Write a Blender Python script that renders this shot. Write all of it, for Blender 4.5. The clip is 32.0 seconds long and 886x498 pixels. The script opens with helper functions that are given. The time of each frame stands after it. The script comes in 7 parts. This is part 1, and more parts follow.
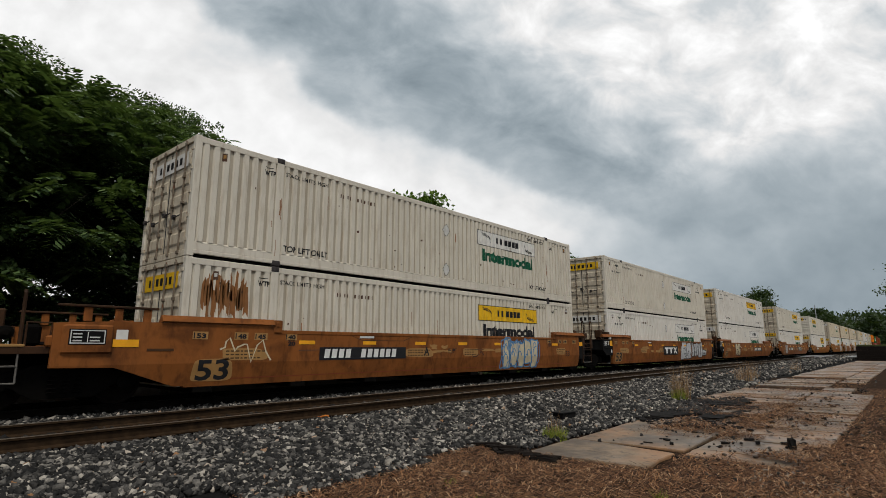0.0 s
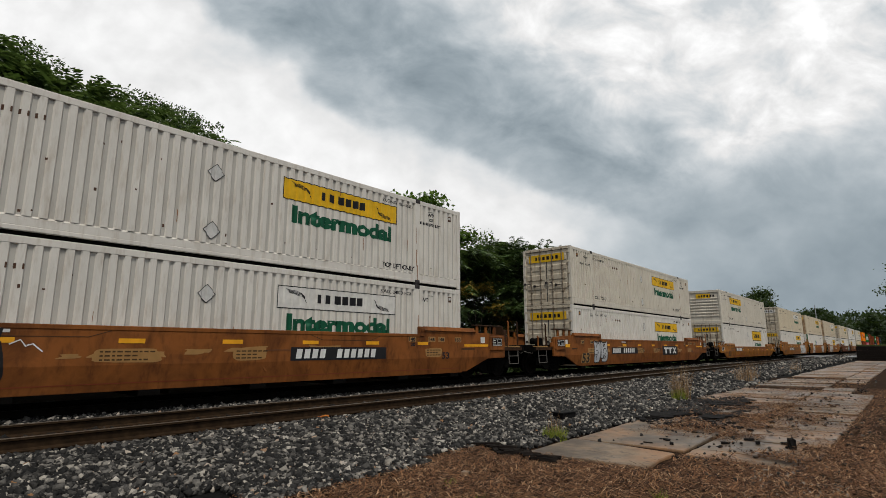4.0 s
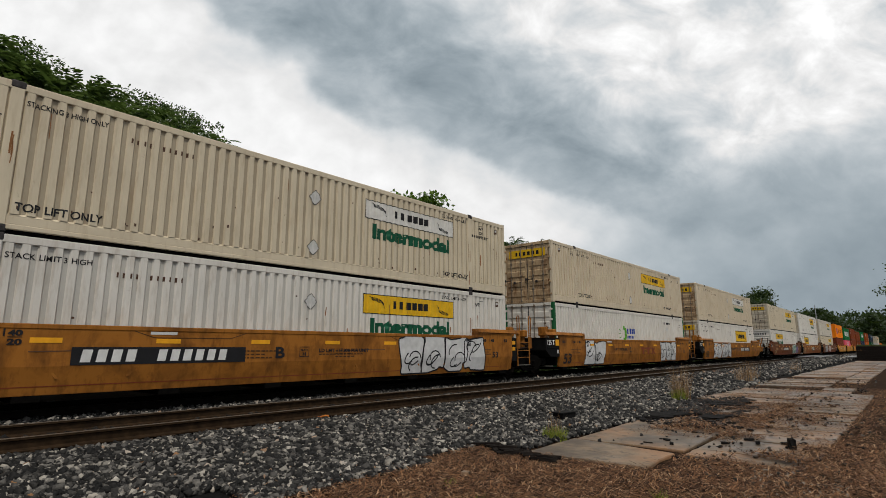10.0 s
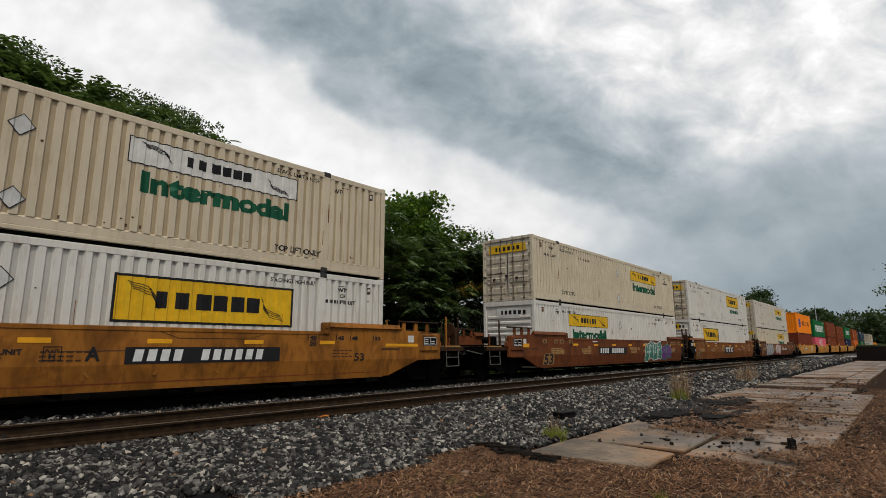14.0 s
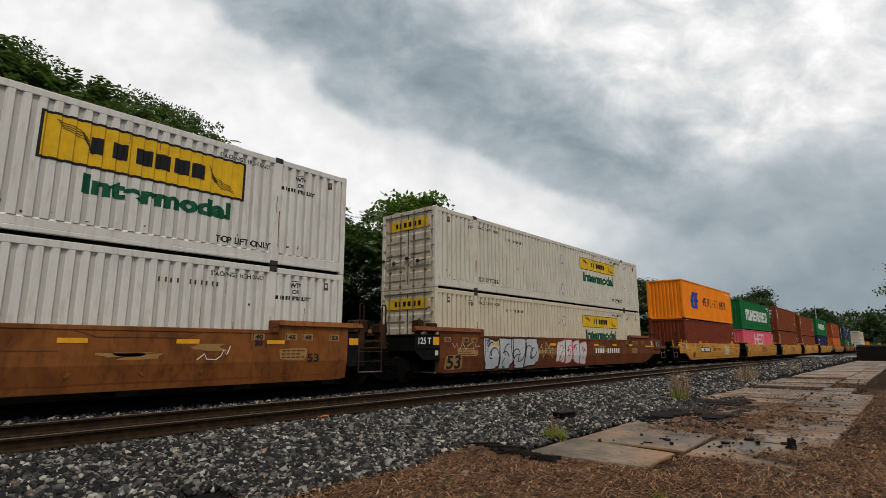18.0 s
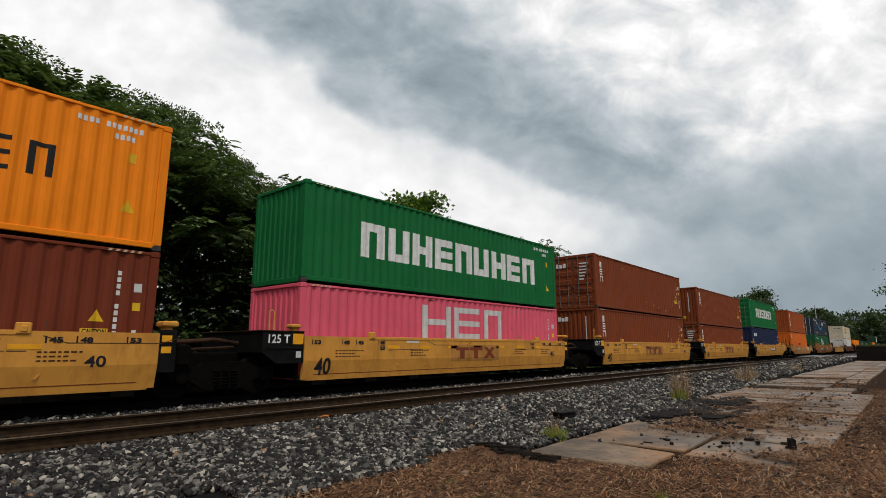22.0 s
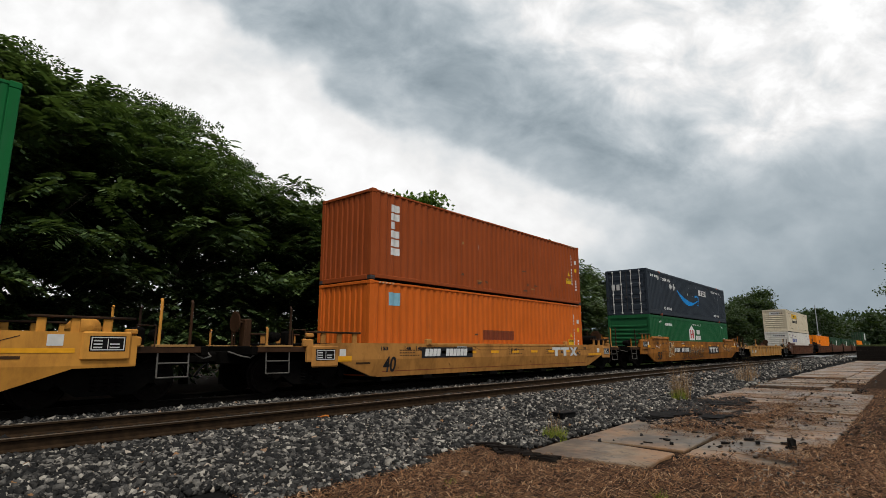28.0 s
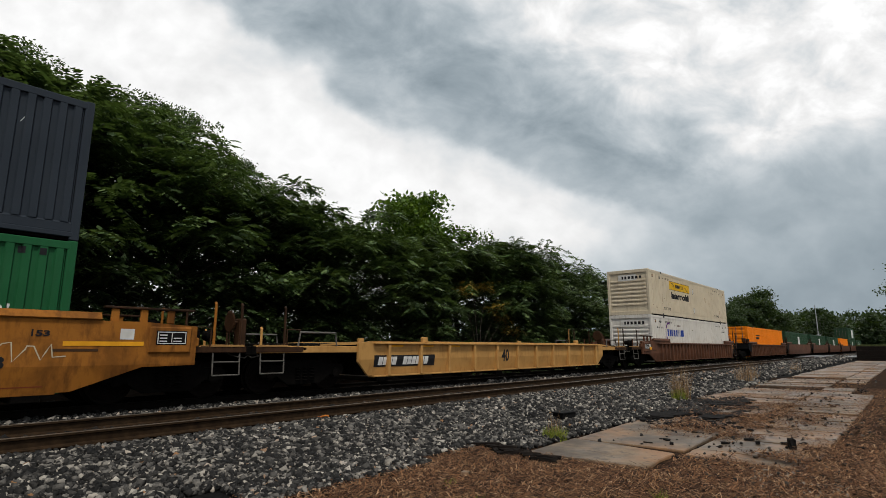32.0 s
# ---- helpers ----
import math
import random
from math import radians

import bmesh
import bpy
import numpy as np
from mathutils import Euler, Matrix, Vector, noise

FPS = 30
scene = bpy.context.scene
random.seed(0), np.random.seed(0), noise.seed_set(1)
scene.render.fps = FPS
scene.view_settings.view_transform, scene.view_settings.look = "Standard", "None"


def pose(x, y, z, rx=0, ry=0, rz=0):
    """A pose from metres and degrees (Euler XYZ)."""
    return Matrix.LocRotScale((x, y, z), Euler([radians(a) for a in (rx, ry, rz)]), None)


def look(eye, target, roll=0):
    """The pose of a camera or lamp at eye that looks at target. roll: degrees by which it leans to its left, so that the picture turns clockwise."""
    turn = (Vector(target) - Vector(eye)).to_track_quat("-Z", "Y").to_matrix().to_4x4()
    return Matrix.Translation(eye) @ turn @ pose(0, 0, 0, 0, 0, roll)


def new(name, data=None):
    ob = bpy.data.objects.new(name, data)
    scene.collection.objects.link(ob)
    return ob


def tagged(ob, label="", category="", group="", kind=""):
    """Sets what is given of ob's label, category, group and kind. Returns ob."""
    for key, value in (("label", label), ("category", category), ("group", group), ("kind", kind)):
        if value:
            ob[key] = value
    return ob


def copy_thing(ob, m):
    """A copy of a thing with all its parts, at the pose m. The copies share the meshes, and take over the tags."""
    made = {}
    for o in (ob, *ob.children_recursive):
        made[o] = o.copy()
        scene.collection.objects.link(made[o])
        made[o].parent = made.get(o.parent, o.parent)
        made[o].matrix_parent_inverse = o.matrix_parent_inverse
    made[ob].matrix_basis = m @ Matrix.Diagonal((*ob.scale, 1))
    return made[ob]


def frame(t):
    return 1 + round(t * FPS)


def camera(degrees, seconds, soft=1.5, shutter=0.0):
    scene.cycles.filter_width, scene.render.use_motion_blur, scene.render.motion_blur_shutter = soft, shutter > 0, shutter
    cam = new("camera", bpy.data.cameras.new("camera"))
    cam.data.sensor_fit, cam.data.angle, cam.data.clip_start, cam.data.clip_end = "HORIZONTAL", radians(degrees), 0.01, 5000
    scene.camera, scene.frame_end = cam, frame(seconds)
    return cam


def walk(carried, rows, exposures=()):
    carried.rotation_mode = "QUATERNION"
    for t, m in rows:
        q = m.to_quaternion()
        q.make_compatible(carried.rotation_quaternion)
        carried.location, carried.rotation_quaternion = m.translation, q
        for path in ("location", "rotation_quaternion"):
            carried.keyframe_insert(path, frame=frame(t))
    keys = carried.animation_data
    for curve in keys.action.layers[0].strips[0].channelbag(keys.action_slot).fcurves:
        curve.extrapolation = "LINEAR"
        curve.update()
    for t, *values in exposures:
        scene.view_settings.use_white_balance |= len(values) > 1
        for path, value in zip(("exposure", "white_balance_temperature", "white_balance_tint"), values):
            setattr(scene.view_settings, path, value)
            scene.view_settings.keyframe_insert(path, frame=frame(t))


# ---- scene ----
cam = camera(79.347, 32.0, soft=0.5)
EYE = Vector((-0.257, -0.058, 1.090))
YAW, PITCH = radians(40.961), radians(10.455)
AIM = Vector((math.cos(YAW) * math.cos(PITCH), math.sin(YAW) * math.cos(PITCH), math.sin(PITCH)))
SIDE = Vector((math.sin(YAW), -math.cos(YAW), 0.0))
HIGH = SIDE.cross(AIM)
walk(cam, [(0.0, look(EYE, EYE + AIM)), (32.0, look(EYE, EYE + AIM))],
     exposures=[(0.0, 0.44), (20.0, 0.43), (23.5, 0.54), (32.0, 0.52)])

# ---- the train's run along its track ----
TRACK_Y = 12.726          # centre line of the train's track
NEAR_Y = 9.148            # centre line of the empty track
GAUGE = 0.7125            # half of the distance between the rails


def run(t):
    u = t - 16.0
    return 11.8736 * u - 0.016445 * u * u + 0.00017216 * u ** 3


# ---- light ----
world = bpy.data.worlds.new("sky")
scene.world = world
world.use_nodes = True
wn = world.node_tree.nodes
sky = wn.new("ShaderNodeTexSky")
sky.sky_type, sky.sun_disc = "NISHITA", False
sky.sun_elevation, sky.sun_rotation = radians(59.6), radians(214)
wn["Background"].inputs[1].default_value = 0.065
grey = wn.new("ShaderNodeHueSaturation")
grey.inputs["Saturation"].default_value = 0.25       # cloud takes most of the blue away
world.node_tree.links.new(sky.outputs[0], grey.inputs["Color"])
world.node_tree.links.new(grey.outputs[0], wn["Background"].inputs[0])

SUN_DIR = Vector((-0.28, -0.42, 0.86)).normalized()   # towards the veiled sun
sun = new("sun", bpy.data.lights.new("sun", "SUN"))
sun.data.energy, sun.data.angle, sun.data.color = 1.5, radians(10), (1.0, 0.94, 0.84)
sun.matrix_world = look(SUN_DIR * 100, (0, 0, 0))

SKY_STRENGTH = 0.70

# ---- materials ----
MATS = {}


def nodes_of(name):
    m = bpy.data.materials.new(name)
    m.use_nodes = True
    MATS[name] = m
    return m, m.node_tree.nodes, m.node_tree.links, m.node_tree.nodes["Principled BSDF"]


def ramp(N, stops, interp="LINEAR"):
    r = N.new("ShaderNodeValToRGB")
    r.color_ramp.interpolation = interp
    e = r.color_ramp.elements
    while len(e) < len(stops):
        e.new(0.5)
    for i, (pos, c) in enumerate(stops):
        e[i].position = pos
        e[i].color = (c, c, c, 1) if isinstance(c, (int, float)) else (*c, 1)
    return r


def mixc(N, L, fac, a, b, mode="MIX"):
    m = N.new("ShaderNodeMix")
    m.data_type, m.blend_type = "RGBA", mode
    for sock, v in ((m.inputs[0], fac), (m.inputs[6], a), (m.inputs[7], b)):
        if isinstance(v, bpy.types.NodeSocket):
            L.new(v, sock)
        elif isinstance(v, (int, float)):
            sock.default_value = v
        else:
            sock.default_value = (*v, 1)
    return m.outputs[2]


def noise_at(N, L, scale, detail=4, stretch=(1, 1, 1), rough=0.55, coord="Object", distort=0.0, spin=None):
    tc = N.new("ShaderNodeTexCoord")
    mp = N.new("ShaderNodeMapping")
    mp.inputs["Scale"].default_value = stretch
    if spin:
        mp.inputs["Rotation"].default_value = spin
    L.new(tc.outputs[coord], mp.inputs[0])
    n = N.new("ShaderNodeTexNoise")
    n.inputs["Scale"].default_value, n.inputs["Detail"].default_value = scale, detail
    n.inputs["Roughness"].default_value, n.inputs["Distortion"].default_value = rough, distort
    L.new(mp.outputs[0], n.inputs["Vector"])
    return n.outputs["Fac"]


def bump(N, L, bsdf, height, strength=0.3, distance=0.01):
    b = N.new("ShaderNodeBump")
    b.inputs["Strength"].default_value, b.inputs["Distance"].default_value = strength, distance
    L.new(height, b.inputs["Height"])
    L.new(b.outputs[0], bsdf.inputs["Normal"])


def random_of(N):
    return N.new("ShaderNodeObjectInfo").outputs["Random"]


def paint(name, color, grime=(0.16, 0.10, 0.05), dirt=0.5, rust=0.15, rough=0.5, streak=0.16, blotch=0.0):
    """Weathered paint on steel: faded patches, vertical streaks of grime, specks of rust."""
    m, N, L, B = nodes_of(name)
    fade = noise_at(N, L, 0.9, 3)
    light = tuple(min(1, c * 1.12 + 0.01) for c in color)
    dark = tuple(c * 0.82 for c in color)
    c1 = mixc(N, L, fade, dark, light)
    st = noise_at(N, L, 7.0, 5, (1, 1, streak), 0.65)
    r1 = ramp(N, [(0.5, 0.0), (0.78, dirt)])
    L.new(st, r1.inputs[0])
    c2 = mixc(N, L, r1.outputs[0], c1, grime)
    if blotch:
        bl = ramp(N, [(0.45, 0.0), (0.68, blotch)])
        L.new(noise_at(N, L, 1.3, 6, (1, 1, 0.8), 0.62, distort=0.5), bl.inputs[0])
        c2 = mixc(N, L, bl.outputs[0], c2, tuple(c * 0.7 for c in grime))
    sp = noise_at(N, L, 11.0, 6, (1, 1, 0.45), 0.7)
    r2 = ramp(N, [(0.66 - rust * 0.2, 0.0), (0.74 - rust * 0.2, min(1, rust * 4))])
    L.new(sp, r2.inputs[0])
    c3 = mixc(N, L, r2.outputs[0], c2, (0.13, 0.045, 0.018))
    L.new(c3, B.inputs["Base Color"])
    rr = ramp(N, [(0.0, rough - 0.08), (1.0, rough + 0.25)])
    L.new(st, rr.inputs[0])
    L.new(rr.outputs[0], B.inputs["Roughness"])
    B.inputs["Specular IOR Level"].default_value = 0.09
    bump(N, L, B, noise_at(N, L, 2.2, 5), 0.25, 0.02)
    return m


def plain(name, color, rough=0.6, vary=0.2, scale=6.0, metal=0.0, grain=0.2, var2=None, spec=0.15):
    m, N, L, B = nodes_of(name)
    n = noise_at(N, L, scale, 6)
    a = tuple(c * (1 - vary) for c in color)
    b = var2 or tuple(min(1, c * (1 + vary)) for c in color)
    r = ramp(N, [(0.3, 0.0), (0.7, 1.0)])
    L.new(n, r.inputs[0])
    c = mixc(N, L, r.outputs[0], a, b)
    big = noise_at(N, L, scale * 0.12, 3)
    c = mixc(N, L, big, mixc(N, L, 0.25, c, (0, 0, 0)), c)
    L.new(c, B.inputs["Base Color"])
    B.inputs["Roughness"].default_value, B.inputs["Metallic"].default_value = rough, metal
    B.inputs["Specular IOR Level"].default_value = spec
    if grain:
        bump(N, L, B, n, grain, 0.01)
    return m


def island_mat(name, stops, rough=0.8, scale=30.0, spec=0.12, moist=0.0, coord_scale=1.0):
    """Stones, straws and chips joined in one mesh: each piece has its own tint."""
    m, N, L, B = nodes_of(name)
    g = N.new("ShaderNodeNewGeometry")
    r = ramp(N, stops)
    L.new(g.outputs["Random Per Island"], r.inputs[0])
    n = noise_at(N, L, scale, 4)
    c = mixc(N, L, n, mixc(N, L, 0.55, r.outputs[0], (0, 0, 0)), mixc(N, L, 0.015, r.outputs[0], (1, 1, 1)))
    L.new(c, B.inputs["Base Color"])
    B.inputs["Roughness"].default_value = rough
    B.inputs["Specular IOR Level"].default_value = spec
    bump(N, L, B, n, 0.3, 0.01)
    return m


def slab_material():
    """Old paving stone: worn grey and tan, dark damp stains, grit in the pores."""
    m, N, L, B = nodes_of("slab_stone")
    a = mixc(N, L, noise_at(N, L, 0.9, 5), (0.21, 0.162, 0.112), (0.39, 0.262, 0.152))
    a = mixc(N, L, random_of(N), mixc(N, L, 0.3, a, (0.04, 0.035, 0.03)), a)
    stain = ramp(N, [(0.40, 0.0), (0.58, 0.9)])
    L.new(noise_at(N, L, 1.7, 7, rough=0.65), stain.inputs[0])
    a = mixc(N, L, stain.outputs[0], a, (0.10, 0.076, 0.054))
    rusty = ramp(N, [(0.46, 0.0), (0.62, 0.8)])
    L.new(noise_at(N, L, 0.7, 4, spin=(0, 0, 1.1)), rusty.inputs[0])
    a = mixc(N, L, rusty.outputs[0], a, (0.38, 0.20, 0.09))
    crumbs = ramp(N, [(0.56, 0.0), (0.64, 0.85)])
    L.new(noise_at(N, L, 5, 8, rough=0.7), crumbs.inputs[0])
    a = mixc(N, L, crumbs.outputs[0], a, (0.045, 0.034, 0.026))
    grit = noise_at(N, L, 40, 4)
    a = mixc(N, L, grit, mixc(N, L, 0.4, a, (0, 0, 0)), a)
    L.new(a, B.inputs["Base Color"])
    wet = ramp(N, [(0.35, 0.30), (0.65, 0.62)])
    L.new(noise_at(N, L, 1.1, 5), wet.inputs[0])
    L.new(wet.outputs[0], B.inputs["Roughness"])
    B.inputs["Specular IOR Level"].default_value = 0.3
    bump(N, L, B, noise_at(N, L, 6, 8), 0.35, 0.012)


# containers
paint("white_paint", (0.665, 0.64, 0.585), grime=(0.28, 0.20, 0.12), dirt=0.5, rust=0.06)
paint("cream_paint", (0.62, 0.54, 0.40), grime=(0.28, 0.19, 0.10), dirt=0.4, rust=0.05)
paint("tan_paint", (0.60, 0.515, 0.38), grime=(0.28, 0.18, 0.08), dirt=0.45, rust=0.06)
paint("pale_paint", (0.61, 0.57, 0.485), grime=(0.26, 0.18, 0.10), dirt=0.5, rust=0.07)
paint("door_paint", (0.56, 0.50, 0.39), grime=(0.20, 0.10, 0.04), dirt=0.6, rust=0.22, blotch=0.25)
# valleys of the pale walls: their shade put into a darker paint, with road dirt
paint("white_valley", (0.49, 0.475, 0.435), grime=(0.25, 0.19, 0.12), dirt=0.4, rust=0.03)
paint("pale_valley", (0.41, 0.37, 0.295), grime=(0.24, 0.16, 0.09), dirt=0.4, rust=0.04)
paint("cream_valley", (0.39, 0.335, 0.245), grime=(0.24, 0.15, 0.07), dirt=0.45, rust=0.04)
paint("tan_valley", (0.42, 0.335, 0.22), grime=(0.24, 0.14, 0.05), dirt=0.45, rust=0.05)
paint("rusty_door_paint", (0.50, 0.37, 0.22), grime=(0.16, 0.06, 0.02), dirt=0.9, rust=0.35, blotch=0.75)
paint("orange_paint", (0.90, 0.24, 0.006), grime=(0.3, 0.1, 0.02), dirt=0.2, rust=0.02)
paint("maroon_paint", (0.16, 0.030, 0.011), grime=(0.10, 0.04, 0.022), dirt=0.4, rust=0.05)
paint("brown_paint", (0.190, 0.042, 0.012), grime=(0.13, 0.04, 0.02), dirt=0.4, rust=0.06)
paint("triton_paint", (0.30, 0.062, 0.012), grime=(0.14, 0.05, 0.03), dirt=0.4, rust=0.08)
paint("burnt_orange_paint", (0.60, 0.125, 0.012), grime=(0.22, 0.08, 0.03), dirt=0.4, rust=0.08)
paint("green_paint", (0.004, 0.13, 0.032), grime=(0.03, 0.09, 0.05), dirt=0.4, rust=0.05)
paint("deep_green_paint", (0.012, 0.10, 0.035), grime=(0.02, 0.06, 0.03), dirt=0.4, rust=0.03)
paint("pink_paint", (0.70, 0.105, 0.16), grime=(0.4, 0.1, 0.12), dirt=0.3, rust=0.03)
paint("navy_paint", (0.012, 0.02, 0.06), grime=(0.04, 0.04, 0.05), dirt=0.4, rust=0.03)
paint("slate_paint", (0.027, 0.036, 0.048), grime=(0.04, 0.043, 0.047), dirt=0.3, rust=0.01)
paint("far_green_paint", (0.02, 0.06, 0.03), dirt=0.3, rust=0.03)
# wagons
paint("wagon_brown", (0.235, 0.078, 0.016), grime=(0.075, 0.028, 0.012), dirt=0.85, rust=0.16, streak=0.35, blotch=0.7)
paint("wagon_rust", (0.16, 0.045, 0.012), grime=(0.07, 0.03, 0.015), dirt=0.75, rust=0.20, streak=0.3, blotch=0.70)
paint("wagon_amber", (0.33, 0.125, 0.017), grime=(0.10, 0.038, 0.012), dirt=0.9, rust=0.14, streak=0.3, blotch=0.75)
paint("wagon_yellow", (0.62, 0.285, 0.048), grime=(0.30, 0.12, 0.03), dirt=0.5, rust=0.07, streak=0.3, blotch=0.35)
paint("wagon_tan", (0.50, 0.275, 0.085), grime=(0.26, 0.12, 0.04), dirt=0.6, rust=0.08, streak=0.3, blotch=0.3)
paint("wagon_ochre", (0.46, 0.21, 0.05), grime=(0.25, 0.11, 0.03), dirt=0.75, rust=0.14, streak=0.3, blotch=0.70)
paint("wagon_dull", (0.13, 0.055, 0.03), grime=(0.05, 0.03, 0.02), dirt=0.75, rust=0.16, streak=0.3, blotch=0.70)
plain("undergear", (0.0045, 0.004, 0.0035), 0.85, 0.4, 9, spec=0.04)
# rail steel with the shade under the train put into its colour
plain("greasy_rail", (0.006, 0.005, 0.004), 0.8, 0.4, 9, spec=0.05)
paint("ladder_paint", (0.045, 0.020, 0.008), grime=(0.008, 0.006, 0.005), dirt=0.9, rust=0.2, blotch=0.85)
plain("wheel_steel", (0.008, 0.006, 0.005), 0.75, 0.4, 12, spec=0.05)
plain("wheel_tread", (0.35, 0.34, 0.33), 0.3, 0.2, 20, 1.0)
plain("black_box", (0.008, 0.008, 0.008), 0.65, 0.4, 5, spec=0.08)
plain("red_casting", (0.30, 0.07, 0.03), 0.6, 0.4, 14)
plain("casting", (0.05, 0.045, 0.045), 0.6, 0.4, 14)
plain("galvanised", (0.16, 0.15, 0.135), 0.5, 0.3, 9, 0.4)
paint("rod_paint", (0.20, 0.165, 0.125), grime=(0.06, 0.03, 0.015), dirt=0.8, rust=0.3, blotch=0.5)
# writing and signs
for nm, col in (("ink_black", (0.018, 0.018, 0.02)), ("ink_green", (0.008, 0.09, 0.045)), ("ink_white", (0.75, 0.75, 0.73)),
                ("sign_yellow", (0.78, 0.47, 0.02)), ("sign_white", (0.72, 0.71, 0.67)), ("ink_blue", (0.02, 0.06, 0.32)),
                ("ink_sky", (0.01, 0.28, 0.72)), ("reflector", (0.88, 0.40, 0.02)), ("tag_silver", (0.52, 0.53, 0.54)),
                ("tag_white", (0.66, 0.66, 0.65)), ("tag_blue", (0.10, 0.26, 0.48)), ("tag_red", (0.5, 0.08, 0.05)),
                ("tag_teal", (0.05, 0.22, 0.15)), ("tag_cream", (0.6, 0.52, 0.35)), ("ink_red", (0.5, 0.03, 0.03)),
                ("ink_rust", (0.22, 0.05, 0.02)), ("stain_rust", (0.27, 0.12, 0.045)), ("tag_purple", (0.16, 0.05, 0.22)), ("ink_lime", (0.10, 0.36, 0.03)),
                ("patch_tan", (0.36, 0.20, 0.07)), ("chip_dark", (0.10, 0.055, 0.035)), ("print_brown", (0.07, 0.035, 0.015)), ("placard", (0.62, 0.62, 0.60)), ("sign_blue", (0.25, 0.5, 0.62))):
    plain(nm, col, 0.5, 0.12, 5.0, grain=0.05)
# ground
plain("rail_steel", (0.031, 0.0185, 0.0095), 0.8, 0.45, 10, spec=0.08)
plain("rail_head", (0.16, 0.13, 0.10), 0.35, 0.3, 14, 0.7)
plain("tie_wood", (0.007, 0.0055, 0.0045), 0.95, 0.4, 12, spec=0.03)
# near-black stone; under the train its shade is put into this colour
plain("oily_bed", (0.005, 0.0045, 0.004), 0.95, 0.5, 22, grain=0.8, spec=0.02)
plain("ballast_bed", (0.010, 0.010, 0.010), 0.95, 0.5, 26, grain=0.8, spec=0.04)
plain("soil", (0.017, 0.010, 0.006), 0.95, 0.4, 5, grain=0.6, var2=(0.055, 0.029, 0.015), spec=0.04)
slab_material()
plain("asphalt", (0.017, 0.016, 0.0155), 0.9, 0.5, 16, grain=0.8, spec=0.06)
plain("road_surface", (0.30, 0.31, 0.32), 0.6, 0.15, 3)
plain("dark_timber", (0.016, 0.013, 0.011), 0.9, 0.5, 9, spec=0.06)
plain("moss", (0.07, 0.085, 0.03), 0.95, 0.4, 7)
plain("bark", (0.045, 0.036, 0.028), 0.95, 0.4, 9, grain=0.8)
plain("plastic_orange", (0.65, 0.2, 0.03), 0.5, 0.2, 9)
plain("pole_steel", (0.45, 0.46, 0.47), 0.5, 0.15, 4, 0.4)
island_mat("ballast", [(0.0, (0.003, 0.003, 0.003)), (0.38, (0.014, 0.0135, 0.0125)), (0.62, (0.058, 0.055, 0.050)), (0.82, (0.17, 0.16, 0.145)), (0.94, (0.38, 0.35, 0.30)), (0.985, (0.56, 0.52, 0.45)), (1.0, (0.34, 0.17, 0.07))], 0.7, 55, spec=0.14)
island_mat("pale_gravel", [(0.0, (0.08, 0.07, 0.06)), (0.6, (0.25, 0.22, 0.18)), (1.0, (0.5, 0.46, 0.4))], 0.8, 30)
# near-black stones; the dark below the train is partly painted into them
island_mat("oily_ballast", [(0.0, (0.004, 0.004, 0.004)), (0.7, (0.012, 0.010, 0.008)), (0.95, (0.04, 0.035, 0.03)), (1.0, (0.12, 0.11, 0.10))], 0.85, 30)
island_mat("straw", [(0.0, (0.022, 0.010, 0.005)), (0.5, (0.15, 0.066, 0.028)), (0.85, (0.40, 0.20, 0.088)), (1.0, (0.70, 0.48, 0.29))], 0.85, 20)
island_mat("grit", [(0.0, (0.012, 0.012, 0.013)), (0.6, (0.04, 0.038, 0.037)), (0.9, (0.10, 0.085, 0.07)), (1.0, (0.3, 0.27, 0.24))], 0.7, 20)
island_mat("dry_grass", [(0.0, (0.22, 0.12, 0.05)), (0.6, (0.42, 0.26, 0.12)), (1.0, (0.55, 0.38, 0.22))], 0.8, 20)
island_mat("green_grass", [(0.0, (0.11, 0.16, 0.012)), (0.6, (0.26, 0.32, 0.03)), (1.0, (0.42, 0.42, 0.08))], 0.7, 20)


def leaf_mat(name, a, b, c):
    m, N, L, B = nodes_of(name)
    g = N.new("ShaderNodeNewGeometry")
    r = ramp(N, [(0.0, a), (0.6, b), (1.0, c)])
    L.new(g.outputs["Random Per Island"], r.inputs[0])
    col = mixc(N, L, noise_at(N, L, 0.5, 3), mixc(N, L, 0.35, r.outputs[0], (0, 0, 0)), r.outputs[0])
    L.new(col, B.inputs["Base Color"])
    B.inputs["Roughness"].default_value, B.inputs["Specular IOR Level"].default_value = 0.5, 0.35
    tr = N.new("ShaderNodeBsdfTranslucent")
    L.new(mixc(N, L, 0.5, col, (0.10, 0.16, 0.01)), tr.inputs[0])
    mx = N.new("ShaderNodeMixShader")
    mx.inputs[0].default_value = 0.3
    L.new(B.outputs[0], mx.inputs[1])
    L.new(tr.outputs[0], mx.inputs[2])
    L.new(mx.outputs[0], N["Material Output"].inputs[0])
    return m


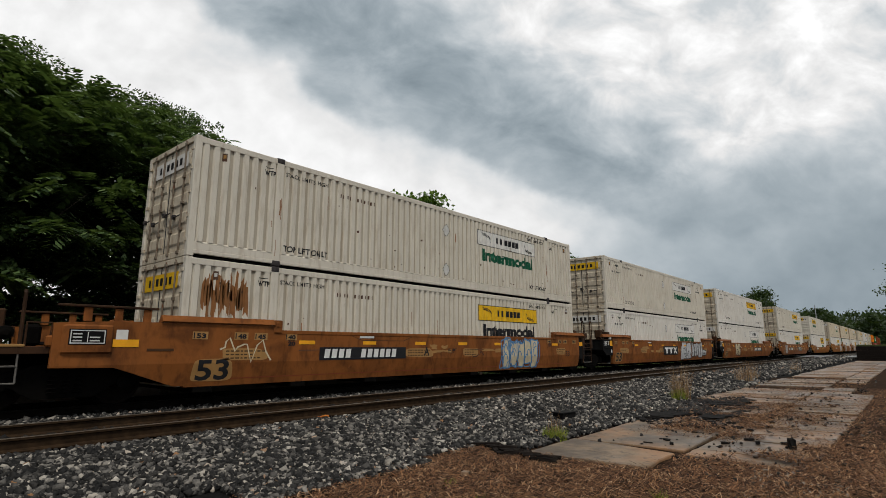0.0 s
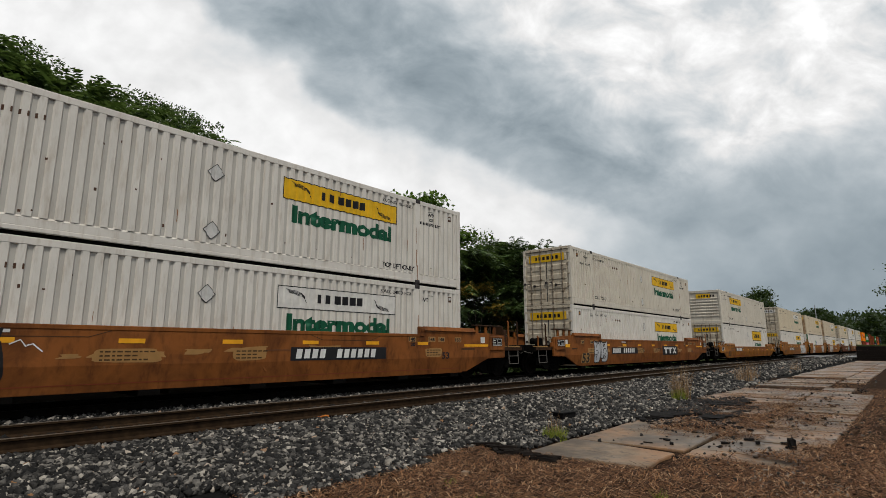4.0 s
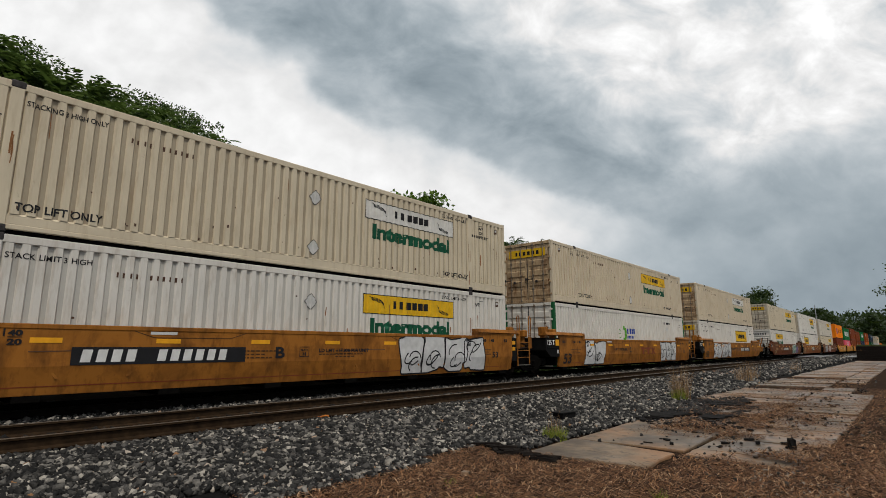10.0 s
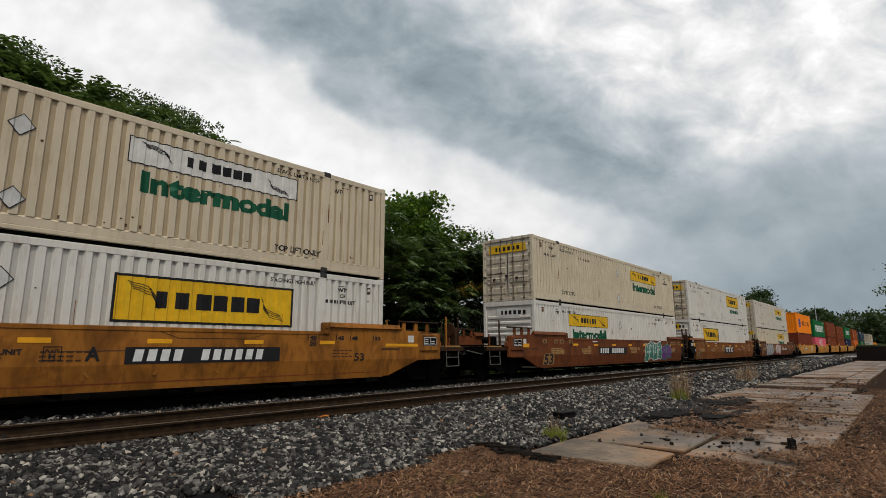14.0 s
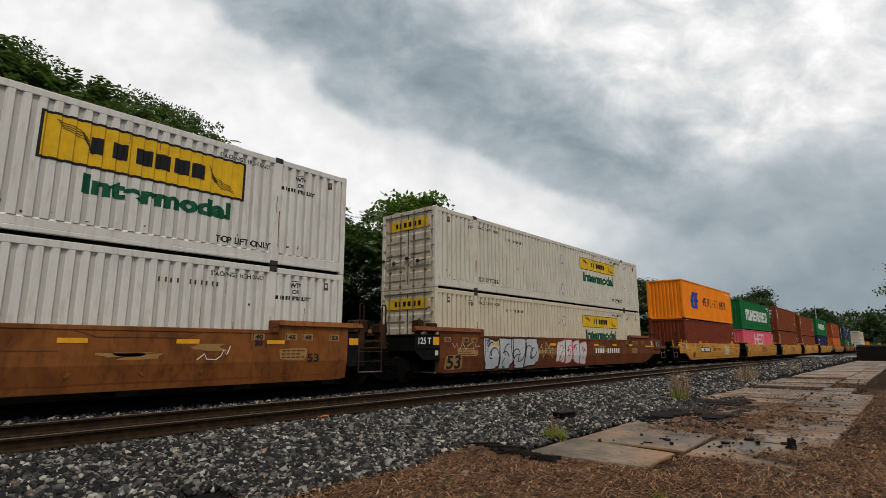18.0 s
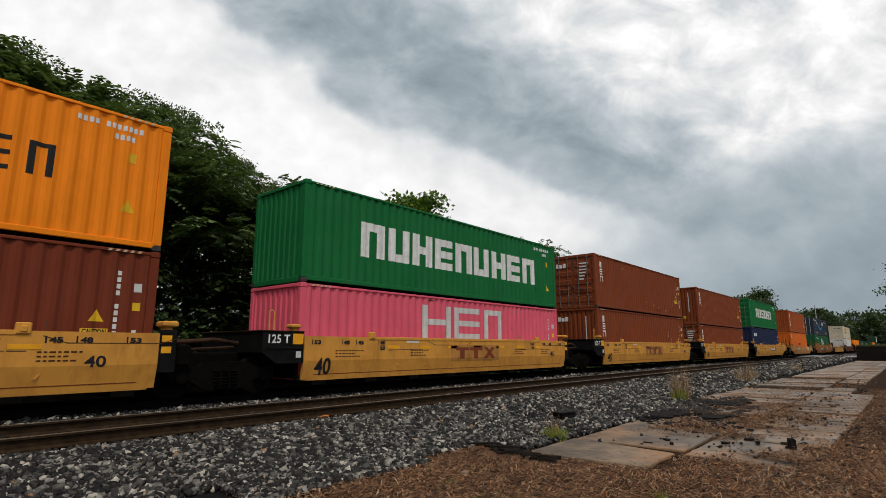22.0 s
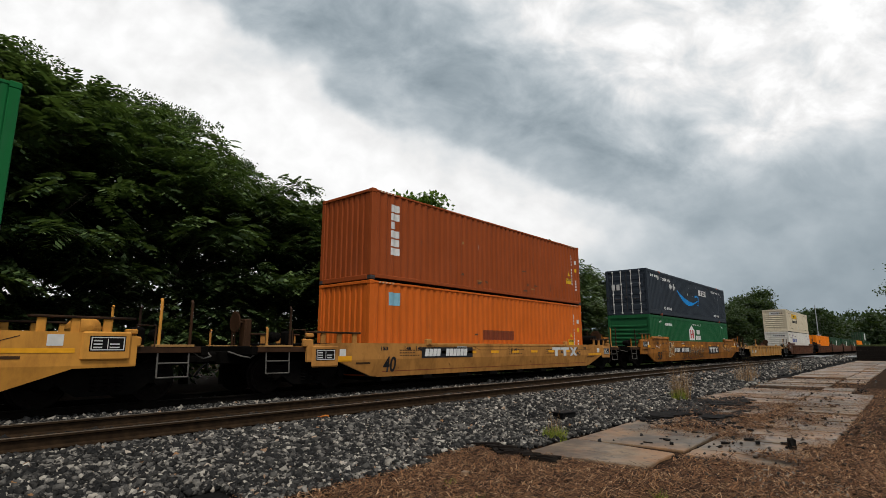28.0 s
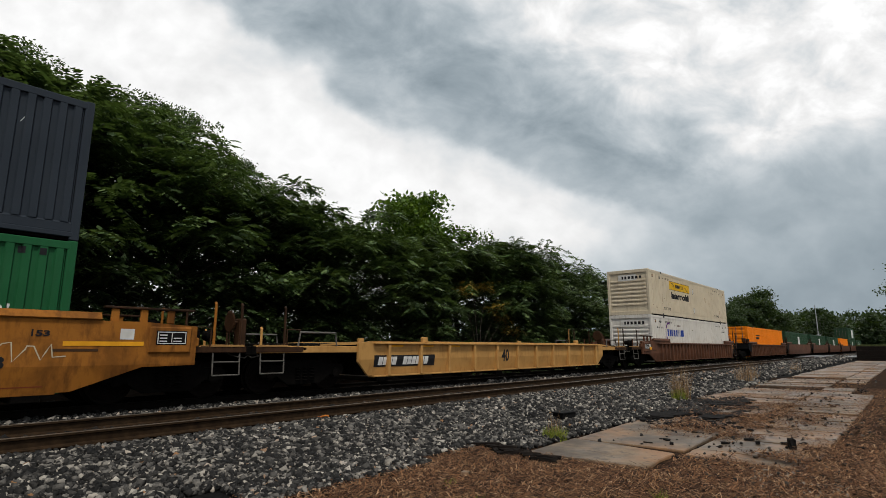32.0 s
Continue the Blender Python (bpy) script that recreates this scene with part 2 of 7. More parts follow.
leaf_mat("leaf_dark", (0.022, 0.042, 0.015), (0.070, 0.120, 0.043), (0.20, 0.29, 0.10))
leaf_mat("leaf_mid", (0.026, 0.050, 0.018), (0.084, 0.145, 0.050), (0.23, 0.33, 0.12))
# paler copy of leaf_mid: the open light on these crowns put into the colour
leaf_mat("leaf_light", (0.045, 0.078, 0.030), (0.125, 0.195, 0.075), (0.28, 0.37, 0.15))
leaf_mat("leaf_bright", (0.045, 0.10, 0.012), (0.10, 0.19, 0.02), (0.18, 0.29, 0.03))
leaf_mat("leaf_far", (0.020, 0.041, 0.014), (0.032, 0.061, 0.020), (0.052, 0.084, 0.029))
leaf_mat("leaf_yellow", (0.28, 0.17, 0.03), (0.46, 0.31, 0.06), (0.55, 0.42, 0.12))


def sky_material():
    """Overcast: a dark rolling band across a bright layer, greyer and bluer towards the horizon."""
    m = bpy.data.materials.new("clouds")
    m.use_nodes = True
    N, L = m.node_tree.nodes, m.node_tree.links
    N.clear()
    tc = N.new("ShaderNodeTexCoord")
    nm = N.new("ShaderNodeVectorMath")
    nm.operation = "NORMALIZE"
    L.new(tc.outputs["Object"], nm.inputs[0])
    d = nm.outputs[0]

    def dot(v):
        n = N.new("ShaderNodeVectorMath")
        n.operation = "DOT_PRODUCT"
        L.new(d, n.inputs[0])
        n.inputs[1].default_value = v
        return n.outputs["Value"]

    def op(kind, a, b=None, clamp=False):
        n = N.new("ShaderNodeMath")
        n.operation, n.use_clamp = kind, clamp
        for i, v in enumerate((a, b)):
            if v is None:
                continue
            if isinstance(v, (int, float)):
                n.inputs[i].default_value = v
            else:
                L.new(v, n.inputs[i])
        return n.outputs[0]

    flat = Matrix.Rotation(radians(1.4), 3, "Z")
    depth = op("MAXIMUM", dot(flat @ AIM), 0.25)
    u = op("DIVIDE", dot(flat @ SIDE), depth)
    v = op("DIVIDE", dot(flat @ HIGH), depth)
    cb = N.new("ShaderNodeCombineXYZ")
    L.new(u, cb.inputs[0])
    L.new(v, cb.inputs[1])

    def cloud(scale, detail, stretch, spin, dist=0.4, rough=0.55):
        mp = N.new("ShaderNodeMapping")
        mp.inputs["Rotation"].default_value = (0, 0, spin)
        mp.inputs["Scale"].default_value = stretch
        L.new(cb.outputs[0], mp.inputs[0])
        n = N.new("ShaderNodeTexNoise")
        n.inputs["Scale"].default_value, n.inputs["Detail"].default_value = scale, detail
        n.inputs["Roughness"].default_value, n.inputs["Distortion"].default_value = rough, dist
        L.new(mp.outputs[0], n.inputs["Vector"])
        return n.outputs["Fac"]

    wob = op("ADD", op("MULTIPLY", op("SUBTRACT", cloud(2.6, 6, (1, 1.2, 1), 0.6, 0.2, 0.48), 0.5), 0.20),
             op("MULTIPLY", op("SUBTRACT", cloud(9.0, 8, (1, 1.1, 1), 0.5, 0.2, 0.55), 0.5), 0.07))
    # height over the band's curved lower edge
    u2 = op("SUBTRACT", u, 0.101)
    edge = op("ADD", op("MULTIPLY", u2, -0.586), op("MULTIPLY", op("MULTIPLY", u2, op("ADD", u, 0.38)), 0.373))
    over = op("ADD", op("SUBTRACT", op("SUBTRACT", v, 0.135), edge), wob)
    er = ramp(N, [(0.42, 0.0), (0.485, 0.25), (0.53, 0.80), (0.62, 1.0)], "EASE")
    L.new(op("ADD", over, 0.5, True), er.inputs[0])
    # inside the band: darkest at its core, opening to white at its far side
    open_w = op("ADD", op("ADD", op("MULTIPLY", u, 0.52), op("MULTIPLY", v, 0.85)), op("MULTIPLY", wob, 1.3))
    ow = ramp(N, [(0.14, 0.46), (0.22, 0.38), (0.31, 0.39), (0.38, 0.54), (0.45, 0.78), (0.56, 0.90)], "EASE")
    L.new(open_w, ow.inputs[0])
    puff = ramp(N, [(0.34, 0.76), (0.5, 1.0), (0.66, 1.30)])
    L.new(cloud(6.0, 10, (1, 1.5, 1), 0.7, 0.35, 0.58), puff.inputs[0])
    inside = mixc(N, L, 1.0, ow.outputs[0], puff.outputs[0], "MULTIPLY")
    wisp = ramp(N, [(0.33, 0.82), (0.5, 0.93), (0.64, 0.99)])
    L.new(cloud(4.5, 8, (1, 1.4, 1), 0.5, 0.5, 0.55), wisp.inputs[0])
    base = mixc(N, L, er.outputs[0], wisp.outputs[0], inside)
    # lower right: even grey
    low = op("ADD", op("MULTIPLY", op("SUBTRACT", u, op("MULTIPLY", v, 2.2)), 0.75), op("MULTIPLY", wob, 0.7))
    lr = ramp(N, [(0.06, 0.0), (0.32, 0.66), (0.6, 0.97)], "EASE")
    L.new(low, lr.inputs[0])
    base = mixc(N, L, lr.outputs[0], base, (0.345, 0.345, 0.345))
    fine = ramp(N, [(0.33, 0.95), (0.67, 1.05)])
    L.new(cloud(18.0, 5, (1, 1.3, 1), 0.6, 0.2, 0.5), fine.inputs[0])
    base = mixc(N, L, 1.0, base, fine.outputs[0], "MULTIPLY")
    # colder where it is darker
    bw = N.new("ShaderNodeRGBToBW")
    L.new(base, bw.inputs[0])
    tint = ramp(N, [(0.3, (0.82, 1.0, 1.13)), (0.55, (0.91, 1.005, 1.07)), (0.85, (1.0, 1.0, 1.0))])
    L.new(bw.outputs[0], tint.inputs[0])
    col = mixc(N, L, 1.0, base, tint.outputs[0], "MULTIPLY")
    em = N.new("ShaderNodeEmission")
    L.new(col, em.inputs[0])
    em.inputs[1].default_value = SKY_STRENGTH
    out = N.new("ShaderNodeOutputMaterial")
    L.new(em.outputs[0], out.inputs[0])
    return m


CLOUDS = sky_material()


# ---- geometry helpers ----
class Geo:
    """Collects faces for one mesh."""

    def __init__(self):
        self.v, self.f = [], []

    def add(self, v, f):
        k = len(self.v)
        self.v += [tuple(p) for p in v]
        self.f += [tuple(i + k for i in q) for q in f]
        return self

    def box(self, x0, x1, y0, y1, z0, z1, c=0.0):
        """A block; c chamfers its edges."""
        if c <= 0:
            v = [(x, y, z) for z in (z0, z1) for x, y in ((x0, y0), (x1, y0), (x1, y1), (x0, y1))]
            return self.add(v, [(3, 2, 1, 0), (4, 5, 6, 7), (0, 1, 5, 4), (1, 2, 6, 5), (2, 3, 7, 6), (3, 0, 4, 7)])
        ring = [(x0 + c, y0), (x1 - c, y0), (x1, y0 + c), (x1, y1 - c), (x1 - c, y1), (x0 + c, y1), (x0, y1 - c), (x0, y0 + c)]
        mx, my = (x0 + x1) / 2, (y0 + y1) / 2
        sx, sy = max(0.0, 1 - 2 * c / max(1e-6, x1 - x0)), max(0.0, 1 - 2 * c / max(1e-6, y1 - y0))
        small = [(mx + (x - mx) * sx, my + (y - my) * sy) for x, y in ring]
        v = [(*p, z0) for p in small] + [(*p, z0 + c) for p in ring] + [(*p, z1 - c) for p in ring] + [(*p, z1) for p in small]
        f = [tuple(range(7, -1, -1)), tuple(range(24, 32))]
        for r in range(3):
            f += [(r * 8 + i, r * 8 + (i + 1) % 8, r * 8 + 8 + (i + 1) % 8, r * 8 + 8 + i) for i in range(8)]
        return self.add(v, f)

    def prism(self, pts, axis, a, b):
        """Extrudes a flat outline: axis 'x': pts are (y, z); 'y': (x, z); 'z': (x, y)."""
        def at(p, t):
            return {"x": (t, p[0], p[1]), "y": (p[0], t, p[1]), "z": (p[0], p[1], t)}[axis]
        n = len(pts)
        v = [at(p, a) for p in pts] + [at(p, b) for p in pts]
        f = [tuple(range(n)), tuple(range(2 * n - 1, n - 1, -1))]
        f += [(i, n + i, n + (i + 1) % n, (i + 1) % n) for i in range(n)]
        return self.add(v, f)

    def tube(self, path, r, n=6, r2=None, cap=True):
        """A round bar along a path of points."""
        path = [Vector(p) for p in path]
        v, f = [], []
        for i, p in enumerate(path):
            t = (path[min(i + 1, len(path) - 1)] - path[max(i - 1, 0)]).normalized()
            a = t.orthogonal().normalized() if i == 0 else (prev - t * prev.dot(t)).normalized()
            prev = a
            b = t.cross(a)
            rr = r if r2 is None else r + (r2 - r) * i / max(1, len(path) - 1)
            v += [p + (a * math.cos(2 * math.pi * k / n) + b * math.sin(2 * math.pi * k / n)) * rr for k in range(n)]
        for i in range(len(path) - 1):
            f += [(i * n + k, i * n + (k + 1) % n, i * n + n + (k + 1) % n, i * n + n + k) for k in range(n)]
        if cap:
            f += [tuple(range(n - 1, -1, -1)), tuple(range((len(path) - 1) * n, len(path) * n))]
        return self.add(v, f)

    def lathe(self, prof, c, axis="y", n=20):
        """Turns a profile of (radius, along) about an axis through c."""
        v, f = [], []
        for r, t in prof:
            for k in range(n):
                a, b = r * math.cos(2 * math.pi * k / n), r * math.sin(2 * math.pi * k / n)
                v.append((c[0] + a, c[1] + t, c[2] + b) if axis == "y" else (c[0] + a, c[1] + b, c[2] + t) if axis == "z" else (c[0] + t, c[1] + a, c[2] + b))
        for i in range(len(prof) - 1):
            f += [(i * n + k, i * n + (k + 1) % n, i * n + n + (k + 1) % n, i * n + n + k) for k in range(n)]
        f += [tuple(range(n)), tuple(range((len(prof) - 1) * n, len(prof) * n))]
        return self.add(v, f)

    def mesh(self, name, mat, smooth=False):
        me = bpy.data.meshes.new(name)
        me.from_pydata(self.v, [], self.f)
        me.materials.append(MATS[mat] if isinstance(mat, str) else mat)
        bm = bmesh.new()
        bm.from_mesh(me)
        bmesh.ops.recalc_face_normals(bm, faces=bm.faces)
        bm.to_mesh(me)
        bm.free()
        if smooth:
            me.shade_smooth()
        return me


def part(name, geo, mat, parent, label="", smooth=False):
    """One mesh under a thing or under a part."""
    me = geo if isinstance(geo, bpy.types.Mesh) else geo.mesh(name, mat, smooth)
    ob = new(name, me)
    ob.parent = parent
    if label:
        tagged(ob, label)
    return ob


def thing(name, label, category, group="", kind=""):
    return tagged(new(name), label, category, group, kind)


def big_mesh(name, V, F, mat, smooth=False):
    """A mesh from numpy arrays."""
    me = bpy.data.meshes.new(name)
    V = np.asarray(V, dtype=np.float32)
    F = np.asarray(F, dtype=np.int32)
    me.vertices.add(len(V))
    me.vertices.foreach_set("co", V.ravel())
    k = F.shape[1]
    me.loops.add(F.size)
    me.loops.foreach_set("vertex_index", F.ravel())
    me.polygons.add(len(F))
    me.polygons.foreach_set("loop_start", np.arange(0, F.size, k, dtype=np.int32))
    me.polygons.foreach_set("loop_total", np.full(len(F), k, dtype=np.int32))
    me.update(calc_edges=True)
    me.validate()
    me.materials.append(MATS[mat])
    if smooth:
        me.shade_smooth()
    return me


# ---- sky ----
def sky_dome():
    """A far backdrop of cloud beyond the tracks."""
    V, F, n, rings = [], [], 48, 16
    for i in range(rings + 1):
        e = radians(-4 + 62 * i / rings)
        for k in range(n + 1):
            a = YAW + radians(-66 + 132 * k / n)
            V.append((3600 * math.cos(e) * math.cos(a), 3600 * math.cos(e) * math.sin(a), 3600 * math.sin(e)))
    for i in range(rings):
        F += [(i * (n + 1) + k, i * (n + 1) + n + 1 + k, i * (n + 1) + n + 2 + k, i * (n + 1) + 1 + k) for k in range(n)]
    me = bpy.data.meshes.new("cloud_cover")
    me.from_pydata(V, [], F)
    me.materials.append(CLOUDS)
    me.shade_smooth()
    return tagged(new("cloud_cover", me), "heavy grey and white overcast clouds drifting over the railway", "backdrop", kind="structure")


SKY = sky_dome()


# ---- ground and track ----
def ground_height(x, y):
    """Height of the ground sheet across the tracks."""
    ys = (-2500, 3.0, 4.6, 5.1, 6.9, 7.4, 15.6, 17.6, 21.0, 2500)
    zs = (-0.36, -0.36, -0.37, -0.36, -0.25, -0.225, -0.225, -0.75, -0.6, -0.4)
    return float(np.interp(y, ys, zs))


def ground():
    xs = sorted(set([-2500, -900, -300, -120, -60, -30, -15, -8, -4] + [i * 0.5 for i in range(-4, 60)] + list(range(30, 100, 4)) + [110, 140, 180, 240, 320, 500, 900, 2500]))
    ys = sorted(set([-2500, -900, -300, -100, -40, -15, -6] + [i * 0.4 - 3 for i in range(0, 28)] + [8.6, 9.2, 9.8, 10.6, 11.4, 12.2, 13, 13.8, 14.6, 15.6, 16.6, 17.6, 19, 21, 26, 34, 50, 90, 200, 500, 2500]))
    V, F = [], []
    for x in xs:
        for y in ys:
            z = ground_height(x, y)
            if abs(x) < 100 and abs(y) < 60:
                z += 0.02 * noise.noise((x * 0.9, y * 0.9, 3)) + 0.03 * noise.noise((x * 0.2, y * 0.2, 7))
            V.append((x, y, z))
    k = len(ys)
    for i in range(len(xs) - 1):
        F += [(i * k + j, i * k + k + j, i * k + k + j + 1, i * k + j + 1) for j in range(k - 1)]
    ob = new("ground", big_mesh("ground", V, F, "soil", True))
    tagged(ob, "bare brown soil beside the railway line", "ground", kind="structure")
    # the crushed-stone bed below the loose stones
    V, F = [], []
    prof = [(4.75, -0.40), (5.2, -0.36), (6.3, -0.295), (7.2, -0.24), (15.4, -0.235), (16.4, -0.40), (17.4, -0.80)]
    xs = [-80 + 4 * i for i in range(200)]
    for x in xs:
        V += [(x, y + 0.12 * noise.noise((x * 0.3, y, 1)), z + 0.02 + 0.02 * noise.noise((x * 0.5, y, 2))) for y, z in prof]
    k = len(prof)
    for i in range(len(xs) - 1):
        F += [(i * k + j, i * k + k + j, i * k + k + j + 1, i * k + j + 1) for j in range(k - 1)]
    # near-black strips along both tracks; the second one paints in the train's shade
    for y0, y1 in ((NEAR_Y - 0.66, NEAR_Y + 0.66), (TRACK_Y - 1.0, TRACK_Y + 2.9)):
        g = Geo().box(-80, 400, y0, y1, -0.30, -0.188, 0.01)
        tagged(new("track_bed", g.mesh("track_bed", "oily_bed")), "near-black stone bed between the rails", "track bed", kind="structure")
    ob = new("ballast_bed", big_mesh("ballast_bed", V, F, "ballast_bed", True))
    tagged(ob, "bed of dark crushed stone under the two tracks", "ballast", kind="structure")


ground()


def stones(name, label, boxes, mat, seed, kind_cat=("ballast", "stuff")):
    """Loose broken stones, joined: boxes are (x0, x1, y0, y1, count, size, sink)."""
    rng = np.random.default_rng(seed)
    base = np.array([(-1, -1, -1), (1, -1, -1), (1, 1, -1), (-1, 1, -1), (-1, -1, 1), (1, -1, 1), (1, 1, 1), (-1, 1, 1)], float) * 0.5
    faces = np.array([(3, 2, 1, 0), (4, 5, 6, 7), (0, 1, 5, 4), (1, 2, 6, 5), (2, 3, 7, 6), (3, 0, 4, 7)])
    Vs, Fs, k = [], [], 0
    for x0, x1, y0, y1, n, size, sink in boxes:
        P = np.column_stack([rng.uniform(x0, x1, n), rng.uniform(y0, y1, n)])
        z = np.array([ground_height(0, y) for y in P[:, 1]])
        dims = rng.uniform(0.6, 1.45, (n, 3)) * size * rng.uniform(0.6, 1.25, (n, 1))
        dims[:, 2] *= 0.75
        V = base[None] + rng.uniform(-0.24, 0.24, (n, 8, 3))
        V *= dims[:, None, :]
        a, b, c = rng.uniform(0, 6.283, n), rng.normal(0, 0.7, n), rng.normal(0, 0.7, n)
        ca, sa, cb, sb, cc, sc = np.cos(a), np.sin(a), np.cos(b), np.sin(b), np.cos(c), np.sin(c)
        o, e = np.zeros(n), np.ones(n)
        Rz = np.stack([np.stack([ca, -sa, o], 1), np.stack([sa, ca, o], 1), np.stack([o, o, e], 1)], 1)
        Rx = np.stack([np.stack([e, o, o], 1), np.stack([o, cb, -sb], 1), np.stack([o, sb, cb], 1)], 1)
        Ry = np.stack([np.stack([cc, o, sc], 1), np.stack([o, e, o], 1), np.stack([-sc, o, cc], 1)], 1)
        V = np.einsum("nij,nkj->nki", Rz @ Rx @ Ry, V)
        V += np.column_stack([P, z + 0.02 + dims[:, 2] * (0.5 - sink) + rng.uniform(-0.3, 0.7, n) * size])[:, None, :]
        Vs.append(V.reshape(-1, 3))
        Fs.append((faces[None] + 8 * np.arange(n)[:, None, None]).reshape(-1, 4) + k)
        k += 8 * n
    ob = new(name, big_mesh(name, np.concatenate(Vs), np.concatenate(Fs), mat))
    return tagged(ob, label, kind_cat[0], kind=kind_cat[1])


stones("ballast_stones", "loose grey crushed stone ballast beside the empty track",
       [(0.0, 4.0, 5.4, 8.12, 12000, 0.05, 0.3), (2.6, 5.0, 4.7, 5.6, 4200, 0.045, 0.3), (3.6, 9.0, 4.95, 8.12, 19000, 0.05, 0.3), (9.0, 20.0, 5.0, 8.12, 19000, 0.058, 0.3),
        (6.6, 15.0, 4.3, 5.2, 5200, 0.048, 0.3), (15.0, 26.0, 4.75, 5.3, 1600, 0.08, 0.3), (20.0, 45.0, 5.2, 8.2, 9000, 0.09, 0.3), (45.0, 110.0, 5.4, 8.2, 5000, 0.16, 0.3)], "ballast", 11)
stones("ballast_between", "grey crushed stone ballast between the two tracks",
       [(0.0, 16.0, 9.95, 11.9, 11000, 0.06, 0.3), (16.0, 50.0, 9.95, 11.9, 9000, 0.09, 0.3), ], "ballast", 12)
# the stones under the train have its shade in their colour
stones("track_stones", "black crushed stone between the rails", [(0.0, 22.0, 8.6, 9.7, 5000, 0.06, 0.5), (0.0, 40.0, 11.9, 15.0, 7000, 0.07, 0.4)], "oily_ballast", 13)


def rail(name, y, label, mat="rail_steel", head="rail_head"):
    """Flat-bottomed rail: foot, web and a worn bright head."""
    root = thing(name, label, "rail", "rails", "structure")
    web = [(-0.075, -0.175), (0.075, -0.175), (0.075, -0.160), (0.012, -0.135), (0.010, -0.045), (0.036, -0.032), (0.036, -0.006),
           (-0.036, -0.006), (-0.036, -0.032), (-0.010, -0.045), (-0.012, -0.135), (-0.075, -0.160)]
    g = Geo().prism([(y + a, b) for a, b in web], "x", -80, 700)
    part("rail_body", g, mat, root)
    g = Geo().prism([(y - 0.034, -0.0058), (y + 0.034, -0.0058), (y + 0.028, 0.0), (y - 0.028, 0.0)], "x", -80, 700)
    part("running_surface", g, head, root, "worn bright running surface")
    return root


# the train's rails get the copy with its shade painted in
for yy, lab in ((NEAR_Y - GAUGE, "rusty brown steel rail of the empty track"), (NEAR_Y + GAUGE, "rusty brown steel rail of the empty track"),
                (TRACK_Y - GAUGE, "dark steel rail under the train"), (TRACK_Y + GAUGE, "dark steel rail under the train")):
    rail("rail", yy, lab, *(("greasy_rail", "greasy_rail") if yy > 11 else ()))


def ties():
    g = Geo().box(-0.115, 0.115, -1.3, 1.3, -0.34, -0.176, 0.012)
    me = g.mesh("tie", "tie_wood")
    plate = Geo().box(-0.09, 0.09, -0.16, 0.16, -0.177, -0.166, 0.004).mesh("tie_plate", "rail_steel")
    for yc, grp, count in ((NEAR_Y, "ties of the empty track", 80), (TRACK_Y, "ties of the train's track", 60)):
        for i in range(count):
            x = -2.0 + 0.53 * i + 0.02 * math.sin(i * 7.3)
            ob = tagged(new("railway_tie", me), "dark creosoted wooden railway tie half buried in ballast", "tie", grp)
            ob.matrix_basis = pose(x, yc, 0, 0, 0, math.sin(i * 3.1) * 0.6)
            for sgn in (-1, 1):
                p = part("tie_plate", plate, None, ob)
                p.location = (0, sgn * GAUGE, 0)
    # ties farther on, joined
    g = Geo()
    for yc, x0 in ((NEAR_Y, 40.6), (TRACK_Y, 30.0)):
        for i in range(170):
            g.box(x0 + 0.53 * i - 0.115, x0 + 0.53 * i + 0.115, yc - 1.3, yc + 1.3, -0.34, -0.178)
    tagged(new("far_ties", g.mesh("far_ties", "tie_wood")), "dark wooden ties farther along both tracks", "ties", kind="stuff")


ties()


# ---- trees ----
def leaf_cloud(centres, normals, rng, per, leaf, droop, spread):
    """Loose leaves round given points: vertices and faces, a folded blade each."""
    n = len(centres)
    C = np.repeat(centres, per, 0) + rng.normal(0, spread, (n * per, 3)) * np.array([1, 1, 0.7])
    N = np.repeat(normals, per, 0)
    d = N * 0.8 + rng.normal(0, 0.8, (n * per, 3))
    d[:, 2] -= droop
    d /= np.linalg.norm(d, axis=1)[:, None] + 1e-6
    up = rng.normal(0, 0.5, (n * per, 3))
    up[:, 2] += 1.0
    s = np.cross(d, up)
    s /= np.linalg.norm(s, axis=1)[:, None] + 1e-6
    size = leaf * rng.uniform(0.6, 1.35, (n * per, 1))
    nrm = np.cross(s, d)
    V = np.stack([C, C + d * size * 0.5 + s * size * 0.3 - nrm * size * 0.08, C + d * size, C + d * size * 0.5 - s * size * 0.3 - nrm * size * 0.08], 1).reshape(-1, 3)
    F = np.arange(n * per * 4).reshape(-1, 4)
    return V, F


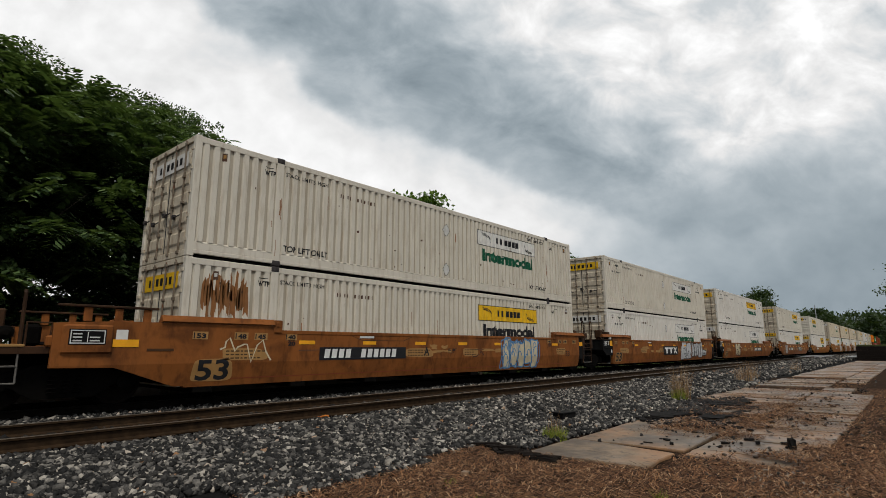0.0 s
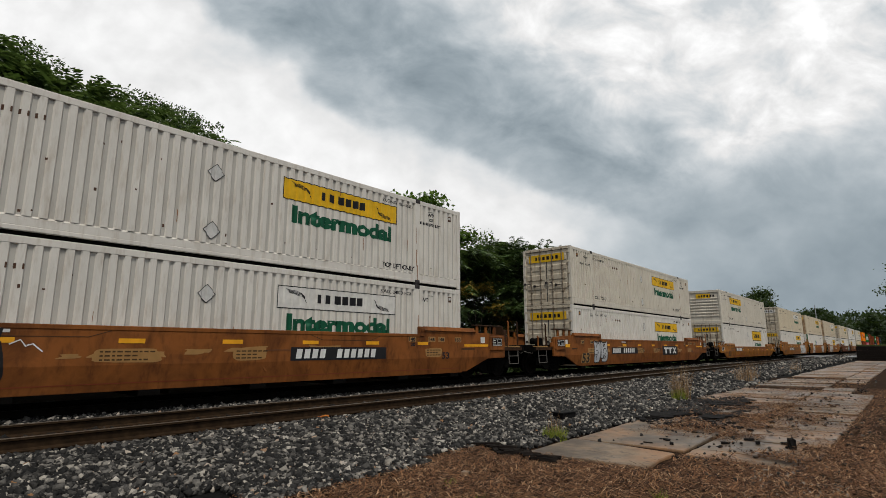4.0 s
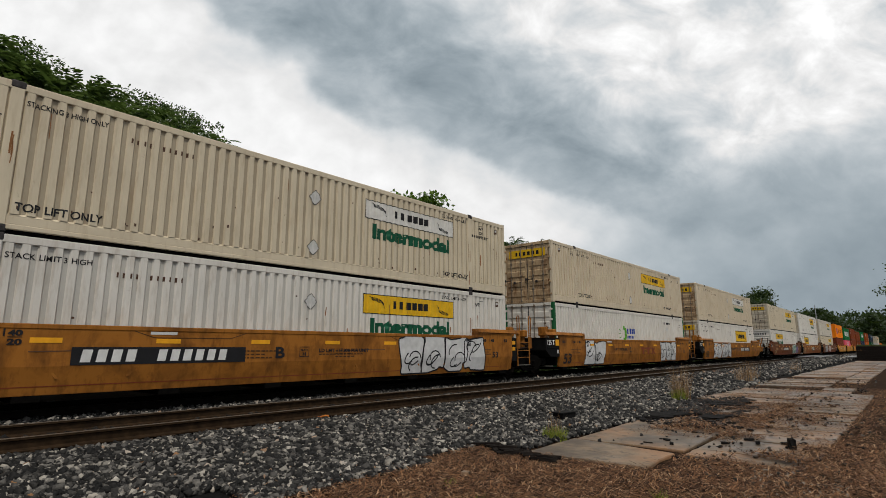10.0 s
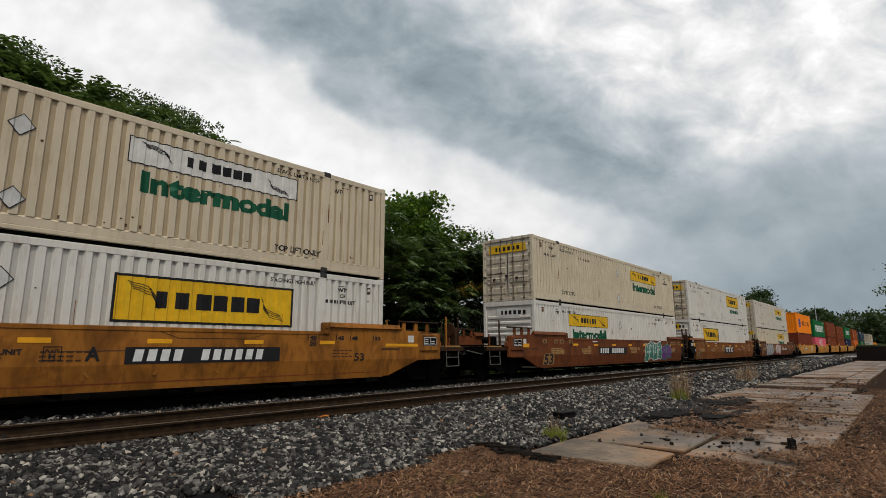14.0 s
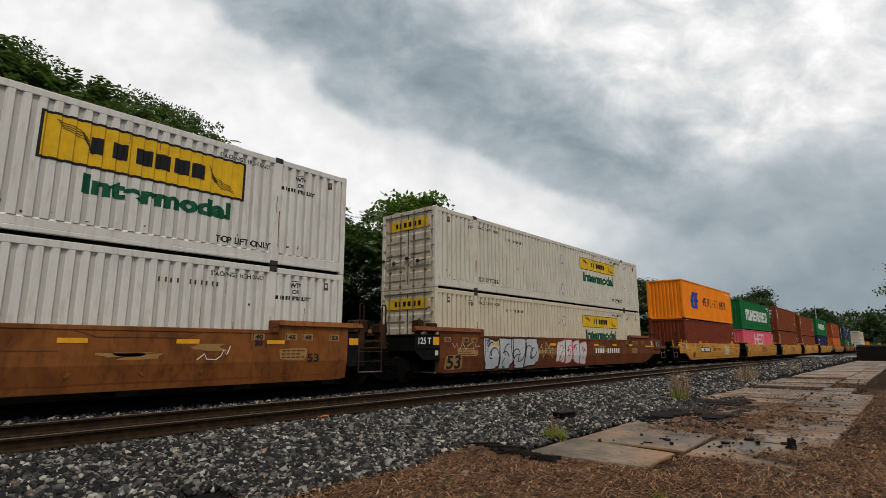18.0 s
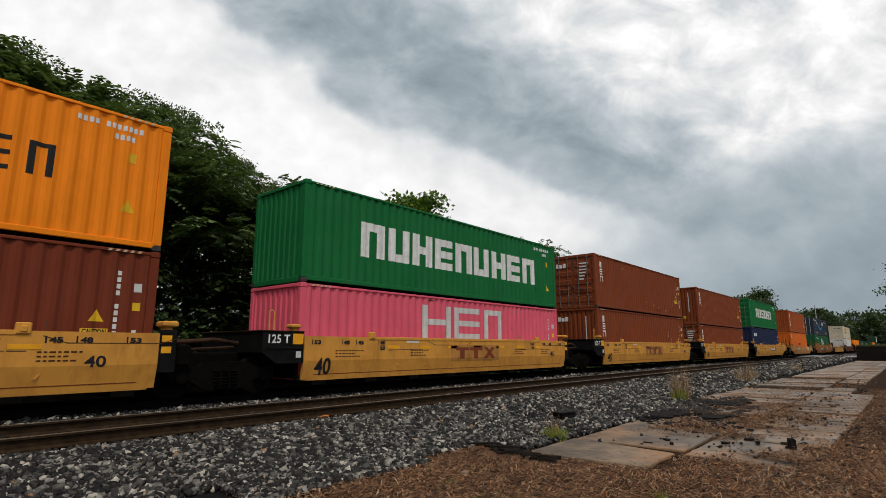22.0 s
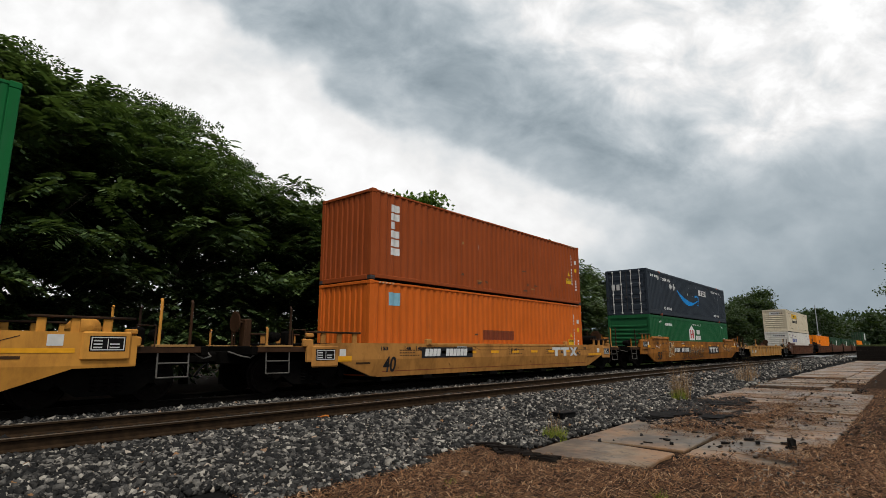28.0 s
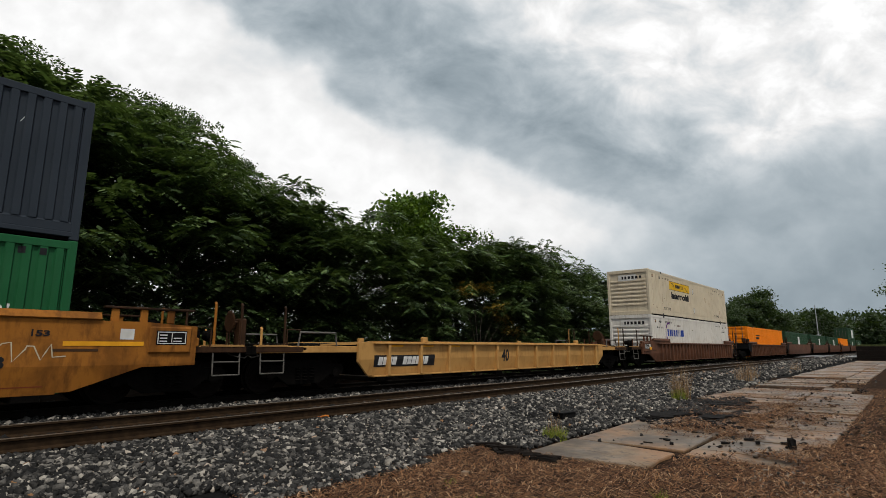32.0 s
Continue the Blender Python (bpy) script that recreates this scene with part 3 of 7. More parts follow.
def fronds(bases, out, rng, length, pairs, leaf, droop):
    """Feathered fronds: leaflets in pairs along a stem that bends down."""
    n = len(bases)
    d = out.copy()
    d[:, 2] = d[:, 2] * 0.5 + rng.normal(0.05, 0.18, n)
    d /= np.linalg.norm(d, axis=1)[:, None] + 1e-6
    s = np.cross(d, np.array([0, 0, 1.0]) + rng.normal(0, 0.25, (n, 3)))
    s /= np.linalg.norm(s, axis=1)[:, None] + 1e-6
    ln = length * rng.uniform(0.6, 1.25, n)
    parts = []
    for k in range(pairs):
        t = (k + 0.6) / pairs
        c = bases + d * (ln * t)[:, None]
        c[:, 2] -= droop * ln * t * t
        w = leaf * math.sin(math.pi * (0.18 + 0.72 * t)) * rng.uniform(0.8, 1.2, (n, 1))
        for sg in (-1, 1):
            ax = s * sg + d * 0.45 + rng.normal(0, 0.12, (n, 3))
            ax[:, 2] -= 0.25 + 0.3 * rng.random(n)
            ax /= np.linalg.norm(ax, axis=1)[:, None]
            wide = np.cross(ax, np.array([0, 0, 1.0]))
            wide /= np.linalg.norm(wide, axis=1)[:, None] + 1e-6
            parts.append(np.stack([c, c + ax * w * 0.5 + wide * w * 0.27, c + ax * w, c + ax * w * 0.5 - wide * w * 0.27], 1))
    V = np.concatenate(parts).reshape(-1, 3)
    return V, np.arange(len(V)).reshape(-1, 4)


def limbs(rng, height, trunk_r, reach, count, start):
    """A tapered trunk with limbs: geometry, and the limb tips."""
    g = Geo()
    lean = rng.normal(0, 0.05, 2) * height
    path = [(lean[0] * t * t, lean[1] * t * t, height * 0.9 * t) for t in (0, 0.15, 0.35, 0.6, 0.85, 1.0)]
    g.tube(path, trunk_r, 8, trunk_r * 0.18)
    tips = []
    for i in range(count):
        t = start + (0.98 - start) * (i + rng.uniform(0, 1)) / count
        a = rng.uniform(0, 6.283)
        base = Vector((lean[0] * t * t, lean[1] * t * t, height * 0.9 * t))
        r = reach * (0.55 + 0.6 * math.sin(math.pi * min(1.0, (t - start) / (1.05 - start)) ** 0.8)) * rng.uniform(0.75, 1.15)
        rise = rng.uniform(0.1, 0.55) * r
        mid = base + Vector((math.cos(a) * r * 0.5, math.sin(a) * r * 0.5, rise * 0.8))
        end = base + Vector((math.cos(a) * r, math.sin(a) * r, rise - 0.08 * r))
        g.tube([base, mid, end], trunk_r * 0.32 * (1.1 - t), 5, trunk_r * 0.06)
        tips += [(base.lerp(mid, 0.7), 0.8), (mid, 1.0), (mid.lerp(end, 0.5), 1.0), (end, 1.0)]
        for k in range(2):
            off = Vector((rng.normal(0, 0.3), rng.normal(0, 0.3), rng.normal(0.05, 0.2))) * r * 0.6
            e2 = mid.lerp(end, 0.4) + off
            g.tube([mid, e2], trunk_r * 0.12, 4, trunk_r * 0.03)
            tips.append((e2, 0.9))
    return g, tips


def make_tree(name, label, height, reach, seed, mat, leaf=0.16, per=10, sprays=20, start=0.3, droop=0.5, limbs_n=16, clump=0.9, trunk=0.2, frond=0.0):
    rng = np.random.default_rng(seed)
    root = thing(name, label, "tree", "trees behind the tracks")
    g, tips = limbs(rng, height, trunk, reach, limbs_n, start)
    part("trunk", g, "bark", root, "dark rough bark", True)
    pts, nor = [], []
    for p, w in tips:
        c = np.array(p)
        k = int(sprays * w * rng.uniform(0.6, 1.4))
        d = rng.normal(0, 1, (k, 3))
        d[:, 2] = np.abs(d[:, 2]) * 0.8 - 0.15
        d /= np.linalg.norm(d, axis=1)[:, None]
        r = clump * rng.uniform(0.6, 1.2) * rng.uniform(0.3, 1.0, (k, 1)) ** 0.5
        pts.append(c + d * r * np.array([1, 1, 0.55]))
        nor.append(d)
    if frond:
        V, F = fronds(np.concatenate(pts), np.concatenate(nor), rng, frond, 7, leaf, droop)
    else:
        V, F = leaf_cloud(np.concatenate(pts), np.concatenate(nor), rng, per, leaf, droop, leaf * 1.1)
    part("crown", big_mesh("crown", V, F, mat), None, root, "leafy crown")
    return root


ROW = "dense leafy green tree in the wood behind the tracks"
# patterns for the wood: broad, tall and drooping trees
t1 = make_tree("tree", "tall dark green tree with small leaves", 12.5, 3.6, 1, "leaf_dark", 0.115, 15, 26, 0.2, 0.35, 26, 0.85)
t2 = make_tree("tree", "broad green tree with drooping fronds", 10.0, 4.2, 2, "leaf_mid", 0.30, 9, 26, 0.10, 0.5, 26, 1.05, frond=0.8)
# its leaf colour is lightened to stand in for more open light
t3 = make_tree("tree", "mid-green leafy tree with an airy crown", 11.0, 3.4, 3, "leaf_light", 0.25, 9, 26, 0.2, 0.4, 24, 0.85, frond=0.62)
t4 = make_tree("tree", "bright green tree with large leaves above the wood", 11.5, 2.6, 4, "leaf_bright", 0.3, 8, 16, 0.45, 0.4, 14, 0.8)
t5 = make_tree("tree", "rounded dark green tree in the distance", 12.0, 5.0, 5, "leaf_far", 0.5, 8, 22, 0.1, 0.3, 22, 1.6)
USED = set()


def plant(src, x, y, scale, turn, label=None):
    z = ground_height(x, y) - 0.05
    m = pose(x, y, z, 0, 0, turn) @ Matrix.Scale(scale, 4)
    if src.name not in USED:
        USED.add(src.name)
        src.matrix_basis = m
        return src
    ob = copy_thing(src, pose(x, y, z, 0, 0, turn))
    ob.scale = (scale, scale, scale)
    if label:
        ob["label"] = label
    return ob


for src, x, y, sc, turn in (
        (t1, 6.5, 25.0, 1.13, 20), (t2, 2.6, 22.0, 1.10, 80), (t1, 4.4, 24.5, 1.06, 140), (t2, -1.0, 22.0, 0.95, 200), (t3, 2.2, 26.5, 1.16, 10), (t3, 11.4, 26.5, 1.15, 260),
        (t2, 8.6, 21.6, 0.93, 10), (t1, 12.6, 25.0, 1.0, 60), (t2, 12.8, 22.0, 0.90, 130), (t3, 17.4, 25.0, 0.97, 190), (t2, 17.2, 22.0, 0.85, 300), (t1, 19.8, 26.0, 0.80, 33),
        (t2, 21.8, 22.3, 0.85, 77), (t4, 25.4, 25.2, 1.08, 0), (t3, 24.2, 24.0, 0.76, 120), (t2, 26.6, 22.0, 0.85, 170), (t4, 28.6, 24.6, 0.95, 200), (t2, 31.5, 22.2, 0.96, 20), (t3, 34.5, 24.0, 0.95, 75),
        (t3, 36.8, 22.0, 0.82, 222), (t2, 40.5, 24.0, 0.95, 14), (t3, 43.5, 22.2, 0.80, 96), (t3, 48.5, 23.0, 0.78, 160), (t3, 53.0, 23.0, 0.90, 200), (t2, 58.5, 23.5, 0.96, 45), (t2, 65.0, 23.0, 0.55, 310), (t2, 73.0, 23.5, 0.52, 10),
        (t5, 143, 28, 1.17, 0), (t5, 118, 27, 0.72, 0), (t5, 84, 27, 0.72, 40), (t5, 98, 29, 0.72, 90), (t5, 132, 28, 0.85, 200), (t5, 150, 30, 0.85, 120), (t5, 172, 30, 0.9, 33), (t5, 190, 33, 0.95, 77)):
    plant(src, x, y, sc, turn)


def woods():
    """The wooded rise far down the line, and the wood behind the row."""
    rng = np.random.default_rng(77)
    for (x0, x1, y0, y1, h0, h1, n, leaf) in ((205, 330, -60, 55, 12, 16, 70, 1.1), (330, 520, -160, 90, 16, 22, 90, 1.6)):
        pts, nor = [], []
        for _ in range(n):
            c = np.array([rng.uniform(x0, x1), rng.uniform(y0, y1), 0])
            if abs(c[1] - 11) < 11 and c[0] < 330:
                continue
            h, r = rng.uniform(h0, h1), rng.uniform(4, 7)
            k = 420
            d = rng.normal(0, 1, (k, 3))
            d /= np.linalg.norm(d, axis=1)[:, None]
            pts.append(c + np.array([0, 0, h * 0.55]) + d * np.array([r, r, h * 0.45]) * rng.uniform(0.75, 1.0, (k, 1)))
            nor.append(d)
        V, F = leaf_cloud(np.concatenate(pts), np.concatenate(nor), rng, 3, leaf, 0.2, leaf * 0.8)
        tagged(new("far_woods", big_mesh("far_woods", V, F, "leaf_far")), "dark green wooded rise at the end of the line", "woods", kind="stuff")
    # dim understorey between and behind the near trees
    pts = np.column_stack([rng.uniform(-8, 90, 3600), rng.uniform(24.5, 33, 3600), rng.uniform(-0.4, 3.0, 3600)])
    nor = rng.normal(0, 1, (3600, 3))
    V, F = leaf_cloud(pts, nor, rng, 12, 0.34, 0.4, 0.5)
    tagged(new("undergrowth", big_mesh("undergrowth", V, F, "leaf_dark")), "dense dark undergrowth among the trees", "undergrowth", kind="stuff")
    pts = np.column_stack([rng.uniform(26, 100, 2200), rng.normal(20.5, 0.7, 2200), np.abs(rng.normal(-0.3, 0.7, 2200)) - 0.6])
    V, F = leaf_cloud(pts, rng.normal(0, 1, (2200, 3)), rng, 8, 0.2, -0.2, 0.25)
    tagged(new("trackside_weeds", big_mesh("trackside_weeds", V, F, "leaf_mid")), "green weeds along the far side of the tracks", "weeds", kind="stuff")


woods()


def yellow_shrub(x, y, spots, seed):
    """A slim shrub in front of the wood whose upper leaves have turned."""
    rng = np.random.default_rng(seed)
    root = thing("shrub", "slim shrub with yellowing leaves in front of the wood", "shrub")
    z = ground_height(x, y)
    g = Geo()
    pts = []
    for sx, sz in spots:
        g.tube([(0, 0, 0), (sx * 0.3, 0.1, sz * 0.5), (sx, 0, sz)], 0.04, 6, 0.01)
        pts.append(np.column_stack([rng.normal(sx, 0.45, 34), rng.normal(0, 0.3, 34), rng.normal(sz, 0.13, 34)]))
    part("stem", g, "bark", root)
    P = np.concatenate(pts)
    V, F = fronds(P, rng.normal(0, 1, P.shape), rng, 0.5, 6, 0.16, 0.5)
    part("leaf", big_mesh("leaf", V, F, "leaf_yellow"), None, root, "yellowing leaves")
    root.matrix_basis = pose(x, y, z)


yellow_shrub(25.5, 19.4, ((-1.6, 5.1), (-0.6, 5.4), (0.6, 5.5), (1.9, 4.3), (2.6, 3.7), (3.2, 2.9)), 71)
# the tree whose leaves reach in at the edge of the yard
right_tree = make_tree("tree", "dark leafy tree beside the platform slabs", 8.5, 3.2, 9, "leaf_dark", 0.22, 8, 18, 0.25, 0.4, 16, 0.9)
right_tree.matrix_basis = pose(60, -1.75, -0.4)


# ---- old platform slabs ----
def slabs():
    root = thing("pavement", "broken old platform of stone slabs, damp and dirty", "pavement", "", "structure")
    rng = random.Random(5)

    def side_points(a, b, n, s):
        """Points from a to b, b left out, knocked out of line like a chipped edge."""
        out = []
        for i in range(n):
            t = i / n
            w = s if i else s * 0.5
            out.append((a[0] + (b[0] - a[0]) * t + rng.uniform(-w, w), a[1] + (b[1] - a[1]) * t + rng.uniform(-w, w)))
        return out

    def lay_slab(pts, zt):
        tx, ty = rng.uniform(-0.014, 0.014), rng.uniform(-0.014, 0.014)
        cx, cy = sum(p[0] for p in pts) / len(pts), sum(p[1] for p in pts) / len(pts)
        n = len(pts)
        top = [(a + (cx - a) * 0.014, b + (cy - b) * 0.014, zt + (a - cx) * tx + (b - cy) * ty) for a, b in pts]
        rim = [(a, b, zt - 0.014 + (a - cx) * tx + (b - cy) * ty) for a, b in pts]
        bot = [(a, b, -0.45) for a, b in pts]
        g = Geo().add(top + rim + bot, [tuple(range(n))] + [(i, i + n, (i + 1) % n + n, (i + 1) % n) for i in range(n)] + [(i + n, i + 2 * n, (i + 1) % n + 2 * n, (i + 1) % n + n) for i in range(n)])
        part("slab", g, "slab_stone", root)

    for row in range(2):
        x = 6.38 if row == 0 else 7.62
        while x < 72:
            w = (1.46 if x < 7 else rng.uniform(1.3, 1.95)) * (1.0 if x < 25 else 1.7)
            y1 = (4.21 + min(1.0, max(0.0, x - 9) / 7) * 0.62) if row == 0 else 2.50
            y0 = 2.53 if row == 0 else (1.0 if x < 20 else 1.6)
            gap = 0.022
            a, b, c, d = (x + gap, y0 + gap), (x + w - gap - (0.3 if x < 7 else 0), y0 + gap), (x + w - gap, y1 - gap), (x + gap, y1 - gap)
            zt = -0.325 + rng.uniform(-0.016, 0.02)
            if rng.random() < 0.05 and x > 9:
                x += w
                continue
            if (x < 30 and rng.random() < 0.7 and x > 7) or (row and x < 12):
                # cracked across: two pieces along a jagged line
                t0, t1 = rng.uniform(0.3, 0.7), rng.uniform(0.3, 0.7)
                lo = (a[0] + (b[0] - a[0]) * t0, a[1])
                hi = (d[0] + (c[0] - d[0]) * t1, d[1])
                k = 6
                crack = [(lo[0] + (hi[0] - lo[0]) * i / k + (rng.uniform(-0.09, 0.09) if 0 < i < k else 0), lo[1] + (hi[1] - lo[1]) * i / k) for i in range(k + 1)]
                h = rng.uniform(0.006, 0.018)
                left = side_points(a, lo, 3, 0.014) + [(p[0] - h, p[1]) for p in crack] + side_points(hi, d, 3, 0.014)[1:] + side_points(d, a, 4, 0.014)
                right = side_points(lo, b, 3, 0.014)[1:] + side_points(b, c, 4, 0.014) + side_points(c, hi, 3, 0.014) + [(p[0] + h, p[1]) for p in crack[::-1]]
                lay_slab(left, zt)
                lay_slab(right, zt + rng.uniform(-0.022, 0.012))
            else:
                lay_slab(side_points(a, b, 4, 0.014) + side_points(b, c, 4, 0.014) + side_points(c, d, 4, 0.014) + side_points(d, a, 4, 0.014), zt)
            x += w


slabs()


def litter():
    rng = np.random.default_rng(31)
    # fallen pine straw
    def straw(name, label, boxes, length, lift=0.0, sparse=-0.3):
        Vs, Fs, k = [], [], 0
        for x0, x1, y0, y1, n in boxes:
            P = np.column_stack([rng.uniform(x0, x1, n), rng.uniform(y0, y1, n)])
            P += rng.normal(0, 0.08, P.shape)
            keep = np.array([noise.noise((a * 1.4, b * 1.4, 5)) > sparse - 0.5 * q for (a, b), q in zip(P, rng.random(n))])
            P = P[keep]
            n = len(P)
            a = rng.uniform(0, 6.283, n)
            ln = length * rng.uniform(0.5, 1.4, n)
            tilt = rng.normal(0.05, 0.22, n)
            w = 0.0028 + 0.003 * rng.random(n)
            z = np.array([ground_height(0, b) for b in P[:, 1]]) + rng.uniform(0.012, 0.06, n) + lift
            d = np.column_stack([np.cos(a) * ln, np.sin(a) * ln, np.sin(tilt) * ln]) * 0.5
            s = np.column_stack([-np.sin(a) * w, np.cos(a) * w, np.zeros(n)])
            C = np.column_stack([P, z])
            u = np.column_stack([np.zeros(n), np.zeros(n), w * 0.9])
            V = np.stack([C - d - s, C - d + s, C + d + s, C + d - s, C + u - d * 0.2 + s * 0.2], 1).reshape(-1, 3)
            F = np.array([(0, 1, 2, 3)])[None] + 5 * np.arange(n)[:, None, None]
            Vs.append(V)
            Fs.append(F.reshape(-1, 4) + k)
            k += len(V)
        tagged(new(name, big_mesh(name, np.concatenate(Vs), np.concatenate(Fs), "straw")), label, "straw", kind="stuff")

    straw("pine_straw", "fallen brown pine straw beside the stone slabs",
          [(2.6, 6.3, 2.6, 5.0, 22000), (4.2, 6.3, 0.6, 2.8, 9000), (6.0, 7.6, 0.2, 2.4, 8000), (7.4, 10.0, 0.0, 1.15, 8000), (9.0, 16.0, 2.2, 3.8, 14000), (9.0, 24.0, -0.4, 1.3, 16000), (16.0, 34.0, 1.6, 3.4, 6000), (10.0, 15.0, 1.4, 3.4, 7000)], 0.09)
    straw("slab_straw", "drifts of brown pine straw lying on the slabs",
          [(7.6, 10.0, 1.0, 2.0, 4000), (9.5, 13.0, 1.6, 3.6, 9000), (12.0, 18.0, 1.4, 4.4, 12000), (17.0, 30.0, 1.4, 4.6, 9000), (28.0, 55.0, 1.7, 4.6, 5000)], 0.10, 0.035, 0.34)
    # dark grit and asphalt crumbs on the slabs
    stones("asphalt_crumbs", "black crumbs of old asphalt on the slabs",
           [(12.0, 17.0, 3.6, 4.8, 500, 0.05, 0.1), (10.2, 14.5, 2.6, 4.3, 450, 0.035, 0.1), (12.5, 14.5, 3.9, 4.6, 260, 0.06, 0.1), (9.3, 11.5, 2.6, 3.6, 200, 0.035, 0.1), (7.5, 12.0, 1.3, 4.0, 60, 0.03, 0.1), (9.0, 30.0, 1.2, 4.6, 260, 0.04, 0.1), (6.0, 14.0, 0.6, 2.4, 200, 0.03, 0.1)], "grit", 41, ("rubble", "stuff"))
    stones("gravel_patch", "pale gravel by the slab edge", [(5.7, 7.3, 0.6, 1.5, 220, 0.018, 0.1)], "pale_gravel", 42, ("gravel", "stuff"))


litter()


def rough_piece(name, label, cat, x, y, z, sx, sy, sz, turn, mat, seed, tilt=0.0):
    """A broken lump: a block with knocked-off corners."""
    rng = random.Random(seed)
    bm = bmesh.new()
    bmesh.ops.create_cube(bm, size=1.0)
    bmesh.ops.subdivide_edges(bm, edges=bm.edges[:], cuts=2, use_grid_fill=True)
    for v in bm.verts:
        v.co += Vector((rng.uniform(-0.1, 0.1), rng.uniform(-0.1, 0.1), rng.uniform(-0.1, 0.1)))
        v.co = Vector((v.co.x * sx, v.co.y * sy, v.co.z * sz))
    me = bpy.data.meshes.new(name)
    bm.to_mesh(me)
    bm.free()
    me.materials.append(MATS[mat])
    ob = tagged(new(name, me), label, cat)
    ob.matrix_basis = pose(x, y, z + sz / 2, tilt, 0, turn)
    return ob


rr = random.Random(8)
SHEET, LUMP = "cracked black sheet of old asphalt on the slabs", "broken lump of black asphalt on the slabs"
for cx, cy, n in ((14.6, 4.2, 14), (15.6, 3.6, 8), (13.4, 3.4, 8), (12.2, 3.9, 7)):
    for k in range(n):
        rough_piece("asphalt_sheet", SHEET, "asphalt", rr.gauss(cx, 0.6), rr.gauss(cy, 0.25), -0.33, rr.uniform(0.35, 0.9), rr.uniform(0.2, 0.42), rr.uniform(0.03, 0.06), rr.uniform(-40, 40), "asphalt", 300 + k + n * 9)
for cx, cy, sx, sy, n in ((11.2, 4.1, 0.5, 0.25, 26), (10.7, 3.3, 0.5, 0.3, 22), (13.0, 3.2, 1.2, 0.4, 22), (12.2, 2.4, 1.0, 0.3, 14), (9.3, 1.4, 0.5, 0.3, 8), (8.4, 2.4, 1.0, 0.7, 9), (16.5, 2.2, 2.0, 0.5, 14)):
    for k in range(n):
        rough_piece("asphalt_chunk", LUMP, "asphalt", rr.gauss(cx, sx), min(4.7, rr.gauss(cy, sy)), -0.325, rr.uniform(0.04, 0.15), rr.uniform(0.03, 0.1), rr.uniform(0.015, 0.045), rr.uniform(0, 180), "asphalt", 20 + k + int(cx * 100), rr.uniform(-12, 12))
rough_piece("stone_chunk", "dark upright stone lump on the slabs", "stone", 9.0, 1.42, -0.34, 0.11, 0.08, 0.15, 20, "asphalt", 4)
for k in range(20):
    t = rr.random()
    rough_piece("timber_scrap", "rotten black splinter of timber at the slab corner", "timber", 6.5 - 0.55 * t + rr.gauss(0, 0.07), 4.95 - 1.35 * t + rr.gauss(0, 0.06), -0.325, rr.uniform(0.12, 0.45), rr.uniform(0.03, 0.08), rr.uniform(0.02, 0.06), rr.gauss(-66, 22), "dark_timber", 500 + k, rr.uniform(-8, 8))
rough_piece("plastic_scrap", "small orange plastic scrap on the ballast", "litter", 6.05, 8.35, -0.19, 0.26, 0.06, 0.04, 15, "plastic_orange", 8)
rough_piece("stone_chunk", "pale stone lump in the pine straw", "stone", 4.75, 3.95, -0.34, 0.10, 0.08, 0.05, 20, "slab_stone", 9)


def signal_box():
    root = thing("junction_box", "low black cable box standing in the ballast", "box")
    part("housing", Geo().box(-0.22, 0.22, -0.12, 0.12, 0.0, 0.14, 0.015), "black_box", root)
    part("lid", Geo().box(-0.24, 0.24, -0.14, 0.14, 0.14, 0.165, 0.01), "black_box", root)
    root.matrix_basis = pose(9.55, 5.3, -0.31, 0, 0, -8)


signal_box()


def tuft(x, y, h, n, mat, label, seed, spread=0.14):
    """A clump of grass: bent blades of three pieces."""
    rng = random.Random(seed)
    V, F = [], []
    z = ground_height(x, y)
    for _ in range(n):
        a, b = rng.uniform(0, 6.283), rng.uniform(0, 6.283)
        r = spread * rng.random() ** 0.5
        p = Vector((r * math.cos(a), r * math.sin(a), 0))
        lean = Vector((math.cos(b), math.sin(b), 0)) * rng.uniform(0.05, 0.75)
        ln, w = h * rng.uniform(0.5, 1.1), rng.uniform(0.003, 0.006)
        s = Vector((-math.sin(b), math.cos(b), 0)) * w
        k = len(V)
        for t in (0, 0.4, 0.75, 1.0):
            c = p + Vector((0, 0, ln * t)) + lean * ln * t * t
            V += [c - s * (1 - t * 0.9), c + s * (1 - t * 0.9)]
        F += [(k + 2 * i, k + 2 * i + 1, k + 2 * i + 3, k + 2 * i + 2) for i in range(3)]
    ob = tagged(new("grass_tuft", big_mesh("grass_tuft", V, F, mat)), label, "grass", "grass tufts by the slabs")
    ob.location = (x, y, z)


DRY, GREEN = "tuft of dry straw-coloured grass beside the slabs", "tuft of green grass beside the slabs"
tuft(15.5, 4.95, 0.95, 240, "dry_grass", DRY, 1, 0.24)
tuft(15.2, 4.9, 0.36, 260, "green_grass", GREEN, 2, 0.2)
tuft(7.65, 4.45, 0.22, 330, "green_grass", GREEN, 3, 0.2)
tuft(7.75, 4.5, 0.42, 30, "dry_grass", DRY, 4, 0.14)
tuft(24.6, 5.3, 0.95, 130, "dry_grass", DRY, 5, 0.34)
tuft(27.0, 5.5, 0.9, 80, "dry_grass", DRY, 15, 0.3)
tuft(38.0, 5.4, 0.7, 70, "dry_grass", DRY, 6, 0.3)
tuft(5.15, 1.9, 0.12, 60, "green_grass", GREEN, 7, 0.06)
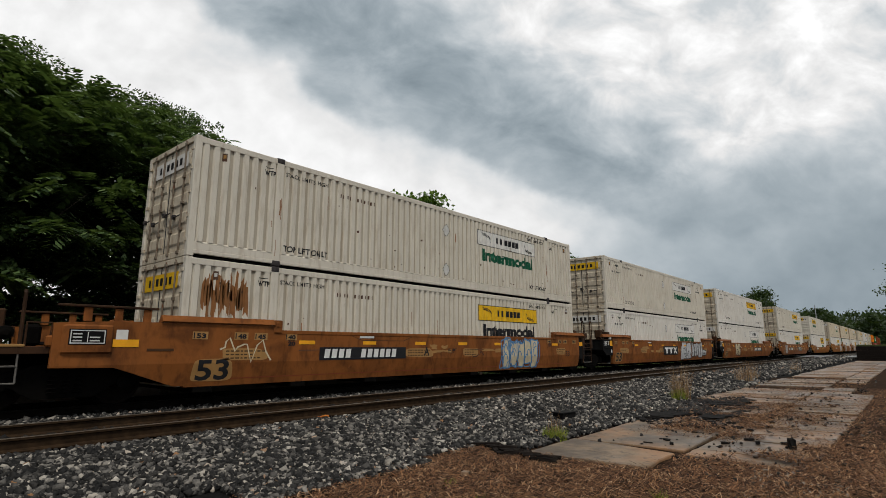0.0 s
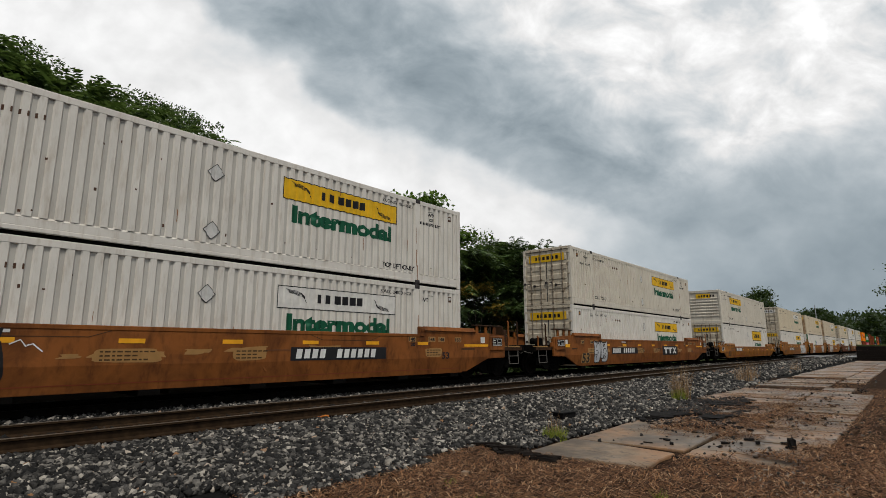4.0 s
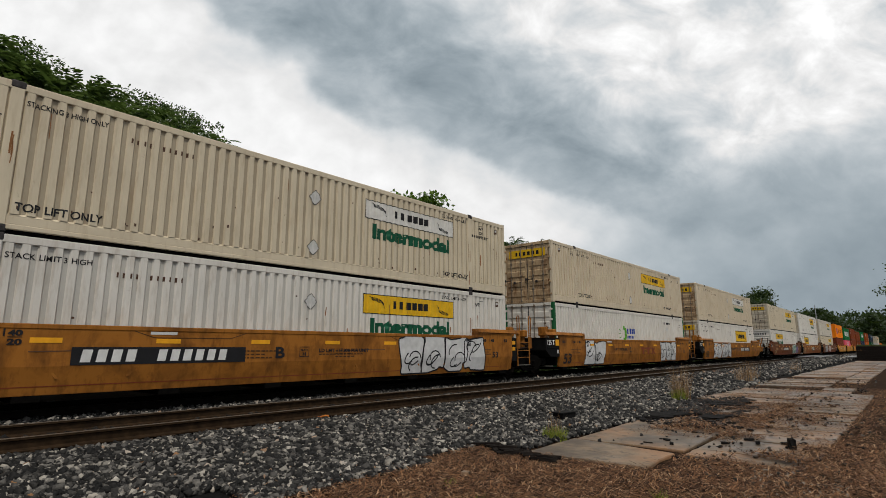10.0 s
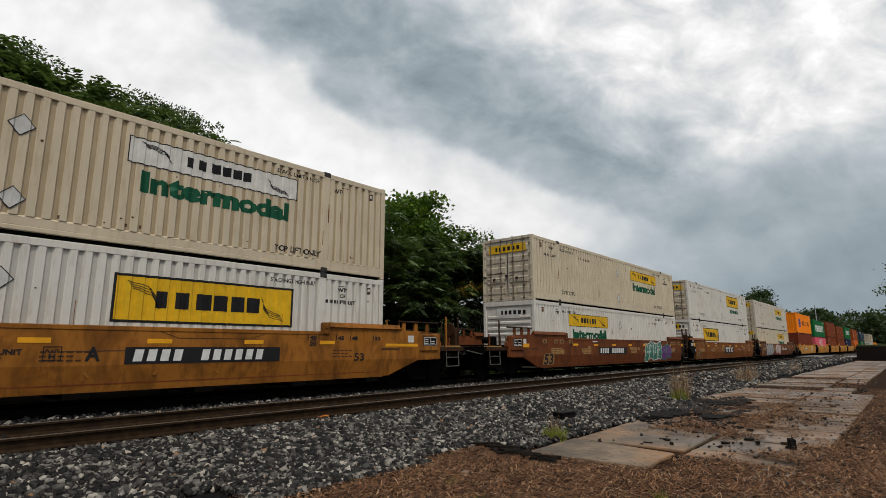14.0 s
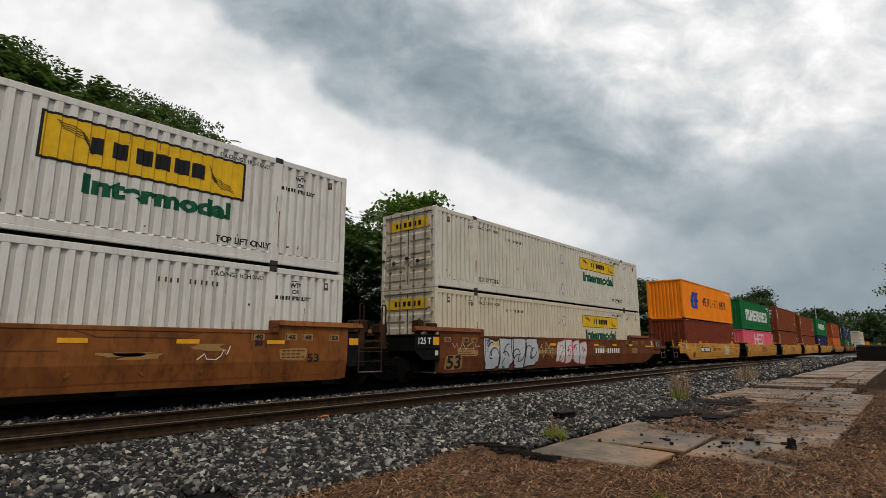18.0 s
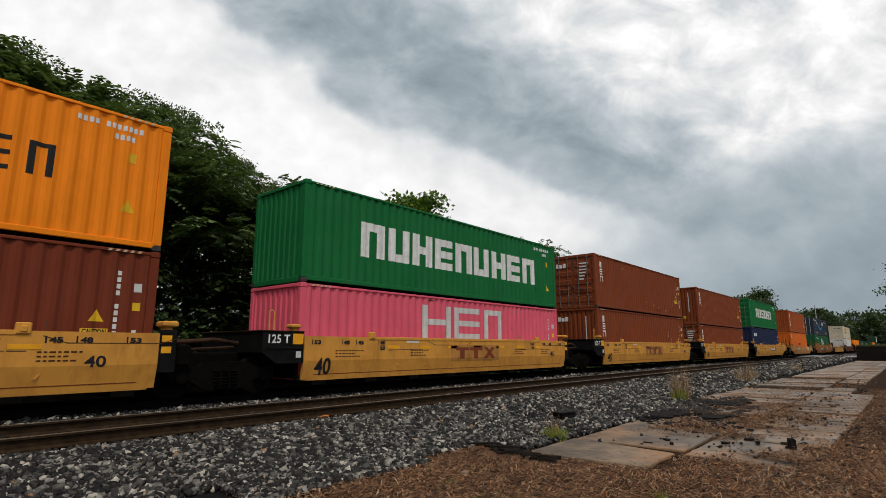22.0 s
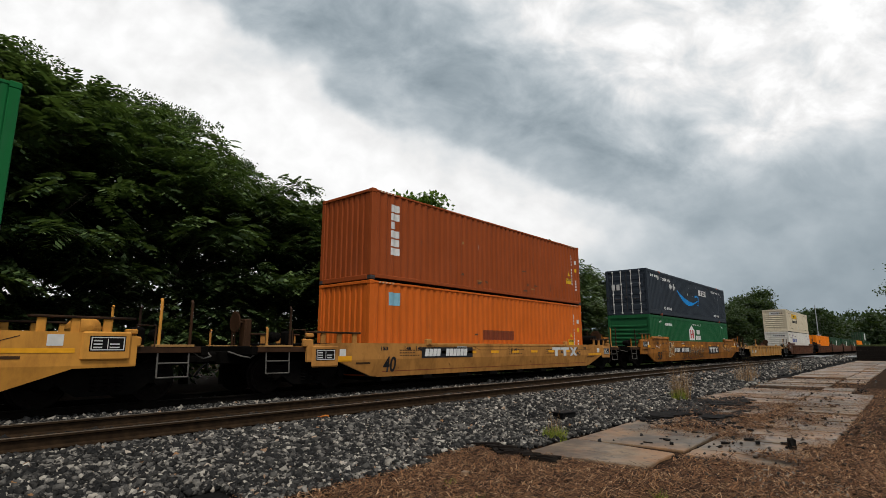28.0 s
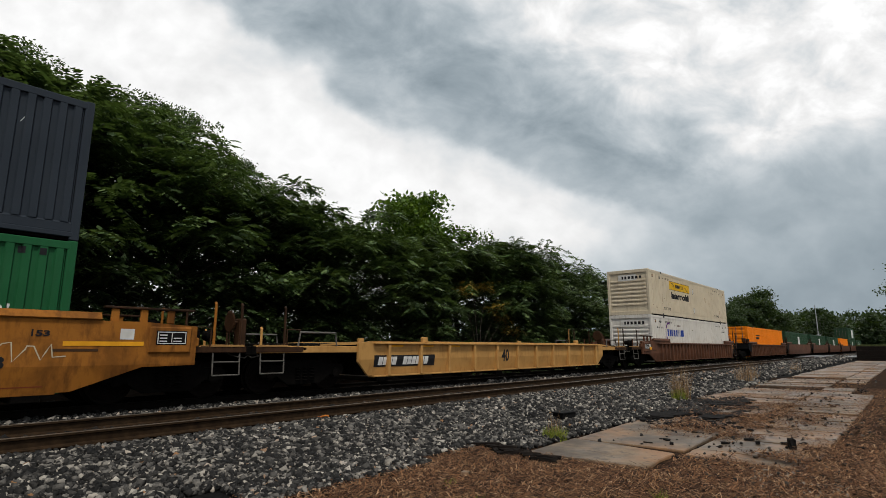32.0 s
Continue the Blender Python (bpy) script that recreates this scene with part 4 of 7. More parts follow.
tuft(4.35, 3.85, 0.09, 40, "green_grass", GREEN, 8, 0.06)
tuft(4.0, 3.2, 0.08, 40, "green_grass", GREEN, 9, 0.06)


# ---- end of the platform and the road crossing ----
def far_end():
    root = thing("platform_wall", "black timber retaining wall with moss along its top", "wall")
    g = Geo()
    for k in range(4):
        g.box(78, 79, -30, 5.05, -0.45 + 0.42 * k, -0.04 + 0.42 * k, 0.02)
    part("timber_wall", g, "dark_timber", root)
    part("earth_top", Geo().box(78.3, 96, -30, 5.0, 1.2, 1.42, 0.05), "moss", root, "mossy earth top")
    ob = new("crossing_road", Geo().box(84, 96, 5.2, 22, -0.19, -0.03, 0.01).mesh("crossing_road", "road_surface"))
    tagged(ob, "pale concrete road crossing over both tracks", "road", kind="structure")
    pole = thing("utility_pole", "slim grey steel pole behind the train", "pole")
    part("shaft", Geo().tube([(0, 0, 0), (0, 0, 13.3)], 0.16, 10, 0.10), "pole_steel", pole)
    part("base", Geo().box(-0.45, 0.45, -0.45, 0.45, 0.0, 5.2, 0.05), "pole_steel", pole)
    pole.matrix_basis = pose(180, 19.5, -0.6)


far_end()


# ---- writing, panels and painted shapes on the train ----
FONTS = {}


def letters(text, size, mat, width=None, narrow=1.0, heavy=0.0):
    """A flat mesh of the text in the x-z plane, from x = 0, z = 0; size is the height of a capital."""
    key = (text, round(size, 3), mat, width, narrow, heavy)
    if key not in FONTS:
        cu = bpy.data.curves.new("writing", "FONT")
        cu.body, cu.size, cu.offset, cu.resolution_u = text, size / 0.73, heavy, 3
        ob = bpy.data.objects.new("writing", cu)
        scene.collection.objects.link(ob)
        bpy.context.view_layer.update()
        me = bpy.data.meshes.new_from_object(ob.evaluated_get(bpy.context.evaluated_depsgraph_get()))
        bpy.data.objects.remove(ob)
        xs = [v.co.x for v in me.vertices]
        k = (width / (max(xs) - min(xs))) if width else narrow
        lo = min(xs)
        for v in me.vertices:
            v.co = Vector(((v.co.x - lo) * k, 0, v.co.y))
        me.materials.clear()
        me.materials.append(MATS[mat])
        FONTS[key] = me
    return FONTS[key]


def folds(depth):
    """Where a rib's flanks begin and end: narrow on domestic boxes, wide on deep-sea ones."""
    return (0.0, 0.27, 0.51, 0.76) if depth < 0.04 else (0.0, 0.46, 0.56, 0.90)


def wave(x, x0, pitch, depth):
    """Depth of a corrugated wall at x: flat outside, sloping flanks, flat inside."""
    u = ((x - x0) / pitch) % 1.0
    _, a, b, c = folds(depth)
    if u < a:
        return 0.0
    if u < b:
        return depth * (u - a) / (b - a)
    if u < c:
        return depth
    return depth * (1.0 - u) / (1.0 - c)


CREASE, SLOPE = 0.77, 0.17      # the wagon's side folds inwards below this height


class Side:
    """The near wall of a container or wagon, on which writing lies."""

    def __init__(self, y, zones, crease=False):
        self.y, self.zones, self.crease = y, zones, crease          # zones: (x0, x1, first, pitch, depth)

    def depth(self, x):
        for a, b, first, pitch, dep in self.zones:
            if a <= x <= b:
                return wave(x, first, pitch, dep)
        return 0.0

    def breaks(self, a, b):
        out = []
        for z0, z1, first, pitch, dep in self.zones:
            i = math.floor((max(a, z0) - first) / pitch) - 1
            while first + i * pitch < min(b, z1):
                out += [first + (i + k) * pitch for k in folds(dep)]
                i += 1
        return [q for q in out if a < q < b]


def lay(name, me, side, x, z, parent, label="", proud=0.005, shear=0.0):
    """Lays a flat mesh on the wall and lets it follow the corrugation."""
    bm = bmesh.new()
    bm.from_mesh(me)
    for v in bm.verts:
        v.co = Vector((v.co.x + x + shear * v.co.z, 0.0, v.co.z + z))
    a, b = min(v.co.x for v in bm.verts), max(v.co.x for v in bm.verts)
    for q in side.breaks(a, b):
        bmesh.ops.bisect_plane(bm, geom=bm.verts[:] + bm.edges[:] + bm.faces[:], plane_co=(q, 0, 0), plane_no=(1, 0, 0), dist=1e-5)
    if side.crease:
        bmesh.ops.bisect_plane(bm, geom=bm.verts[:] + bm.edges[:] + bm.faces[:], plane_co=(0, 0, CREASE), plane_no=(0, 0, 1), dist=1e-5)
    for v in bm.verts:
        v.co.y = side.y + side.depth(v.co.x) - proud + (max(0.0, CREASE - v.co.z) * SLOPE if side.crease else 0.0)
    for f in bm.faces:
        f.normal_update()
        if f.normal.y > 0:
            f.normal_flip()
    out = bpy.data.meshes.new(name)
    bm.to_mesh(out)
    bm.free()
    out.materials.append(me.materials[0])
    ob = part(name, out, None, parent, label)
    if name in ("number_marking", "small_print", "chipped_paint", "rust_run", "rust_stain", "panel_marking", "sprayed_outline"):
        tagged(ob, kind="stuff")
    return ob


def flat(polys, mat):
    """A flat mesh in the x-z plane from outlines."""
    g = Geo()
    for p in polys:
        g.add([(a, 0, b) for a, b in p], [tuple(range(len(p)))])
    return g.mesh("shape", mat)


def rect(x0, x1, z0, z1):
    return [(x0, z0), (x1, z0), (x1, z1), (x0, z1)]


def bars(widths, h, mat, gap=0.3, lean=0.0):
    """Plain blocks that stand for a line of marks: widths in parts of the height."""
    out, x = [], 0.0
    for w in widths:
        if w > 0:
            out.append([(x, 0), (x + w * h, 0), (x + w * h + lean * h, h), (x + lean * h, h)])
        x += (abs(w) + gap) * h
    return flat(out, mat)


def outline(x0, x1, z0, z1, t, mat):
    return flat([rect(x0, x1, z0, z0 + t), rect(x0, x1, z1 - t, z1), rect(x0, x0 + t, z0 + t, z1 - t), rect(x1 - t, x1, z0 + t, z1 - t)], mat)


def blob(cx, cz, rx, rz, seed, n=22, rough=0.18):
    rng = random.Random(seed)
    ph = [rng.uniform(0, 6.28) for _ in range(4)]
    out = []
    for i in range(n):
        a = 2 * math.pi * i / n
        k = 1 + rough * (math.sin(2 * a + ph[0]) * 0.5 + math.sin(3 * a + ph[1]) * 0.6 + math.sin(5 * a + ph[2]) * 0.35)
        q = abs(math.cos(a)) ** 0.4 * math.copysign(1, math.cos(a)), abs(math.sin(a)) ** 0.4 * math.copysign(1, math.sin(a))
        out.append((cx + rx * k * q[0], cz + rz * k * q[1]))
    return out


def stroke(pts, w):
    """A painted line of width w along points."""
    L, R = [], []
    for i, p in enumerate(pts):
        a, b = pts[max(i - 1, 0)], pts[min(i + 1, len(pts) - 1)]
        dx, dz = b[0] - a[0], b[1] - a[1]
        d = math.hypot(dx, dz) or 1
        L.append((p[0] - dz / d * w / 2, p[1] + dx / d * w / 2))
        R.append((p[0] + dz / d * w / 2, p[1] - dx / d * w / 2))
    return [[L[i], L[i + 1], R[i + 1], R[i]] for i in range(len(pts) - 1)]


# ---- containers ----
H96, H86 = 2.735, 2.447
BASE_Z = 0.29


def corrugated(x0, x1, z0, z1, y, first, pitch, depth, inward):
    """A ribbed wall sheet between two heights."""
    xs = {x0, x1}
    i = math.floor((x0 - first) / pitch) - 1
    while first + i * pitch < x1:
        for k in folds(depth):
            q = first + (i + k) * pitch
            if x0 < q < x1:
                xs.add(q)
        i += 1
    xs = sorted(xs)
    v, f = [], []
    for x in xs:
        yy = y + inward * wave(x, first, pitch, depth)
        v += [(x, yy, z0), (x, yy, z1)]
    f = [(2 * i, 2 * i + 2, 2 * i + 3, 2 * i + 1) for i in range(len(xs) - 1)]
    return v, f


def box53(color, label, left_end="doors", green_ends=False, door_label="", group="53-foot containers of the train", H=H96):
    """A domestic container with two lifting posts on each side."""
    L, W = 16.95, 2.58
    y0, y1 = -W / 2, W / 2
    root = thing("shipping_container", label, "container", group)
    posts = (2.10, L - 2.10)
    zones = [(0.16, 2.00, 0.20, 0.236, 0.042), (2.20, L - 2.20, 2.245, 0.2355, 0.042), (L - 2.00, L - 0.16, L - 1.96, 0.236, 0.042)]
    side = Side(y0, zones)
    for y, inw in ((y0, 1), (y1, -1)):
        g = Geo()
        for a, b, first, pitch, dep in zones:
            g.add(*corrugated(a, b, 0.33, H - 0.16, y, first, pitch, dep, inw))
        sheet = part("side_panel", g, color, root)
        # recessed faces take the darker paint, which carries the shade of the ribs
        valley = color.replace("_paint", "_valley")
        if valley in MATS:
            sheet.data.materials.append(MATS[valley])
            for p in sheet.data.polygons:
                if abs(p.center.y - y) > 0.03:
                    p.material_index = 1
        g = Geo().box(0.1, L - 0.1, min(y, y + inw * 0.05) - 0.004, max(y, y + inw * 0.05), H - 0.165, H - 0.02, 0.012)
        part("top_rail", g, color, root)
        g = Geo().box(0.1, L - 0.1, min(y - inw * 0.004, y + inw * 0.06), max(y - inw * 0.004, y + inw * 0.06), 0.055, 0.15, 0.012)
        g.box(0.12, L - 0.12, min(y + inw * 0.004, y + inw * 0.05), max(y + inw * 0.004, y + inw * 0.05), 0.148, 0.30, 0.006)
        g.prism([(y + inw * 0.002, 0.30), (y + inw * 0.046, 0.345), (y + inw * 0.06, 0.345), (y + inw * 0.06, 0.30)], "x", 0.12, L - 0.12)
        part("bottom_rail", g, color, root)
        if inw == 1:
            g = Geo()
            for i in range(5):
                a = 2.6 + i * 2.55
                part("fork_plate", Geo().box(a, a + 1.3, y0 - 0.0075, y0, 0.07, 0.125), color, root)
        for xp in posts:
            g = Geo().box(xp - 0.10, xp + 0.10, min(y - inw * 0.008, y + inw * 0.08), max(y - inw * 0.008, y + inw * 0.08), 0.12, H - 0.12, 0.015)
            part("lifting_post", g, color, root)
            for z in (0.0, H - 0.14):
                g = Geo().box(xp - 0.115, xp + 0.115, min(y - inw * 0.014, y + inw * 0.12), max(y - inw * 0.014, y + inw * 0.12), z, z + 0.145, 0.02)
                g.box(xp - 0.05, xp + 0.05, min(y - inw * 0.018, y), max(y - inw * 0.018, y), z + 0.045, z + 0.105)
                part("casting", g, "red_casting" if color == "slate_paint" else "casting", root)
    endcol = "deep_green_paint" if green_ends else color
    for x in (0.0, L):
        for y, inw in ((y0, 1), (y1, -1)):
            g = Geo().box(min(x, x + (0.15 if x == 0 else -0.15)), max(x, x + (0.15 if x == 0 else -0.15)), min(y, y + inw * 0.14), max(y, y + inw * 0.14), 0.0, H, 0.012)
            part("corner_post", g, endcol, root)
    g = Geo().add([(0.05, y0 + 0.03, H - 0.03), (L - 0.05, y0 + 0.03, H - 0.03), (L - 0.05, y1 - 0.03, H - 0.03), (0.05, y1 - 0.03, H - 0.03)], [(0, 1, 2, 3)])
    for i in range(36):
        a = 0.4 + i * 0.46
        g.box(a, a + 0.2, y0 + 0.08, y1 - 0.08, H - 0.03, H - 0.012)
    part("roof", g, color, root)
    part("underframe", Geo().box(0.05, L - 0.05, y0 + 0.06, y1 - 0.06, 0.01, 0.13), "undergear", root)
    part("far_end_wall", Geo().box(L - 0.08, L - 0.03, y0 + 0.1, y1 - 0.1, 0.1, H - 0.05, 0.01), color, root)
    if left_end == "doors":
        doors_on(root, "rusty_door_paint" if color == "tan_paint" else "door_paint" if color in ("cream_paint", "pale_paint", "white_paint") and not green_ends else color, y0, y1, H, 4, "placard" if color == "slate_paint" else "rod_paint" if color in ("white_paint", "cream_paint", "tan_paint", "pale_paint") else "galvanised")
    else:
        g = Geo().box(0.05, 0.09, y0 + 0.12, y1 - 0.12, 0.1, H - 0.05)
        wall = part("front_wall", g, color, root)
        for i in range(7):
            z = 0.55 + i * 0.24
            part("rib", Geo().prism([(0.05, z), (0.008, z + 0.03), (0.008, z + 0.11), (0.05, z + 0.14)], "y", y0 + 0.22, y1 - 0.22), color, wall)
        part("sill", Geo().box(0.0, 0.09, y0 + 0.12, y1 - 0.12, 0.0, 0.22, 0.01), color, root)
        part("header", Geo().box(0.0, 0.09, y0 + 0.12, y1 - 0.12, H - 0.2, H, 0.01), color, root)
    return root, side


def doors_on(root, color, y0, y1, H, rods=4, rod_mat="galvanised"):
    """Two door leaves with lock rods, hinges and handles on the end at x = 0."""
    mid = (y0 + y1) / 2
    for a, b in ((y0 + 0.15, mid - 0.008), (mid + 0.008, y1 - 0.15)):
        g = Geo().box(0.035, 0.075, a, b, 0.16, H - 0.14, 0.01)
        for i in range(5):
            z = 0.28 + i * (H - 0.5) / 5
            g.prism([(0.036, z), (0.012, z + 0.05), (0.012, z + 0.26), (0.036, z + 0.31)], "y", a + 0.1, b - 0.1)
        leaf = part("door", g, color, root)
        n = rods // 2
        for k in range(n):
            yr = a + (b - a) * (0.27 + 0.46 * k if n == 2 else 0.5)
            g = Geo().tube([(-0.006, yr, 0.06), (-0.006, yr, H - 0.05)], 0.021, 8)
            for z in (0.07, 0.6, 1.2, 1.8, H - 0.16):
                g.box(-0.03, 0.03, yr - 0.05, yr + 0.05, z, z + 0.07, 0.008)
            rod = part("lock_rod", g, rod_mat, leaf)
            hz = 0.95 + 0.12 * k
            g = Geo().tube([(-0.03, yr, hz), (-0.035, yr + 0.22, hz - 0.02), (-0.03, yr + 0.36, hz)], 0.014, 6).box(-0.045, 0.02, yr + 0.3, yr + 0.4, hz - 0.05, hz + 0.05, 0.006)
            part("door_handle", g, "casting", leaf)
        yh = y0 + 0.12 if a < mid - 0.2 and b < mid else y1 - 0.12
        for z in (0.32, 0.85, 1.4, 1.95, 2.4):
            g = Geo().box(-0.014, 0.04, yh - 0.05, yh + 0.07, z, z + 0.08, 0.006)
            part("hinge", g, color, leaf)
    part("gasket", Geo().box(0.03, 0.06, mid - 0.02, mid + 0.02, 0.16, H - 0.14), "casting", root)
    part("door_header", Geo().box(0.0, 0.09, y0 + 0.14, y1 - 0.14, H - 0.135, H, 0.01), color, root)
    part("door_sill", Geo().box(0.0, 0.09, y0 + 0.14, y1 - 0.14, 0.0, 0.15, 0.01), color, root)


def box40(color, label, left_end="plain", H=H96, group="40-foot containers of the train", rod_mat=None):
    """A deep-sea container with ribs from corner to corner."""
    L, W = 12.74, 2.43
    y0, y1 = -W / 2, W / 2
    root = thing("shipping_container", label, "container", group)
    zones = [(0.17, L - 0.17, 0.22, 0.2915, 0.036)]
    side = Side(y0 + 0.012, zones)
    for y, inw in ((y0, 1), (y1, -1)):
        g = Geo()
        for a, b, first, pitch, dep in zones:
            g.add(*corrugated(a, b, 0.16, H - 0.08, y + inw * 0.012, first, pitch, dep, inw))
        part("side_panel", g, color, root)
        part("top_rail", Geo().box(0.12, L - 0.12, min(y, y + inw * 0.06), max(y, y + inw * 0.06), H - 0.085, H - 0.02, 0.01), color, root)
        part("bottom_rail", Geo().box(0.12, L - 0.12, min(y, y + inw * 0.06), max(y, y + inw * 0.06), 0.055, 0.17, 0.012), color, root)
    for x in (0.0, L):
        d = 0.17 if x == 0 else -0.17
        for y, inw in ((y0, 1), (y1, -1)):
            part("corner_post", Geo().box(min(x, x + d), max(x, x + d), min(y, y + inw * 0.15), max(y, y + inw * 0.15), 0.12, H - 0.12, 0.015), color, root)
            for z in (0.0, H - 0.125):
                g = Geo().box(min(x - d * 0.03, x + d * 1.05), max(x - d * 0.03, x + d * 1.05), min(y - inw * 0.006, y + inw * 0.16), max(y - inw * 0.006, y + inw * 0.16), z, z + 0.125, 0.016)
                part("casting", g, color if z else "casting", root)
    g = Geo()
    v, f = corrugated(0.1, L - 0.1, y0 + 0.05, y1 - 0.05, 0, 0.2, 0.29, 0.02, 1)
    g.add([(a, c, H - 0.03 - b) for a, b, c in v], f)
    part("roof", g, color, root)
    part("underframe", Geo().box(0.05, L - 0.05, y0 + 0.06, y1 - 0.06, 0.02, 0.13), "undergear", root)
    for x in (0.32, L - 0.95):
        part("hazard_stripes", Geo().add([p for k in range(5) for p in ((x + 0.13 * k, y0 - 0.003, H - 0.075), (x + 0.13 * k + 0.06, y0 - 0.003, H - 0.075), (x + 0.13 * k + 0.09, y0 - 0.003, H - 0.03), (x + 0.13 * k + 0.03, y0 - 0.003, H - 0.03))], [(4 * k, 4 * k + 1, 4 * k + 2, 4 * k + 3) for k in range(5)]), "tag_cream", root, "pale hazard stripes on the top rail")
    part("far_end_wall", Geo().box(L - 0.09, L - 0.04, y0 + 0.1, y1 - 0.1, 0.1, H - 0.05, 0.01), color, root)
    if left_end == "doors":
        doors_on(root, color, y0, y1, H, 4, rod_mat or color)
    else:
        g = Geo()
        v, f = corrugated(y0 + 0.15, y1 - 0.15, 0.12, H - 0.1, 0.03, y0 + 0.2, 0.25, 0.04, 1)
        g.add([(b, a, c) for a, b, c in v], f)
        part("front_wall", g, color, root)
        part("header", Geo().box(0.0, 0.08, y0 + 0.16, y1 - 0.16, H - 0.1, H - 0.01, 0.01), color, root)
        part("sill", Geo().box(0.0, 0.08, y0 + 0.16, y1 - 0.16, 0.01, 0.15, 0.01), color, root)
    return root, side


# markings shared by the white containers
def brand_panel(root, side, x0, x1, z0, z1, style):
    """A signboard with a wing at each end and a dark word drawn as blocks."""
    ground = {"yellow": "sign_yellow", "framed": "sign_yellow", "white": "sign_white"}[style]
    lay("signboard", flat([rect(x0, x1, z0, z1)], ground), side, 0, 0, root, "painted company signboard", 0.005)
    lay("signboard_border", outline(x0, x1, z0, z1, 0.05 if style == "framed" else 0.022, "ink_black"), side, 0, 0, root, "", 0.007)
    w, h = x1 - x0, z1 - z0
    ch = h * (0.40 if style != "framed" else 0.36)
    xx = x0 + w * 0.48 - ch * 3.25
    for k in (0.62, -0.08, 0.80, -0.08, 0.92, 0.9, 0.95, 0.85):
        if k > 0:
            lay("company_mark", flat([rect(xx, xx + k * ch, z0 + h * 0.32, z0 + h * 0.32 + ch)], "ink_black"), side, 0, 0, root, "", 0.009)
        xx += (abs(k) + 0.2) * ch
    for sx, xa in ((1, x0 + 0.06 * w), (-1, x1 - 0.06 * w)):
        zt, zb = (z1 - 0.15 * h, z0 + 0.3 * h) if sx == 1 else (z0 + 0.15 * h, z1 - 0.3 * h)
        lines = []
        for k in range(4):
            t = k / 3
            lines += stroke([(xa + sx * 0.03 * w * t, zt + (zb - zt) * 0.25 * t), (xa + sx * w * (0.10 + 0.02 * t), zt + (zb - zt) * (0.15 + 0.35 * t)),
                             (xa + sx * w * (0.14 + 0.02 * t), zt + (zb - zt) * (0.55 + 0.45 * t))], 0.014)
        lay("wing_emblem", flat(lines, "ink_black"), side, 0, 0, root, "", 0.009)


def white_marks(root, side, H=H96, panel="yellow", word="Intermodal", word_ink="ink_green", rev=False, place=10.05, placards=True, seed=0):
    L = 16.95
    rng = random.Random(seed)
    if panel:
        px = place
        if panel == "framed":
            brand_panel(root, side, px, px + 3.95, H - 1.30 if word else H - 1.45, H - 0.38 if word else H - 0.5, "framed")
            if word:
                lay("writing", letters(word, 0.36, word_ink, width=2.9, heavy=0.026), side, px + 0.75, H - 1.78, root)
        else:
            brand_panel(root, side, px, px + 3.92, H - 0.99, H - 0.43, panel)
            if word:
                lay("writing", letters(word, 0.42, word_ink, width=3.42, heavy=0.032), side, px + 0.28, H - 1.53, root)
    for x, z in ((2.25, H - 0.42), (13.35, H - 0.36)):
        lay("writing", letters("STACK LIMIT 3 HIGH" if seed % 2 else "STACKING 3 HIGH ONLY", 0.105, "ink_black", width=1.28, heavy=0.002), side, x, z, root)
    for x in (2.28, 13.4):
        lay("writing", letters("TOP LIFT ONLY", 0.15, "ink_black", width=1.34, heavy=0.005), side, x, 0.40, root)
    for x in (1.35, 15.35):
        if seed % 2:
            lay("writing", letters("WTP", 0.12, "ink_black", width=0.3, heavy=0.006), side, x + (0.32 if x < 8 else -0.25), H - 0.5, root)
        else:
            lay("writing", letters("WTP", 0.11, "ink_black", width=0.3, heavy=0.006), side, x, H - 0.46, root)
            lay("writing", letters("OR", 0.10, "ink_black", width=0.17, heavy=0.005), side, x + 0.07, H - 0.62, root)
            lay("company_mark", bars([0.5, 0.55, -0.2, 0.6, 0.6, 0.6, 0.55], 0.09, "ink_black", 0.22), side, x - 0.45, H - 0.78, root)
            lay("writing", letters("PIN LIFT", 0.10, "ink_black", width=0.5, heavy=0.005), side, x + 0.08, H - 0.78, root)
        lay("writing_rule", flat([rect(x + 0.02, x + 0.24, H - 0.32, H - 0.305)], "ink_black"), side, 0.32 if seed % 2 and x < 8 else 0, 0, root)
    num_x = 3.55 if not rev else 11.9
    lay("number_marking", bars([0.34, 0.34, 0.34, 0.34, -0.5, 0.34, 0.34, 0.34, 0.34, 0.34, 0.34], 0.10, "chip_dark", 0.85), side, num_x + 0.4, H - 0.6, root)
    for x in (0.62, 16.35):
        lay("inspection_plate", flat([rect(0, 0.10, 0, 0.19)], "chip_dark"), side, x, H - 0.46, root)
        lay("plate_face", flat([rect(0.025, 0.075, 0.07, 0.15)], "placard" if seed % 3 else "patch_tan"), side, x, H - 0.46, root, "", 0.008)
    if placards:
        for z in (H - 0.78, 0.62):
            d = 0.2
            lay("placard", flat([[(0, -d), (d, 0), (0, d), (-d, 0)]], "placard"), side, 8.36, z, root, "", 0.009)
            lay("placard_rim", flat(stroke([(0, -d), (d, 0), (0, d), (-d, 0), (0, -d)], 0.02), "ink_black"), side, 8.36, z, root, "", 0.012)
    # scuffs along the bottom
    spots = [rect(x, x + rng.uniform(0.015, 0.05), z, z + rng.uniform(0.015, 0.07)) for x, z in
             ((rng.uniform(0.5, 16.5), rng.choice((rng.uniform(0.36, 0.6), rng.uniform(0.4, 2.2)))) for _ in range(34))]
    lay("chipped_paint", flat(spots, "chip_dark"), side, 0, 0, root, "", 0.004)
